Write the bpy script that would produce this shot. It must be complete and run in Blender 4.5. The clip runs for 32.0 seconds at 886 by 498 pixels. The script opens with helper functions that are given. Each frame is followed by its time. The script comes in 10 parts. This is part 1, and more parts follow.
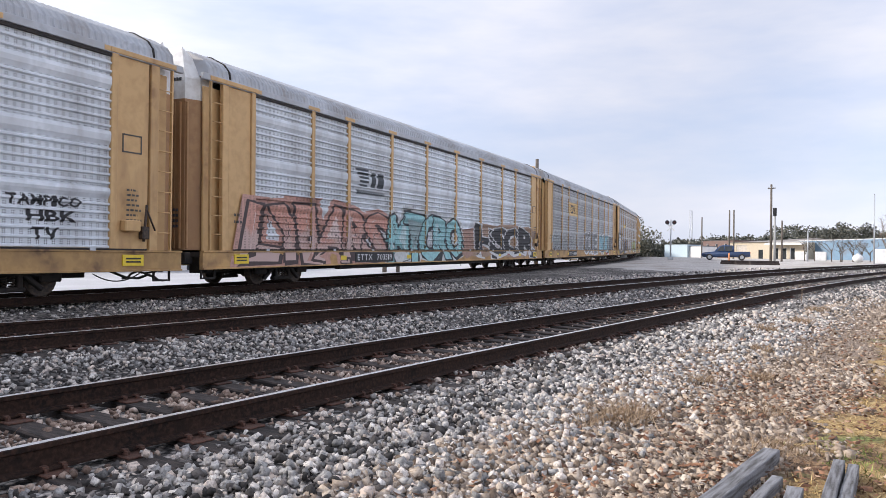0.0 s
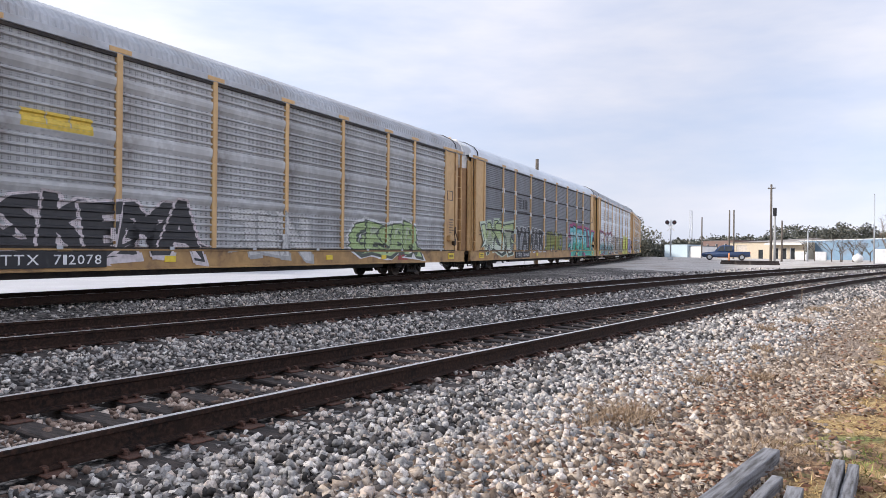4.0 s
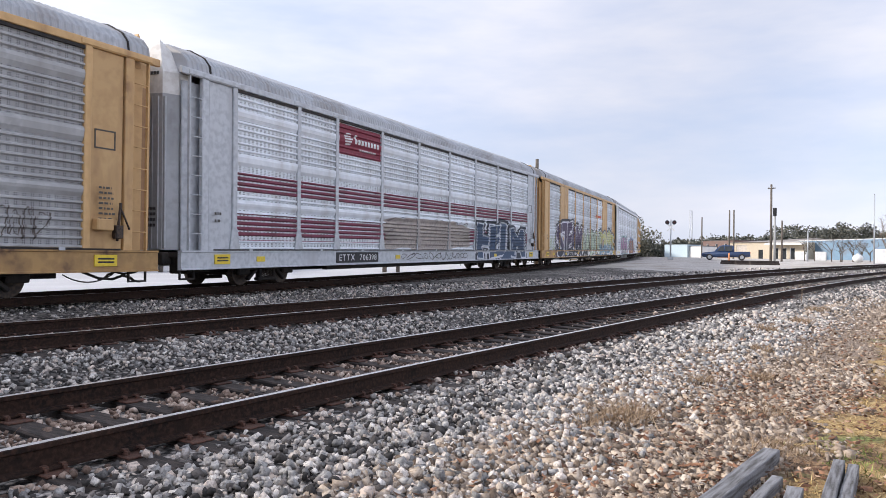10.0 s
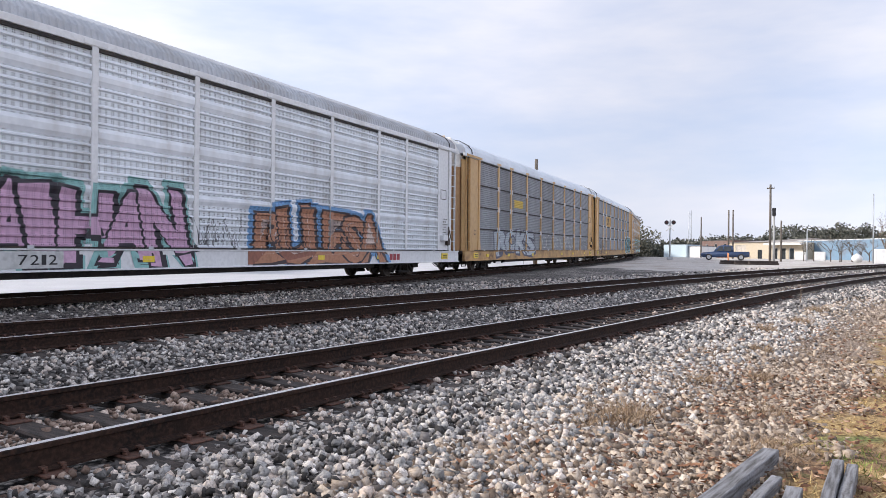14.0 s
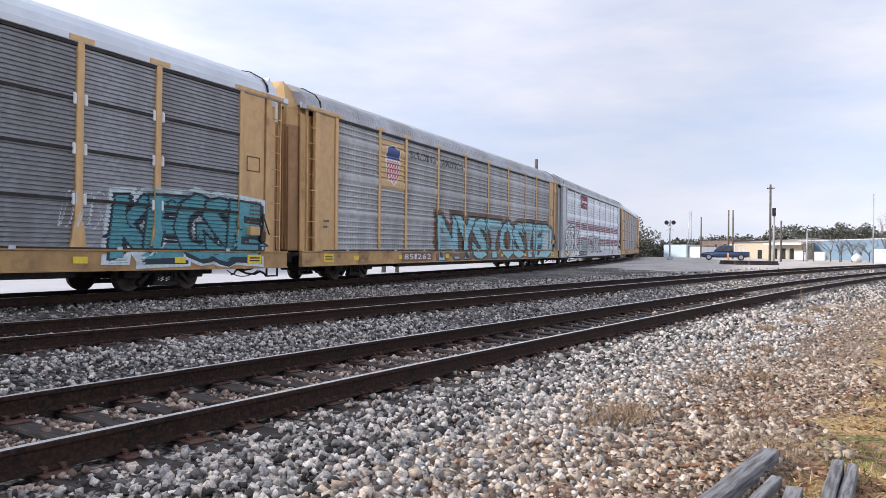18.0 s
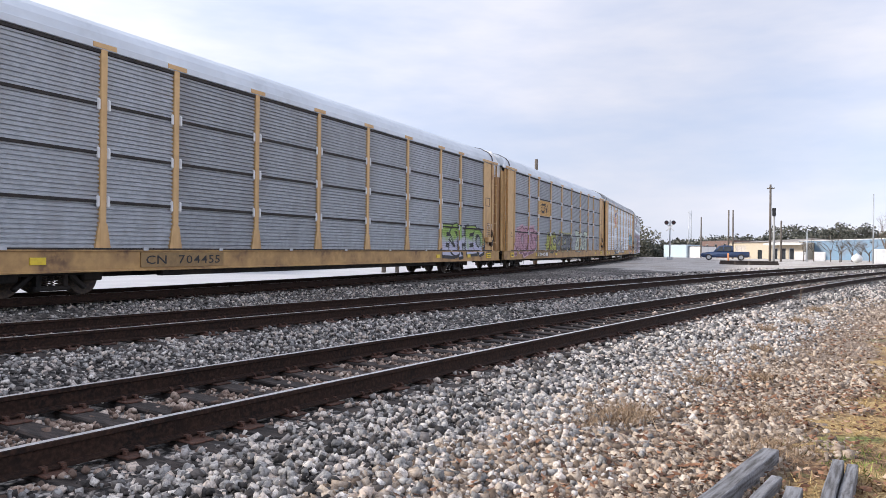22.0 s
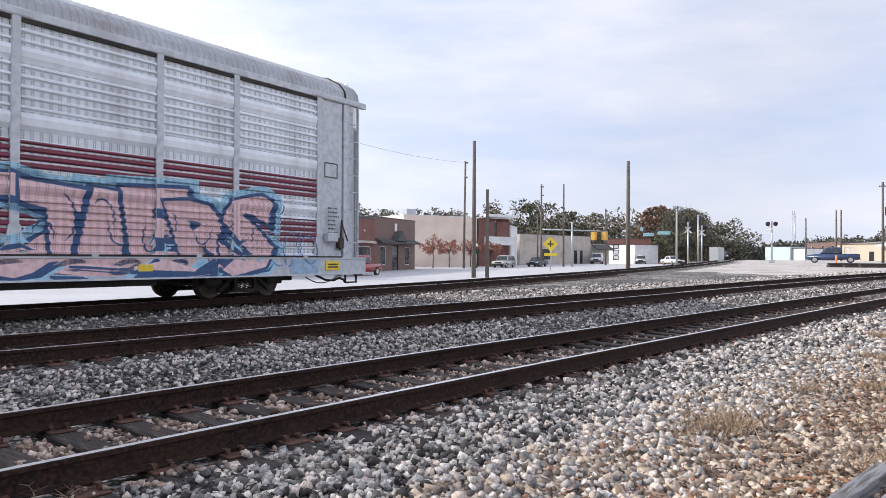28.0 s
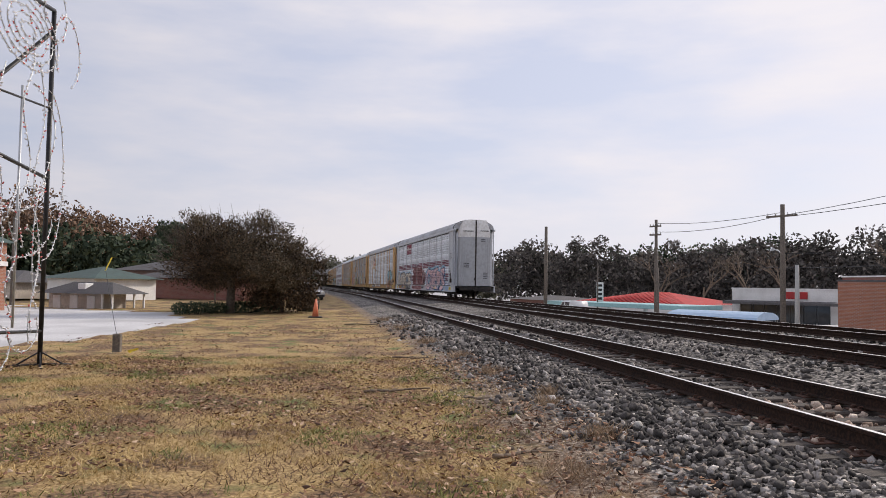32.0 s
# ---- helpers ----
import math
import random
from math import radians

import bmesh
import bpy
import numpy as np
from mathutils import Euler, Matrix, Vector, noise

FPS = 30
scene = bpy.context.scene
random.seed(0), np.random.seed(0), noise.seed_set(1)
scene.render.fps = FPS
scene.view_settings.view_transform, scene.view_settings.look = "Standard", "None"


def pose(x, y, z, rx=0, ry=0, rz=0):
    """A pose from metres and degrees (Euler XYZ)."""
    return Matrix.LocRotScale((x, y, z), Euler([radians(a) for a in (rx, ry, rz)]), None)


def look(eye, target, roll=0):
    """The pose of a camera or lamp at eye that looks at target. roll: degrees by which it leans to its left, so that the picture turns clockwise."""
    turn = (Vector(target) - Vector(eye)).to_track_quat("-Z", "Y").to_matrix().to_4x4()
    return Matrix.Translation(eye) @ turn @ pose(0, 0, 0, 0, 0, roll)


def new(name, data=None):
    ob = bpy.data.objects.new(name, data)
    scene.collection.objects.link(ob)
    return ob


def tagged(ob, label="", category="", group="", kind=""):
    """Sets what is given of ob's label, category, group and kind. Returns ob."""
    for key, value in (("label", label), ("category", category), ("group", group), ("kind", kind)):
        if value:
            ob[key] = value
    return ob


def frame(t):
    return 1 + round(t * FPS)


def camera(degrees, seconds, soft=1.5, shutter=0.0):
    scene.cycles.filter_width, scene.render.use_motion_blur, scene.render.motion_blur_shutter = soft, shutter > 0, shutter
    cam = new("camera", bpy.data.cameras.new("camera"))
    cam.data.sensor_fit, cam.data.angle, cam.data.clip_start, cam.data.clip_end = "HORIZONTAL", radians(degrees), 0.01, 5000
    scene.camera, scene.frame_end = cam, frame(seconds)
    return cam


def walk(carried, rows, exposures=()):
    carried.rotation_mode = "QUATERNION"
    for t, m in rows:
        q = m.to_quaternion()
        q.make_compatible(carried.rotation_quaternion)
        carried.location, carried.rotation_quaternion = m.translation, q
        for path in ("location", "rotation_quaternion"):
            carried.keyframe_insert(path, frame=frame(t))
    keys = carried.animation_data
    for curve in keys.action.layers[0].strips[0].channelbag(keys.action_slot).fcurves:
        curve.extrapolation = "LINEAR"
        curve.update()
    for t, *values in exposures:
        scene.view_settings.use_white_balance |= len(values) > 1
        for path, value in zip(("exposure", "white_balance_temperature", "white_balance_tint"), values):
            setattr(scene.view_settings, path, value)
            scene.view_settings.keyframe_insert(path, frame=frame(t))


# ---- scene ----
cam = camera(61.1, 32.0, soft=0.6)
EYE = Vector((0.0, 0.0, 1.633))


def gaze(yaw, pitch, roll):
    """Camera pose from the yaw (from +y towards +x), pitch and roll in degrees."""
    a, b = radians(yaw), radians(pitch)
    way = Vector((math.sin(a) * math.cos(b), math.cos(a) * math.cos(b), math.sin(b)))
    return look(EYE, EYE + way * 10, roll)


GAZE = [
    (0.0, 59.68, 0.58, 0.81), (12.0, 59.68, 0.58, 0.81), (12.5, 59.73, 0.58, 0.81), (24.5, 59.73, 0.60, 0.80),
    (25.6, 59.76, 0.66, 0.84), (26.5, 59.82, 0.80, 0.92),
    (27.0, 58.85, 0.87, 0.82), (27.5, 58.59, 0.93, 0.72), (27.7, 58.10, 0.93, 0.58), (27.9, 56.20, 0.92, 0.45),
    (28.0, 52.89, 0.91, 0.36), (28.1, 43.35, 0.94, -0.05), (28.2, 37.58, 1.06, -0.12), (28.3, 28.41, 1.15, -0.20),
    (28.4, 18.86, 1.32, -0.48), (28.5, 9.36, 1.45, -0.46), (28.6, -1.10, 1.64, -0.62), (28.7, -12.40, 1.98, -0.68),
    (28.8, -19.75, 2.19, -0.75), (28.9, -28.60, 2.40, -0.84), (29.0, -35.78, 2.50, -0.92), (29.1, -41.40, 2.60, -0.90),
    (29.2, -44.96, 2.66, -0.86), (29.3, -47.40, 2.65, -0.86), (29.4, -49.20, 2.62, -0.86),
    (29.5, -50.96, 2.59, -0.80), (29.6, -53.23, 2.46, -0.70), (29.7, -56.29, 2.49, -0.68), (29.8, -60.07, 2.53, -0.58),
    (29.9, -64.71, 2.60, -0.50), (30.0, -69.55, 2.60, -0.42), (30.1, -74.73, 2.64, -0.33), (30.2, -79.90, 2.70, -0.24),
    (30.3, -84.67, 2.80, -0.14), (30.4, -88.74, 2.90, -0.04), (30.5, -91.55, 2.95, 0.01), (30.6, -93.20, 3.00, 0.04),
    (30.7, -93.35, 3.06, 0.06), (30.8, -92.30, 3.12, 0.08), (31.0, -88.10, 3.23, 0.14), (31.2, -84.60, 3.20, 0.40),
    (31.5, -82.43, 3.07, 0.71), (32.0, -82.19, 2.76, 0.95)]
EXPOSURES = [(0.0, 0.43, 6430, 11), (27.9, 0.43, 6430, 11), (28.4, 0.62, 6300, 10), (28.75, 0.86, 6250, 10), (29.1, 0.86, 6250, 10), (29.7, 0.32, 6650, 12), (30.4, 0.05, 6850, 13), (31.0, 0.05, 6850, 13), (32.0, -0.08, 6900, 13)]
walk(cam, [(t, gaze(a, b, c)) for t, a, b, c in GAZE], EXPOSURES)

# ---- light: thin high cloud, weak low sun beyond the tracks ----
world = bpy.data.worlds.new("sky")
scene.world = world
world.use_nodes = True
wn, wl = world.node_tree.nodes, world.node_tree.links
wn.clear()
SUN_AZ, SUN_EL = -30.0, 28.0
w_out = wn.new("ShaderNodeOutputWorld")
w_sky = wn.new("ShaderNodeTexSky")
w_sky.sky_type = "NISHITA"
w_sky.sun_disc = False
w_sky.sun_elevation, w_sky.sun_rotation = radians(SUN_EL), radians(SUN_AZ)
w_clear = wn.new("ShaderNodeBackground")
w_clear.inputs["Strength"].default_value = 0.12
w_cloud = wn.new("ShaderNodeBackground")
w_cloud.inputs["Strength"].default_value = 0.80
w_mix = wn.new("ShaderNodeMixShader")
w_co = wn.new("ShaderNodeTexCoord")
w_map = wn.new("ShaderNodeMapping")
w_map.inputs["Scale"].default_value = (1.6, 1.6, 6.5)
w_noise = wn.new("ShaderNodeTexNoise")
w_noise.inputs["Scale"].default_value = 1.7
w_noise.inputs["Detail"].default_value = 5.0
w_noise.inputs["Roughness"].default_value = 0.55
w_ramp = wn.new("ShaderNodeValToRGB")
w_ramp.color_ramp.elements[0].position, w_ramp.color_ramp.elements[0].color = 0.36, (0.80, 0.80, 0.80, 1)
w_ramp.color_ramp.elements[1].position, w_ramp.color_ramp.elements[1].color = 0.62, (0.97, 0.97, 0.97, 1)
w_tone = wn.new("ShaderNodeValToRGB")
w_tone.color_ramp.elements[0].position, w_tone.color_ramp.elements[0].color = 0.34, (0.80, 0.88, 1.12, 1)
w_tone.color_ramp.elements[1].position, w_tone.color_ramp.elements[1].color = 0.66, (1.02, 1.03, 1.13, 1)
wl.new(w_co.outputs["Generated"], w_map.inputs["Vector"])
wl.new(w_map.outputs["Vector"], w_noise.inputs["Vector"])
wl.new(w_noise.outputs["Fac"], w_ramp.inputs["Fac"])
wl.new(w_noise.outputs["Fac"], w_tone.inputs["Fac"])
wl.new(w_tone.outputs["Color"], w_cloud.inputs["Color"])
# cloud brightens towards the hidden sun; added brightness opposite it lights the train's side
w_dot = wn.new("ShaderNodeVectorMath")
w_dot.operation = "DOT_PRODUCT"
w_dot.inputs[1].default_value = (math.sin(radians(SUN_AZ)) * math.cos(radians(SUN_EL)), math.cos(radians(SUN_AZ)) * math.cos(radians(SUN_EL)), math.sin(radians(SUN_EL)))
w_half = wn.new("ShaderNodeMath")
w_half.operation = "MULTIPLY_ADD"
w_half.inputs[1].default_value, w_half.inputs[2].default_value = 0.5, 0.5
w_glow_fill = wn.new("ShaderNodeValToRGB")
w_glow_fill.color_ramp.interpolation = "B_SPLINE"
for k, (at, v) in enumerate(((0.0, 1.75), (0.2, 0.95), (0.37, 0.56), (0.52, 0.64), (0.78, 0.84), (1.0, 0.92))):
    e = w_glow_fill.color_ramp.elements[k] if k < 2 else w_glow_fill.color_ramp.elements.new(at)
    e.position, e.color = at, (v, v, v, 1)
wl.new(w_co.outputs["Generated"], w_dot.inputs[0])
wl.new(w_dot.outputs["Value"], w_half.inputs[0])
wl.new(w_half.outputs[0], w_glow_fill.inputs["Fac"])
wl.new(w_glow_fill.outputs["Color"], w_cloud.inputs["Strength"])
wl.new(w_sky.outputs["Color"], w_clear.inputs["Color"])
wl.new(w_ramp.outputs["Color"], w_mix.inputs["Fac"])
wl.new(w_clear.outputs[0], w_mix.inputs[1])
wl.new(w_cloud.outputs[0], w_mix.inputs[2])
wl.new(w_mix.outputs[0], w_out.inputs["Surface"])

sun = new("sun", bpy.data.lights.new("sun", "SUN"))
sun.data.energy, sun.data.angle, sun.data.color = 3.2, radians(5), (1.0, 0.93, 0.84)
sun_way = Vector((math.sin(radians(SUN_AZ)) * math.cos(radians(SUN_EL)), math.cos(radians(SUN_AZ)) * math.cos(radians(SUN_EL)), math.sin(radians(SUN_EL))))
sun.matrix_world = look(sun_way * 100, (0, 0, 0))

# ---- letter shapes of the built-in font, made before anything else stands ----
_glyphs = {}


def cut_letters():
    made = []
    for bold in (0.0, 0.085, 0.022, -0.045, 0.004, 0.01, 0.03, 0.05, 0.15):
        for ch in "ABCDEFGHIJKLMNOPQRSTUVWXYZ0123456789-yelostan":
            cu = bpy.data.curves.new("glyph", "FONT")
            cu.body, cu.offset, cu.resolution_u, cu.fill_mode = ch, bold, 2, "FRONT"
            made.append(((ch, bold), new("glyph", cu)))
    dg = bpy.context.evaluated_depsgraph_get()
    for key, ob in made:
        e = ob.evaluated_get(dg)
        me = e.to_mesh()
        _glyphs[key] = ([(q.co.x, q.co.y) for q in me.vertices], [tuple(q.vertices) for q in me.polygons])
        e.to_mesh_clear()
    for key, ob in made:
        cu = ob.data
        bpy.data.objects.remove(ob)
        bpy.data.curves.remove(cu)


cut_letters()


def glyph(ch, bold):
    return _glyphs[(ch, bold)]

# ---- materials ----
def rgb(r, g, b):
    return (r, g, b, 1.0)


def surface(name, base, rough=0.8, metal=0.0, grain=None, grain_scale=40.0, stain=None, stain_scale=1.5, stain_at=(0.45, 0.65),
            bump=0.0, bump_scale=60.0, coat=0.0, vary=0.0, space="Object", streak=False, spec=0.5, along=None):
    """A material with a base colour, fine grain, larger stains, relief, and a shift per object."""
    m = bpy.data.materials.new(name)
    m.use_nodes = True
    n, l = m.node_tree.nodes, m.node_tree.links
    b = n["Principled BSDF"]
    b.inputs["Roughness"].default_value, b.inputs["Metallic"].default_value = rough, metal
    b.inputs["Coat Weight"].default_value = coat
    b.inputs["Specular IOR Level"].default_value = spec
    co = n.new("ShaderNodeTexCoord")
    src = co.outputs[space]
    colour = n.new("ShaderNodeRGB")
    colour.outputs[0].default_value = rgb(*base)
    out = colour.outputs[0]

    def blend(fac, other, last):
        mx = n.new("ShaderNodeMix")
        mx.data_type = "RGBA"
        l.new(fac, mx.inputs[0])
        l.new(last, mx.inputs[6])
        mx.inputs[7].default_value = rgb(*other)
        return mx.outputs[2]

    def mask(scale, lo, hi, detail=4.0, stretch=None):
        tex = n.new("ShaderNodeTexNoise")
        tex.inputs["Scale"].default_value, tex.inputs["Detail"].default_value = scale, detail
        if stretch:
            mp = n.new("ShaderNodeMapping")
            mp.inputs["Scale"].default_value = stretch
            l.new(src, mp.inputs["Vector"])
            l.new(mp.outputs["Vector"], tex.inputs["Vector"])
        else:
            l.new(src, tex.inputs["Vector"])
        mr = n.new("ShaderNodeMapRange")
        mr.inputs["From Min"].default_value, mr.inputs["From Max"].default_value = lo, hi
        l.new(tex.outputs["Fac"], mr.inputs["Value"])
        return mr.outputs["Result"]

    if stain:
        out = blend(mask(stain_scale, *stain_at, stretch=along or ((1, 1, 0.25) if streak else None)), stain, out)
    if grain:
        out = blend(mask(grain_scale, 0.42, 0.66, 3.0, along), grain, out)
    if vary:
        info = n.new("ShaderNodeObjectInfo")
        hv = n.new("ShaderNodeHueSaturation")
        mr = n.new("ShaderNodeMapRange")
        mr.inputs["To Min"].default_value, mr.inputs["To Max"].default_value = 1 - vary, 1 + vary
        l.new(info.outputs["Random"], mr.inputs["Value"])
        l.new(mr.outputs["Result"], hv.inputs["Value"])
        l.new(out, hv.inputs["Color"])
        out = hv.outputs["Color"]
    l.new(out, b.inputs["Base Color"])
    if bump:
        tex = n.new("ShaderNodeTexNoise")
        tex.inputs["Scale"].default_value, tex.inputs["Detail"].default_value = bump_scale, 4.0
        l.new(src, tex.inputs["Vector"])
        bp = n.new("ShaderNodeBump")
        bp.inputs["Strength"].default_value, bp.inputs["Distance"].default_value = min(1.0, bump), 0.02
        l.new(tex.outputs["Fac"], bp.inputs["Height"])
        l.new(bp.outputs["Normal"], b.inputs["Normal"])
    return m


def by_island(m, lo, hi, tints=()):
    """Lets every loose piece of a joined mesh take its own shade between lo and hi, and one of a few tints."""
    n, l = m.node_tree.nodes, m.node_tree.links
    b = n["Principled BSDF"]
    geo = n.new("ShaderNodeNewGeometry")
    ramp = n.new("ShaderNodeValToRGB")
    ramp.color_ramp.interpolation = "LINEAR"
    e = ramp.color_ramp.elements
    e[0].position, e[0].color = 0.0, rgb(*lo)
    e[1].position, e[1].color = 1.0, rgb(*hi)
    for at, c in tints:
        k = e.new(at)
        k.color = rgb(*c)
    l.new(geo.outputs["Random Per Island"], ramp.inputs["Fac"])
    old = b.inputs["Base Color"].links[0].from_socket
    mx = n.new("ShaderNodeMix")
    mx.data_type, mx.blend_type = "RGBA", "MULTIPLY"
    mx.inputs[0].default_value = 1.0
    l.new(old, mx.inputs[6])
    l.new(ramp.outputs["Color"], mx.inputs[7])
    l.new(mx.outputs[2], b.inputs["Base Color"])
    return m


def perforated(m, pitch=0.042, hole=0.29, groups=True, above=0.0):
    """Rows of small round holes through sheet metal, in pairs of columns, as in screened rack panels."""
    n, l = m.node_tree.nodes, m.node_tree.links
    b = n["Principled BSDF"]
    co = n.new("ShaderNodeTexCoord")
    sep = n.new("ShaderNodeSeparateXYZ")
    l.new(co.outputs["Object"], sep.inputs[0])

    def math_node(op, a, c=None):
        k = n.new("ShaderNodeMath")
        k.operation = op
        if hasattr(a, "links"):
            l.new(a, k.inputs[0])
        else:
            k.inputs[0].default_value = a
        if c is not None:
            if hasattr(c, "links"):
                l.new(c, k.inputs[1])
            else:
                k.inputs[1].default_value = c
        return k.outputs[0]

    fx = math_node("SUBTRACT", math_node("FRACT", math_node("DIVIDE", sep.outputs["X"], pitch)), 0.5)
    fz = math_node("SUBTRACT", math_node("FRACT", math_node("DIVIDE", sep.outputs["Z"], pitch)), 0.5)
    r2 = math_node("ADD", math_node("MULTIPLY", fx, fx), math_node("MULTIPLY", fz, fz))
    dot = math_node("LESS_THAN", r2, hole * hole)
    if groups:
        gx = math_node("LESS_THAN", math_node("FRACT", math_node("DIVIDE", sep.outputs["X"], pitch * 4)), 0.5)
        dot = math_node("MULTIPLY", dot, gx)
    if above:
        dot = math_node("MULTIPLY", dot, math_node("GREATER_THAN", sep.outputs["Z"], above))
    old = b.inputs["Base Color"].links[0].from_socket
    mx = n.new("ShaderNodeMix")
    mx.data_type = "RGBA"
    l.new(dot, mx.inputs[0])
    l.new(old, mx.inputs[6])
    mx.inputs[7].default_value = rgb(0.035, 0.036, 0.042)
    l.new(mx.outputs[2], b.inputs["Base Color"])
    return m


M_RAIL = surface("rail_steel_rust", (0.024, 0.0135, 0.010), 0.85, 0.0, grain=(0.048, 0.026, 0.018), grain_scale=30, stain=(0.013, 0.009, 0.008), stain_scale=3, bump=0.3, spec=0.2)
M_RAILTOP = surface("rail_head_polished", (0.82, 0.81, 0.80), 0.42, 1.0, grain=(0.66, 0.64, 0.62), grain_scale=25)
M_TIE = surface("creosoted_tie_wood", (0.030, 0.023, 0.020), 0.85, 0, along=(1, 0.15, 1), grain=(0.085, 0.064, 0.053), grain_scale=30, stain=(0.018, 0.015, 0.014), stain_scale=4, bump=0.5, vary=0.35)
M_PLATE = surface("tie_plate_rust", (0.105, 0.050, 0.034), 0.8, 0.1, grain=(0.055, 0.03, 0.022), grain_scale=40, bump=0.3, vary=0.3)
M_STONE = by_island(surface("ballast_granite", (1, 1, 1), 0.85, 0, grain=(0.55, 0.545, 0.55), grain_scale=45, bump=0.4, bump_scale=70), (0.13, 0.127, 0.122), (0.94, 0.885, 0.82), ((0.22, (0.32, 0.312, 0.302)), (0.45, (0.54, 0.515, 0.485)), (0.60, (0.67, 0.615, 0.56)), (0.74, (0.71, 0.59, 0.50)), (0.88, (0.82, 0.76, 0.695))))
M_STONE_DARK = by_island(surface("sooty_ballast", (1, 1, 1), 0.9, 0, grain=(0.66, 0.64, 0.62), grain_scale=50, bump=0.3, bump_scale=70), (0.026, 0.024, 0.023), (0.48, 0.45, 0.43), ((0.3, (0.066, 0.06, 0.057)), (0.6, (0.14, 0.125, 0.117)), (0.85, (0.27, 0.245, 0.228))))
M_STONE_RUST = by_island(surface("rust_dusted_ballast", (1, 1, 1), 0.9, 0, grain=(0.66, 0.60, 0.55), grain_scale=50, bump=0.3, bump_scale=70), (0.10, 0.068, 0.052), (0.86, 0.75, 0.66), ((0.3, (0.26, 0.185, 0.145)), (0.6, (0.48, 0.37, 0.30)), (0.85, (0.66, 0.55, 0.47))))
M_PEBBLE = by_island(surface("tan_gravel", (1, 1, 1), 0.9, 0, grain=(0.66, 0.62, 0.58), grain_scale=40, bump=0.25, bump_scale=60), (0.11, 0.078, 0.055), (0.70, 0.61, 0.51), ((0.25, (0.22, 0.165, 0.12)), (0.55, (0.40, 0.32, 0.25)), (0.85, (0.55, 0.455, 0.36))))
M_ROOF_GREY = surface("galvanised_roof", (0.50, 0.525, 0.565), 0.55, 0.1, grain=(0.40, 0.42, 0.455), grain_scale=5, stain=(0.34, 0.335, 0.34), stain_scale=0.6, bump=0.1)
M_ROOF_PALE = surface("pale_roof", (0.66, 0.71, 0.77), 0.5, 0.1, grain=(0.61, 0.66, 0.72), grain_scale=3, stain=(0.54, 0.58, 0.63), stain_scale=0.5)
M_YELLOW = surface("rack_yellow_paint", (0.62, 0.40, 0.185), 0.6, 0, grain=(0.55, 0.345, 0.155), grain_scale=5, stain=(0.24, 0.12, 0.055), stain_scale=1.6, stain_at=(0.54, 0.78), bump=0.08, vary=0.1, streak=True)
M_SILL = surface("sill_yellow_paint", (0.50, 0.31, 0.125), 0.65, 0, grain=(0.40, 0.24, 0.10), grain_scale=6, stain=(0.14, 0.075, 0.045), stain_scale=1.3, stain_at=(0.46, 0.68), bump=0.1, vary=0.15)
M_SILVER = surface("silver_rack_paint", (0.56, 0.585, 0.62), 0.55, 0.1, grain=(0.44, 0.465, 0.50), grain_scale=7, stain=(0.27, 0.26, 0.26), stain_scale=1.1, stain_at=(0.56, 0.85), streak=True)
# grey end doors: real weathering, plus end shade put into a darker base
M_END_SHADED_GREY = surface("shaded_weathered_end_grey", (0.43, 0.45, 0.475), 0.6, 0.1, grain=(0.36, 0.375, 0.395), grain_scale=5, stain=(0.17, 0.16, 0.155), stain_scale=1.0, stain_at=(0.48, 0.75), streak=True)
# yellow end doors: their shade is put into the base, rust stains over it
M_END_SHADED_TAN = surface("shaded_rusty_end_tan", (0.42, 0.245, 0.115), 0.65, 0, grain=(0.34, 0.19, 0.09), grain_scale=5, stain=(0.17, 0.085, 0.05), stain_scale=1.2, stain_at=(0.46, 0.72), bump=0.1, vary=0.12, streak=True)
M_STENCIL = surface("stencil_ink", (0.06, 0.06, 0.065), 0.7, 0, grain=(0.10, 0.10, 0.105), grain_scale=30)
M_BLACK = surface("underframe_black", (0.013, 0.012, 0.013), 0.8, 0.0, grain=(0.03, 0.026, 0.023), grain_scale=14, stain=(0.05, 0.036, 0.028), stain_scale=2, bump=0.2)
M_WHEEL = surface("wheel_steel", (0.045, 0.036, 0.032), 0.6, 0.5, grain=(0.10, 0.07, 0.05), grain_scale=20)
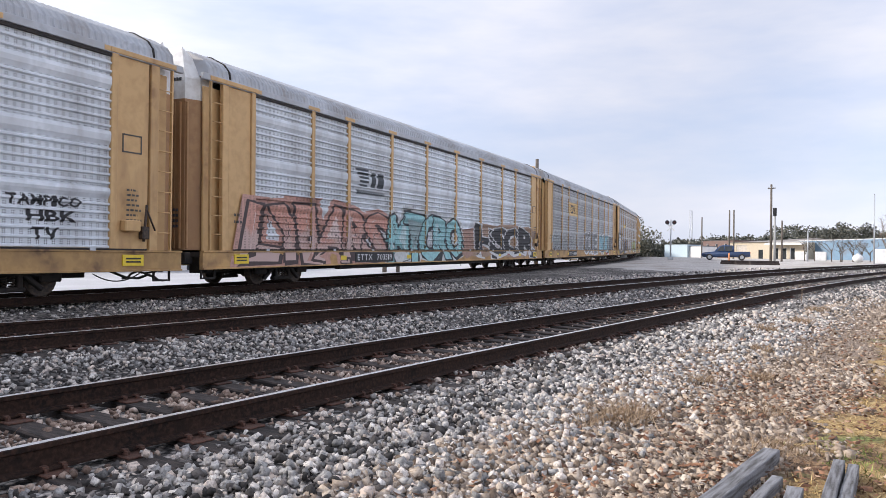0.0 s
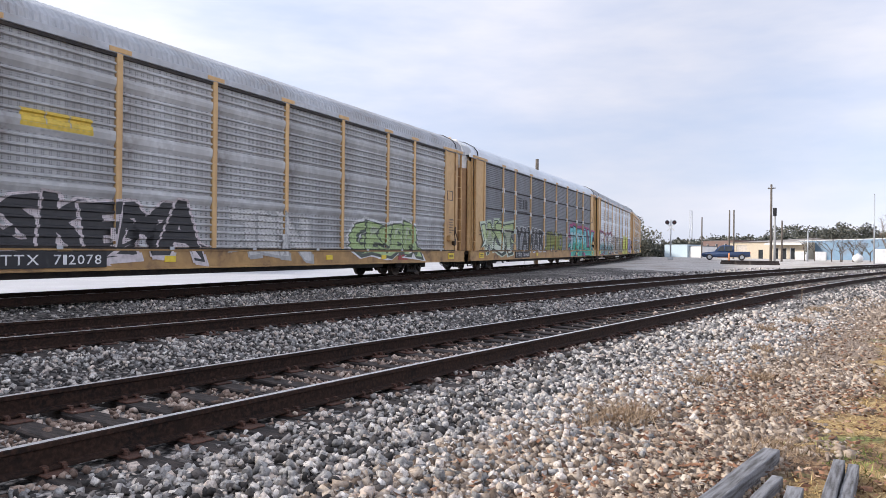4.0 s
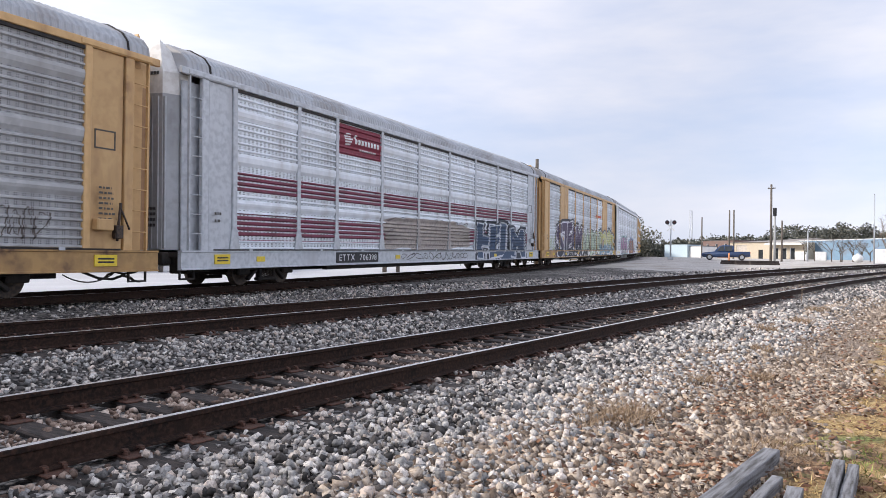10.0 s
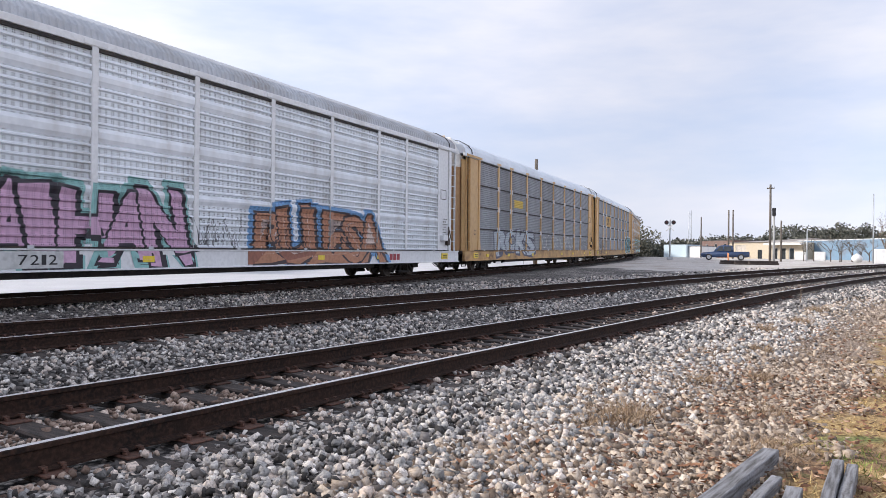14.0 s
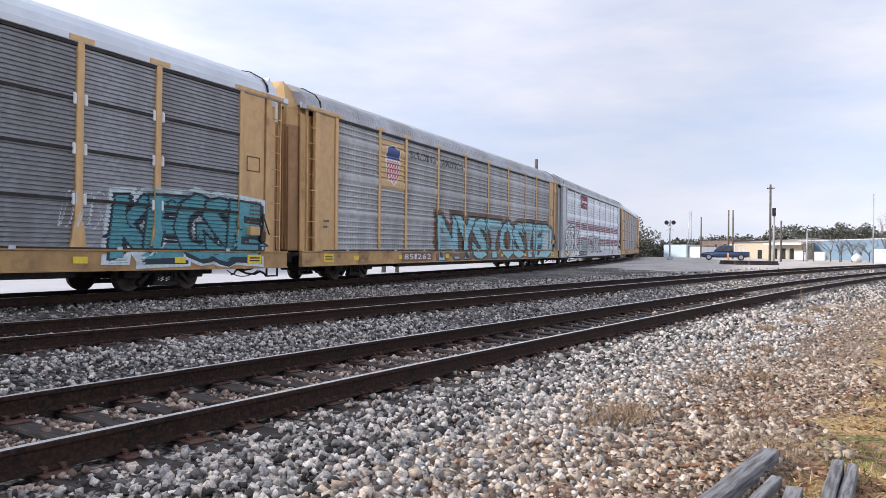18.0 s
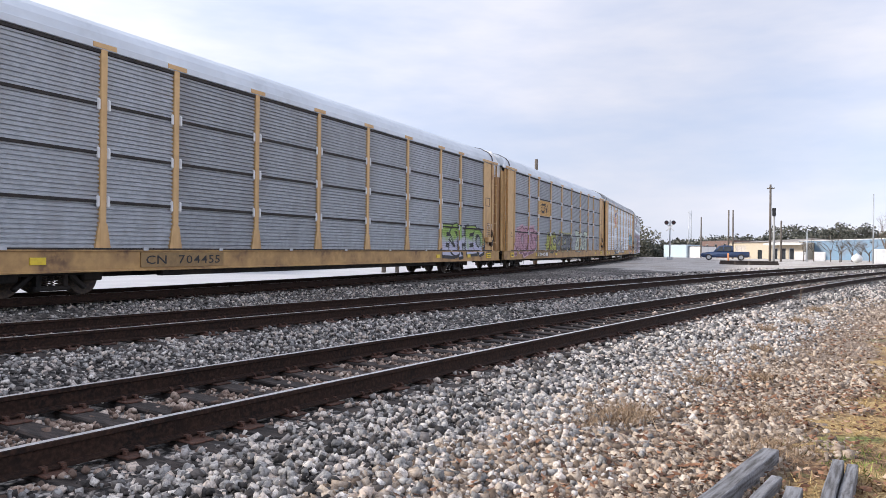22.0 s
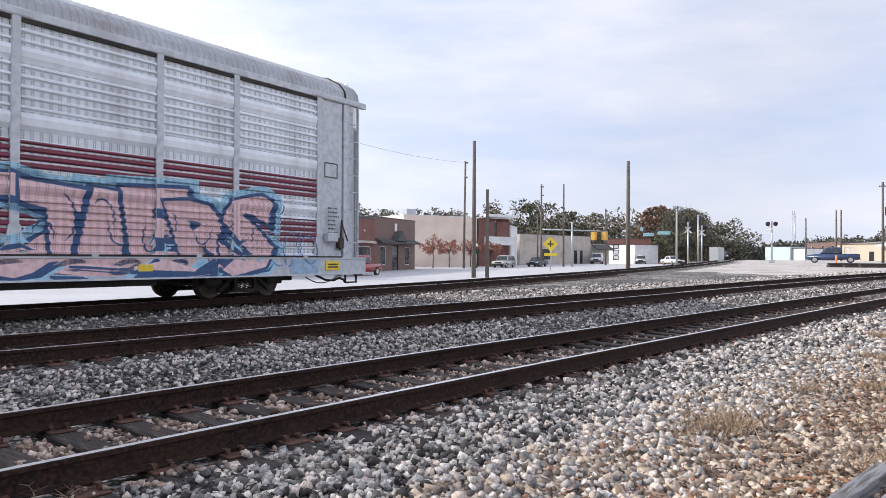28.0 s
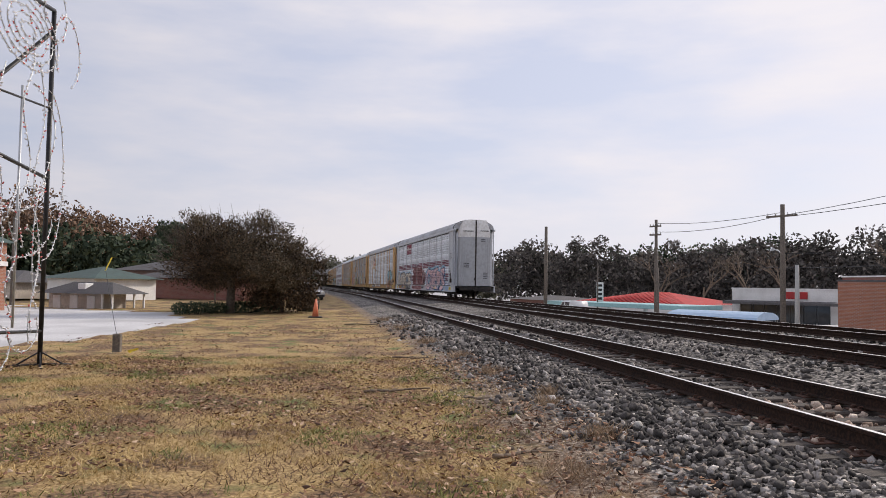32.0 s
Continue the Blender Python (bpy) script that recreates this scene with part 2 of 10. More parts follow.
M_PANEL = {
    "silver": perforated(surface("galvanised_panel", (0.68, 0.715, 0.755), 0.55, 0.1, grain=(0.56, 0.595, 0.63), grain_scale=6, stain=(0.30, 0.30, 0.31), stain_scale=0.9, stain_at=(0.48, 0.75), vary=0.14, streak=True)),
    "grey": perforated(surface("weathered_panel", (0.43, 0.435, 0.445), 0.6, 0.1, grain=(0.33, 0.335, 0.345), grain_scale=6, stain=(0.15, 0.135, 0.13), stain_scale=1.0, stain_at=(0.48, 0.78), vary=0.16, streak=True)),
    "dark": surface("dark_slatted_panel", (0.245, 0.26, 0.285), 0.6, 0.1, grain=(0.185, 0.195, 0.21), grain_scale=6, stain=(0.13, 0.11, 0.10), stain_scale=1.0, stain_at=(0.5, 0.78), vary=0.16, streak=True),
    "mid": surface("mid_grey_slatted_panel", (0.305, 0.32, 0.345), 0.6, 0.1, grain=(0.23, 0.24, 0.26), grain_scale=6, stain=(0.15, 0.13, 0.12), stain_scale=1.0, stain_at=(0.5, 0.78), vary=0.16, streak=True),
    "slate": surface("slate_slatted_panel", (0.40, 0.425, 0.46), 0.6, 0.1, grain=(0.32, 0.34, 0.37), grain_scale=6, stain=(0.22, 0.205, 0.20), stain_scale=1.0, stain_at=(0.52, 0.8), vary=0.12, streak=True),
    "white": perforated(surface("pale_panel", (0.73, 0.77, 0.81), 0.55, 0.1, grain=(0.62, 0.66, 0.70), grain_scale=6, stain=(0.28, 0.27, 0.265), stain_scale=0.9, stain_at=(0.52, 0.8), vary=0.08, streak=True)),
}
# unholed ribs and bands: lighter copies of the panel colours, for stronger contrast
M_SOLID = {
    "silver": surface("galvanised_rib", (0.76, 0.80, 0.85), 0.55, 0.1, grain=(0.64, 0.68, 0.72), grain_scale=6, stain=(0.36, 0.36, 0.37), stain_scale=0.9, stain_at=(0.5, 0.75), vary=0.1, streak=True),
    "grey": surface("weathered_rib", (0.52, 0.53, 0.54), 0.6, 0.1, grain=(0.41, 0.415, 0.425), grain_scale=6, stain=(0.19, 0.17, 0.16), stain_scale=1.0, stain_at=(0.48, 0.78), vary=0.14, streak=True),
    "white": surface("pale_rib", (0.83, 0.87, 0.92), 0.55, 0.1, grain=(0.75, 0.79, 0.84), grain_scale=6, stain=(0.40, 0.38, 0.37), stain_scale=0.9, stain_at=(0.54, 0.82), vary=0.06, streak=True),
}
M_MAROON = surface("maroon_stripe", (0.215, 0.03, 0.07), 0.55, 0.0, grain=(0.15, 0.028, 0.05), grain_scale=7, stain=(0.12, 0.04, 0.05), stain_scale=1.2, stain_at=(0.5, 0.75), streak=True)

# ---- mesh helpers ----
def from_bm(name, bm, mats):
    me = bpy.data.meshes.new(name)
    bm.to_mesh(me)
    bm.free()
    for m in (mats if isinstance(mats, (list, tuple)) else [mats]):
        me.materials.append(m)
    return me


def put(name, me, parent=None, m=None, label=""):
    ob = new(name, me)
    if m is not None:
        ob.matrix_basis = m
    ob.parent = parent
    if label:
        ob["label"] = label
    return ob


def part(name, bm, material, parent, label="", m=None):
    """Links a bmesh as one mesh object under a thing or a part."""
    return put(name, from_bm(name, bm, material), parent, m, label)


def thing(name, label, category, m=None, group="", kind=""):
    ob = new(name)
    ob.empty_display_size = 0.2
    if m is not None:
        ob.matrix_basis = m
    return tagged(ob, label, category, group, kind)


def box(bm, x0, x1, y0, y1, z0, z1, bevel=0.0, mat=0, m=None):
    vs = [bm.verts.new((x, y, z)) for z in (z0, z1) for y in (y0, y1) for x in (x0, x1)]
    fs = [bm.faces.new([vs[i] for i in q]) for q in ((0, 2, 3, 1), (4, 5, 7, 6), (0, 1, 5, 4), (2, 6, 7, 3), (0, 4, 6, 2), (1, 3, 7, 5))]
    for f in fs:
        f.material_index = mat
    if bevel:
        es = list({e for f in fs for e in f.edges})
        r = bmesh.ops.bevel(bm, geom=es, offset=bevel, segments=1, affect="EDGES")
        vs = list({v for f in r["faces"] for v in f.verts} | {v for v in vs if v.is_valid})
        for f in {f for v in vs for f in v.link_faces}:
            f.material_index = mat
    if m is not None:
        for v in vs:
            v.co = m @ v.co
    return vs


def tube(bm, a, b, r0, r1=None, n=8, mat=0, caps=True):
    """A tapered round bar from a to b."""
    a, b = Vector(a), Vector(b)
    r1 = r0 if r1 is None else r1
    q = (b - a).to_track_quat("Z", "Y")
    ring = []
    for p, r in ((a, r0), (b, r1)):
        ring.append([bm.verts.new(p + q @ Vector((r * math.cos(2 * math.pi * i / n), r * math.sin(2 * math.pi * i / n), 0))) for i in range(n)])
    for i in range(n):
        f = bm.faces.new((ring[0][i], ring[0][(i + 1) % n], ring[1][(i + 1) % n], ring[1][i]))
        f.material_index, f.smooth = mat, True
    if caps:
        for rr in (ring[0][::-1], ring[1]):
            bm.faces.new(rr).material_index = mat
    return ring


def pipe(bm, pts, r, n=6):
    """One continuous bent round bar through the points."""
    pts = [Vector(p) for p in pts]
    last = None
    for i, p in enumerate(pts):
        d = (pts[min(i + 1, len(pts) - 1)] - pts[max(i - 1, 0)]).normalized()
        u = d.cross(Vector((0, 0, 1)) if abs(d.z) < 0.9 else Vector((1, 0, 0))).normalized()
        v = d.cross(u)
        ring = [bm.verts.new(p + u * r * math.cos(2 * math.pi * k / n) + v * r * math.sin(2 * math.pi * k / n)) for k in range(n)]
        if last:
            for k in range(n):
                bm.faces.new((last[k], last[(k + 1) % n], ring[(k + 1) % n], ring[k])).smooth = True
        last = ring


def sweep(bm, prof, path, mat=0, caps=True, closed=True):
    """Sweeps a profile of (side, up) along points (x, y, z), upright."""
    rings = []
    for i, p in enumerate(path):
        a, b = Vector(path[max(0, i - 1)]), Vector(path[min(len(path) - 1, i + 1)])
        d = (b - a)
        d.z = 0
        d.normalize()
        s = Vector((-d.y, d.x, 0))
        rings.append([bm.verts.new(Vector(p) + s * u + Vector((0, 0, v))) for u, v in prof])
    k = len(prof)
    fs = []
    for r0, r1 in zip(rings, rings[1:]):
        for i in range(k if closed else k - 1):
            f = bm.faces.new((r0[i], r1[i], r1[(i + 1) % k], r0[(i + 1) % k]))
            f.material_index = mat[i] if isinstance(mat, (list, tuple)) else mat
            fs.append(f)
    if caps and closed:
        bm.faces.new(rings[0])
        bm.faces.new(rings[-1][::-1])
    return fs


# ---- plan of the tracks ----
def grade(x):
    """How far the ground rises eastwards."""
    w = 6.0
    return 0.0145 * w * math.log1p(math.exp((min(max(x, -400), 125) - 8) / w))


T1_X = [-420, -200, -120, -76, -47, -32, -19, -8, 0, 7, 16, 27, 37, 46, 60, 80, 120, 200]
T1_Y = [-12.6, -4.6, 0.7, 3.4, 4.25, 4.62, 5.08, 5.36, 5.31, 5.07, 4.42, 3.30, 1.95, 0.50, -2.3, -7.5, -22, -68]
T3_S = [-620, -320, -160, -80, -40, -15, 10, 35, 60, 90, 130, 200, 720]
T3_A = [0.0, 0.025, 0.055, 0.0807, 0.0869, 0.0798, 0.0819, 0.1173, 0.1644, 0.2202, 0.2946, 0.4247, 0.45]
STEP = 0.5
_s = np.arange(-620, 720.01, STEP)
_a = np.interp(_s, T3_S, T3_A)
_x, _y = np.cumsum(np.cos(_a)) * STEP, np.cumsum(np.sin(_a)) * STEP
_i = int(np.argmin(abs(_s)))
_x, _y = _x - _x[_i], _y - _y[_i] + 14.66


def smooth_curve(xs, ys):
    """A smooth curve through the points (natural cubic)."""
    n = len(xs)
    h = np.diff(xs)
    A, r = np.eye(n), np.zeros(n)
    for i in range(1, n - 1):
        A[i, i - 1:i + 2] = h[i - 1], 2 * (h[i - 1] + h[i]), h[i]
        r[i] = 3 * ((ys[i + 1] - ys[i]) / h[i] - (ys[i] - ys[i - 1]) / h[i - 1])
    c = np.linalg.solve(A, r)

    def at(x):
        i = int(min(max(np.searchsorted(xs, x) - 1, 0), n - 2))
        d = x - xs[i]
        b = (ys[i + 1] - ys[i]) / h[i] - h[i] * (2 * c[i] + c[i + 1]) / 3
        return ys[i] + b * d + c[i] * d * d + (c[i + 1] - c[i]) / (3 * h[i]) * d ** 3
    return at


def table(f, x0, x1, n=2):
    """The same curve as a quick table."""
    vals = [float(f(x0 + i / n)) for i in range(int((x1 - x0) * n) + 2)]

    def at(x):
        k = (min(max(x, x0), x1) - x0) * n
        i = int(k)
        return vals[i] + (vals[i + 1] - vals[i]) * (k - i)
    return at


t1_y = table(smooth_curve(np.array(T1_X, float), np.array(T1_Y, float)), -920, 920)


def t2_y(x):
    return t1_y(x) + 4.36 - 0.25 * min(1, max(0, (x - 10) / 40))


t3_y = table(lambda x: np.interp(x, _x, _y), -920, 920)


def t3_at(s):
    """A point on the train's track (rail top) at the distance s along it."""
    x = float(np.interp(s, _s, _x))
    return Vector((x, float(np.interp(s, _s, _y)), 0.65 + grade(x)))


Z1, Z2, Z3 = 0.435, 0.597, 0.65


def ramp(v, a, b):
    k = min(1.0, max(0.0, (v - a) / (b - a)))
    return k * k * (3 - 2 * k)


def ground_z(x, y):
    """Height of the bare ground."""
    a, b, c = t1_y(x), t2_y(x), t3_y(x)
    g = grade(x)
    low = -0.02 - 0.25 * ramp(-y, 6, 40)
    street = 0.08 - 0.65 * ramp(-x, 0, 28) - 1.5 * ramp(-x, 38, 85) - 0.5 * ramp(x, 5, 45)
    b1, b2, b3 = Z1 - 0.235, Z2 - 0.235, Z3 - 0.25
    if y < a - 1.55:
        z = low + (b1 - low) * (1 - ramp(a - 1.55 - y, 0.0, 2.3))
    elif y < a + 1.5:
        z = b1
    elif y < b - 1.5:
        z = b1 + (b2 - b1) * ramp(y, a + 1.5, b - 1.5)
    elif y < b + 1.5:
        z = b2
    elif y < c - 1.6:
        z = b2 + (b3 - b2) * ramp(y, b + 1.5, max(b + 1.6, c - 1.6)) - 0.10 * math.sin(math.pi * ramp(y, b + 1.5, max(b + 1.6, c - 1.6)))
    elif y < c + 1.6:
        z = b3
    else:
        z = street + (b3 - street) * (1 - ramp(y, c + 1.6, c + 4.2))
    return z + g


def zoned_ground():
    """Dry grass, tan gravel and ballast, blended by how stony the ground is."""
    m = bpy.data.materials.new("ground_grass_and_gravel")
    m.use_nodes = True
    n, l = m.node_tree.nodes, m.node_tree.links
    b = n["Principled BSDF"]
    b.inputs["Roughness"].default_value = 0.95
    co = n.new("ShaderNodeTexCoord")

    def tex(scale, detail=4.0):
        k = n.new("ShaderNodeTexNoise")
        k.inputs["Scale"].default_value, k.inputs["Detail"].default_value = scale, detail
        l.new(co.outputs["Object"], k.inputs["Vector"])
        return k.outputs["Fac"]

    def ramp_of(fac, stops):
        k = n.new("ShaderNodeValToRGB")
        e = k.color_ramp.elements
        e[0].position, e[0].color = stops[0][0], rgb(*stops[0][1])
        e[1].position, e[1].color = stops[-1][0], rgb(*stops[-1][1])
        for at, c in stops[1:-1]:
            e.new(at).color = rgb(*c)
        l.new(fac, k.inputs["Fac"])
        return k.outputs["Color"]

    def mix(fac, c0, c1):
        k = n.new("ShaderNodeMix")
        k.data_type = "RGBA"
        l.new(fac, k.inputs[0])
        l.new(c0, k.inputs[6])
        l.new(c1, k.inputs[7])
        return k.outputs[2]

    def step(at, lo, hi, wob):
        a = n.new("ShaderNodeMath")
        a.operation = "MULTIPLY_ADD"
        l.new(tex(2.6), a.inputs[0])
        a.inputs[1].default_value = wob
        l.new(at, a.inputs[2])
        k = n.new("ShaderNodeMapRange")
        k.inputs["From Min"].default_value, k.inputs["From Max"].default_value = lo + wob / 2, hi + wob / 2
        l.new(a.outputs[0], k.inputs["Value"])
        return k.outputs["Result"]

    at = n.new("ShaderNodeAttribute")
    at.attribute_name = "stony"
    straw = ramp_of(tex(26, 6), [(0.32, (0.22, 0.135, 0.055)), (0.48, (0.39, 0.262, 0.108)), (0.68, (0.56, 0.405, 0.19))])
    thatch = ramp_of(tex(17, 6), [(0.36, (0.05, 0.03, 0.016)), (0.50, (0.17, 0.095, 0.05)), (0.66, (0.36, 0.23, 0.12))])
    green = ramp_of(tex(30, 5), [(0.35, (0.06, 0.085, 0.02)), (0.65, (0.24, 0.26, 0.08))])
    patch = ramp_of(tex(0.8, 6), [(0.45, (0, 0, 0)), (0.57, (1, 1, 1))])
    patch_g = ramp_of(tex(1.1, 5), [(0.56, (0, 0, 0)), (0.68, (1, 1, 1))])
    turf = mix(patch_g, mix(patch, straw, thatch), green)
    tan = ramp_of(tex(24, 5), [(0.36, (0.07, 0.045, 0.03)), (0.52, (0.24, 0.175, 0.125)), (0.68, (0.48, 0.40, 0.32))])
    cell = n.new("ShaderNodeTexVoronoi")
    cell.inputs["Scale"].default_value = 19.0
    l.new(co.outputs["Object"], cell.inputs["Vector"])
    pick = n.new("ShaderNodeSeparateColor")
    l.new(cell.outputs["Color"], pick.inputs[0])
    chips = ramp_of(pick.outputs[0], [(0.0, (0.07, 0.067, 0.065)), (0.35, (0.23, 0.22, 0.21)), (0.65, (0.44, 0.415, 0.39)), (1.0, (0.76, 0.715, 0.67))])
    # shade in the gaps between stones, put into the colour
    gap_shade = ramp_of(cell.outputs["Distance"], [(0.35, (1, 1, 1)), (0.72, (0.03, 0.03, 0.03))])
    rock_mix = n.new("ShaderNodeMix")
    rock_mix.data_type, rock_mix.blend_type = "RGBA", "MULTIPLY"
    rock_mix.inputs[0].default_value = 1.0
    l.new(chips, rock_mix.inputs[6])
    l.new(gap_shade, rock_mix.inputs[7])
    soot = ramp_of(tex(0.5, 4), [(0.40, (0.42, 0.40, 0.39)), (0.60, (0.95, 0.92, 0.90))])
    soot_mix = n.new("ShaderNodeMix")
    soot_mix.data_type, soot_mix.blend_type = "RGBA", "MULTIPLY"
    soot_mix.inputs[0].default_value = 1.0
    l.new(rock_mix.outputs[2], soot_mix.inputs[6])
    l.new(soot, soot_mix.inputs[7])
    rock = soot_mix.outputs[2]
    col = mix(step(at.outputs["Fac"], 0.60, 0.74, 0.35), mix(step(at.outputs["Fac"], 0.22, 0.44, 0.9), turf, tan), rock)
    l.new(col, b.inputs["Base Color"])
    bp = n.new("ShaderNodeBump")
    bp.inputs["Strength"].default_value, bp.inputs["Distance"].default_value = 0.9, 0.04
    l.new(tex(24, 6), bp.inputs["Height"])
    l.new(bp.outputs["Normal"], b.inputs["Normal"])
    return m


def stony(x, y):
    """0 on grass, 0.5 on the tan gravel strip, 1 on ballast."""
    a, c = t1_y(x), t3_y(x)
    if y > c + 2.0:
        return 1 - 1.0 * ramp(y, c + 2.0, c + 3.2)
    d = a - y
    strip = 1.25 if x > 2 else (0.55 + 0.7 * max(0, (x + 14) / 16) if x > -14 else 0.45)
    hi, lo = (2.7, 2.9 + strip) if x > -2 else (2.45, 2.6 + 0.7 * strip)
    if d < hi:
        return 1.0
    if d < hi + 0.5:
        return 1 - 0.5 * (d - hi) / 0.5
    if d < lo:
        return 0.5
    return 0.5 - 0.5 * min(1, (d - lo) / 0.8)


M_GROUND = zoned_ground()
M_FINE_GRAVEL = surface("dusty_gravel_yard", (0.56, 0.53, 0.50), 0.95, 0, grain=(0.30, 0.28, 0.26), grain_scale=7, stain=(0.38, 0.33, 0.28), stain_scale=0.35, bump=0.7, bump_scale=22)
M_ASPHALT = surface("worn_asphalt", (0.46, 0.46, 0.47), 0.7, 0, grain=(0.40, 0.40, 0.41), grain_scale=30, stain=(0.55, 0.55, 0.56), stain_scale=0.25, bump=0.2, bump_scale=60)
M_CONCRETE = surface("pale_parking_concrete", (0.66, 0.66, 0.67), 0.8, 0, grain=(0.48, 0.48, 0.49), grain_scale=20, stain=(0.44, 0.44, 0.45), stain_scale=0.3, bump=0.15)


def lot_edge(x):
    """Where the grass ends at the pale parking lot south of the tracks."""
    if x > -9:
        return -60
    return float(np.interp(x, [-90, -46, -41, -33, -24, -19, -14, -9], [-60, -16, -9.5, -5.9, -6.8, -8.0, -11, -30]))


def make_ground():
    xs = np.concatenate([np.linspace(-900, -130, 12), np.linspace(-120, -32, 40), np.linspace(-30, 30, 151), np.linspace(32, 130, 50), np.linspace(145, 900, 12)])
    ys = np.concatenate([np.linspace(-900, -90, 9), np.linspace(-80, -8, 25), np.linspace(-7, 24, 125), np.linspace(25, 80, 34), np.linspace(95, 900, 9)])
    bm = bmesh.new()
    grid = [[bm.verts.new((x, y, ground_z(x, y) + 0.025 * noise.noise(Vector((x * 0.7, y * 0.7, 0))) * (1 if abs(x) < 60 else 0))) for y in ys] for x in xs]
    for i in range(len(xs) - 1):
        for j in range(len(ys) - 1):
            f = bm.faces.new((grid[i][j], grid[i + 1][j], grid[i + 1][j + 1], grid[i][j + 1]))
            x, y = (xs[i] + xs[i + 1]) / 2, (ys[j] + ys[j + 1]) / 2
            a, b, c = t1_y(x), t2_y(x), t3_y(x)
            f.smooth = True
            if x > 50 + 5 * noise.noise(Vector((0, y * 0.4, 3))) and y > a - 30 and y < c - 1.9 and not abs(y - a) < 2 and not abs(y - b) < 2:
                k = 1
            elif y > c + 6.0:
                k = 2
            elif y < lot_edge(x):
                k = 3
            else:
                k = 0
            f.material_index = k
    me = from_bm("ground", bm, [M_GROUND, M_FINE_GRAVEL, M_ASPHALT, M_CONCRETE])
    at = me.attributes.new("stony", "FLOAT", "POINT")
    for v, k in zip(me.vertices, at.data):
        k.value = stony(v.co.x, v.co.y)
    ob = new("ground", me)
    tagged(ob, "dry winter grass, ballast and pale paving round the tracks", "ground", kind="structure")


make_ground()


# ---- rails and ties ----
RAIL = [(-0.070, -0.172), (0.070, -0.172), (0.070, -0.160), (0.012, -0.140), (0.010, -0.045), (0.036, -0.034), (0.036, -0.006), (0.028, 0.0), (-0.028, 0.0), (-0.036, -0.006), (-0.036, -0.034), (-0.010, -0.045), (-0.012, -0.140), (-0.070, -0.160)]
RAIL_MAT = [0, 0, 0, 0, 0, 0, 0, 1, 0, 0, 0, 0, 0, 0]


def track_things(name, y_of, z0, cant, x0, x1, label, tie_from, tie_to):
    xs = [x0]
    while xs[-1] < x1:
        xs.append(xs[-1] + (1.0 if abs(xs[-1]) < 40 else 4.0))
    path = []
    for x in xs:
        s = (y_of(x + 0.5) - y_of(x - 0.5))
        path.append((Vector((x, y_of(x), z0 + grade(x))), Vector((-s, 1, 0)).normalized()))
    for side, dz in ((-1, 0.0), (1, cant)):
        bm = bmesh.new()
        sweep(bm, RAIL, [p + nrm * 0.7525 * side + Vector((0, 0, dz)) for p, nrm in path], RAIL_MAT)
        ob = new("rail", from_bm("rail", bm, [M_RAIL, M_RAILTOP]))
        tagged(ob, label, "rail", "rails of the " + name, "structure")
    # ties under the rails
    bm = bmesh.new()
    box(bm, -0.115, 0.115, -1.3, 1.3, -0.18, 0.0, 0.015)
    me_tie = from_bm("railroad_tie", bm, M_TIE)
    bm = bmesh.new()
    box(bm, -0.10, 0.10, -0.19, 0.19, 0.0, 0.018, 0.006)
    for dx in (-0.06, 0.06):
        for dy in (-0.105, 0.105):
            box(bm, dx - 0.012, dx + 0.012, dy - 0.02, dy + 0.02, 0.018, 0.045)
            box(bm, dx - 0.018, dx + 0.018, dy * 0.82 - 0.022, dy * 0.82 + 0.022, 0.04, 0.056)
    me_plate = from_bm("tie_plate", bm, M_PLATE)
    rng = random.Random(len(name))
    x = tie_from
    while x < tie_to:
        s = y_of(x + 0.5) - y_of(x - 0.5)
        m = Matrix.Translation((x, y_of(x), z0 - 0.195 + cant / 2 + grade(x))) @ pose(0, 0, 0, math.degrees(cant / 1.5), 0, math.degrees(math.atan(s)) + rng.uniform(-1, 1))
        tie = put("railroad_tie", me_tie, None, m @ Matrix.Translation((rng.uniform(-0.03, 0.03), rng.uniform(-0.07, 0.07), rng.uniform(-0.006, 0.002))))
        tagged(tie, "dark creosoted wooden tie bedded in ballast", "railroad tie", "ties of the " + name)
        for sd in (-1, 1):
            put("tie_plate", me_plate, tie, Matrix.Translation((0, 0.7525 * sd, 0.0)))
        x += 0.52


track_things("near track", t1_y, 0.42, 0.03, -260, 150, "rusty steel rail with a polished head", -19.5, 27)
track_things("middle track", t2_y, 0.583, 0.028, -66, 150, "rusty steel rail with a polished head", -14, 24)
track_things("train track", t3_y, 0.65, 0.0, -400, 190, "rusty steel rail under the passing train", 12, 40)

# ---- the train: covered car-carrier wagons ----
HALF = 13.95           # half the body's length
PITCH = 28.5           # from coupling to coupling
SIDE = 1.50            # half the body's width
Z_SILL, Z_DECK, Z_EAVE = 0.50, 0.95, 5.08
POSTS = [-12.05, -9.28, -7.25, -4.35, -1.45, 1.45, 4.35, 7.25, 9.28, 12.05]
BANDS = [(4.32, 4.60), (3.14, 3.45), (2.02, 2.26)]


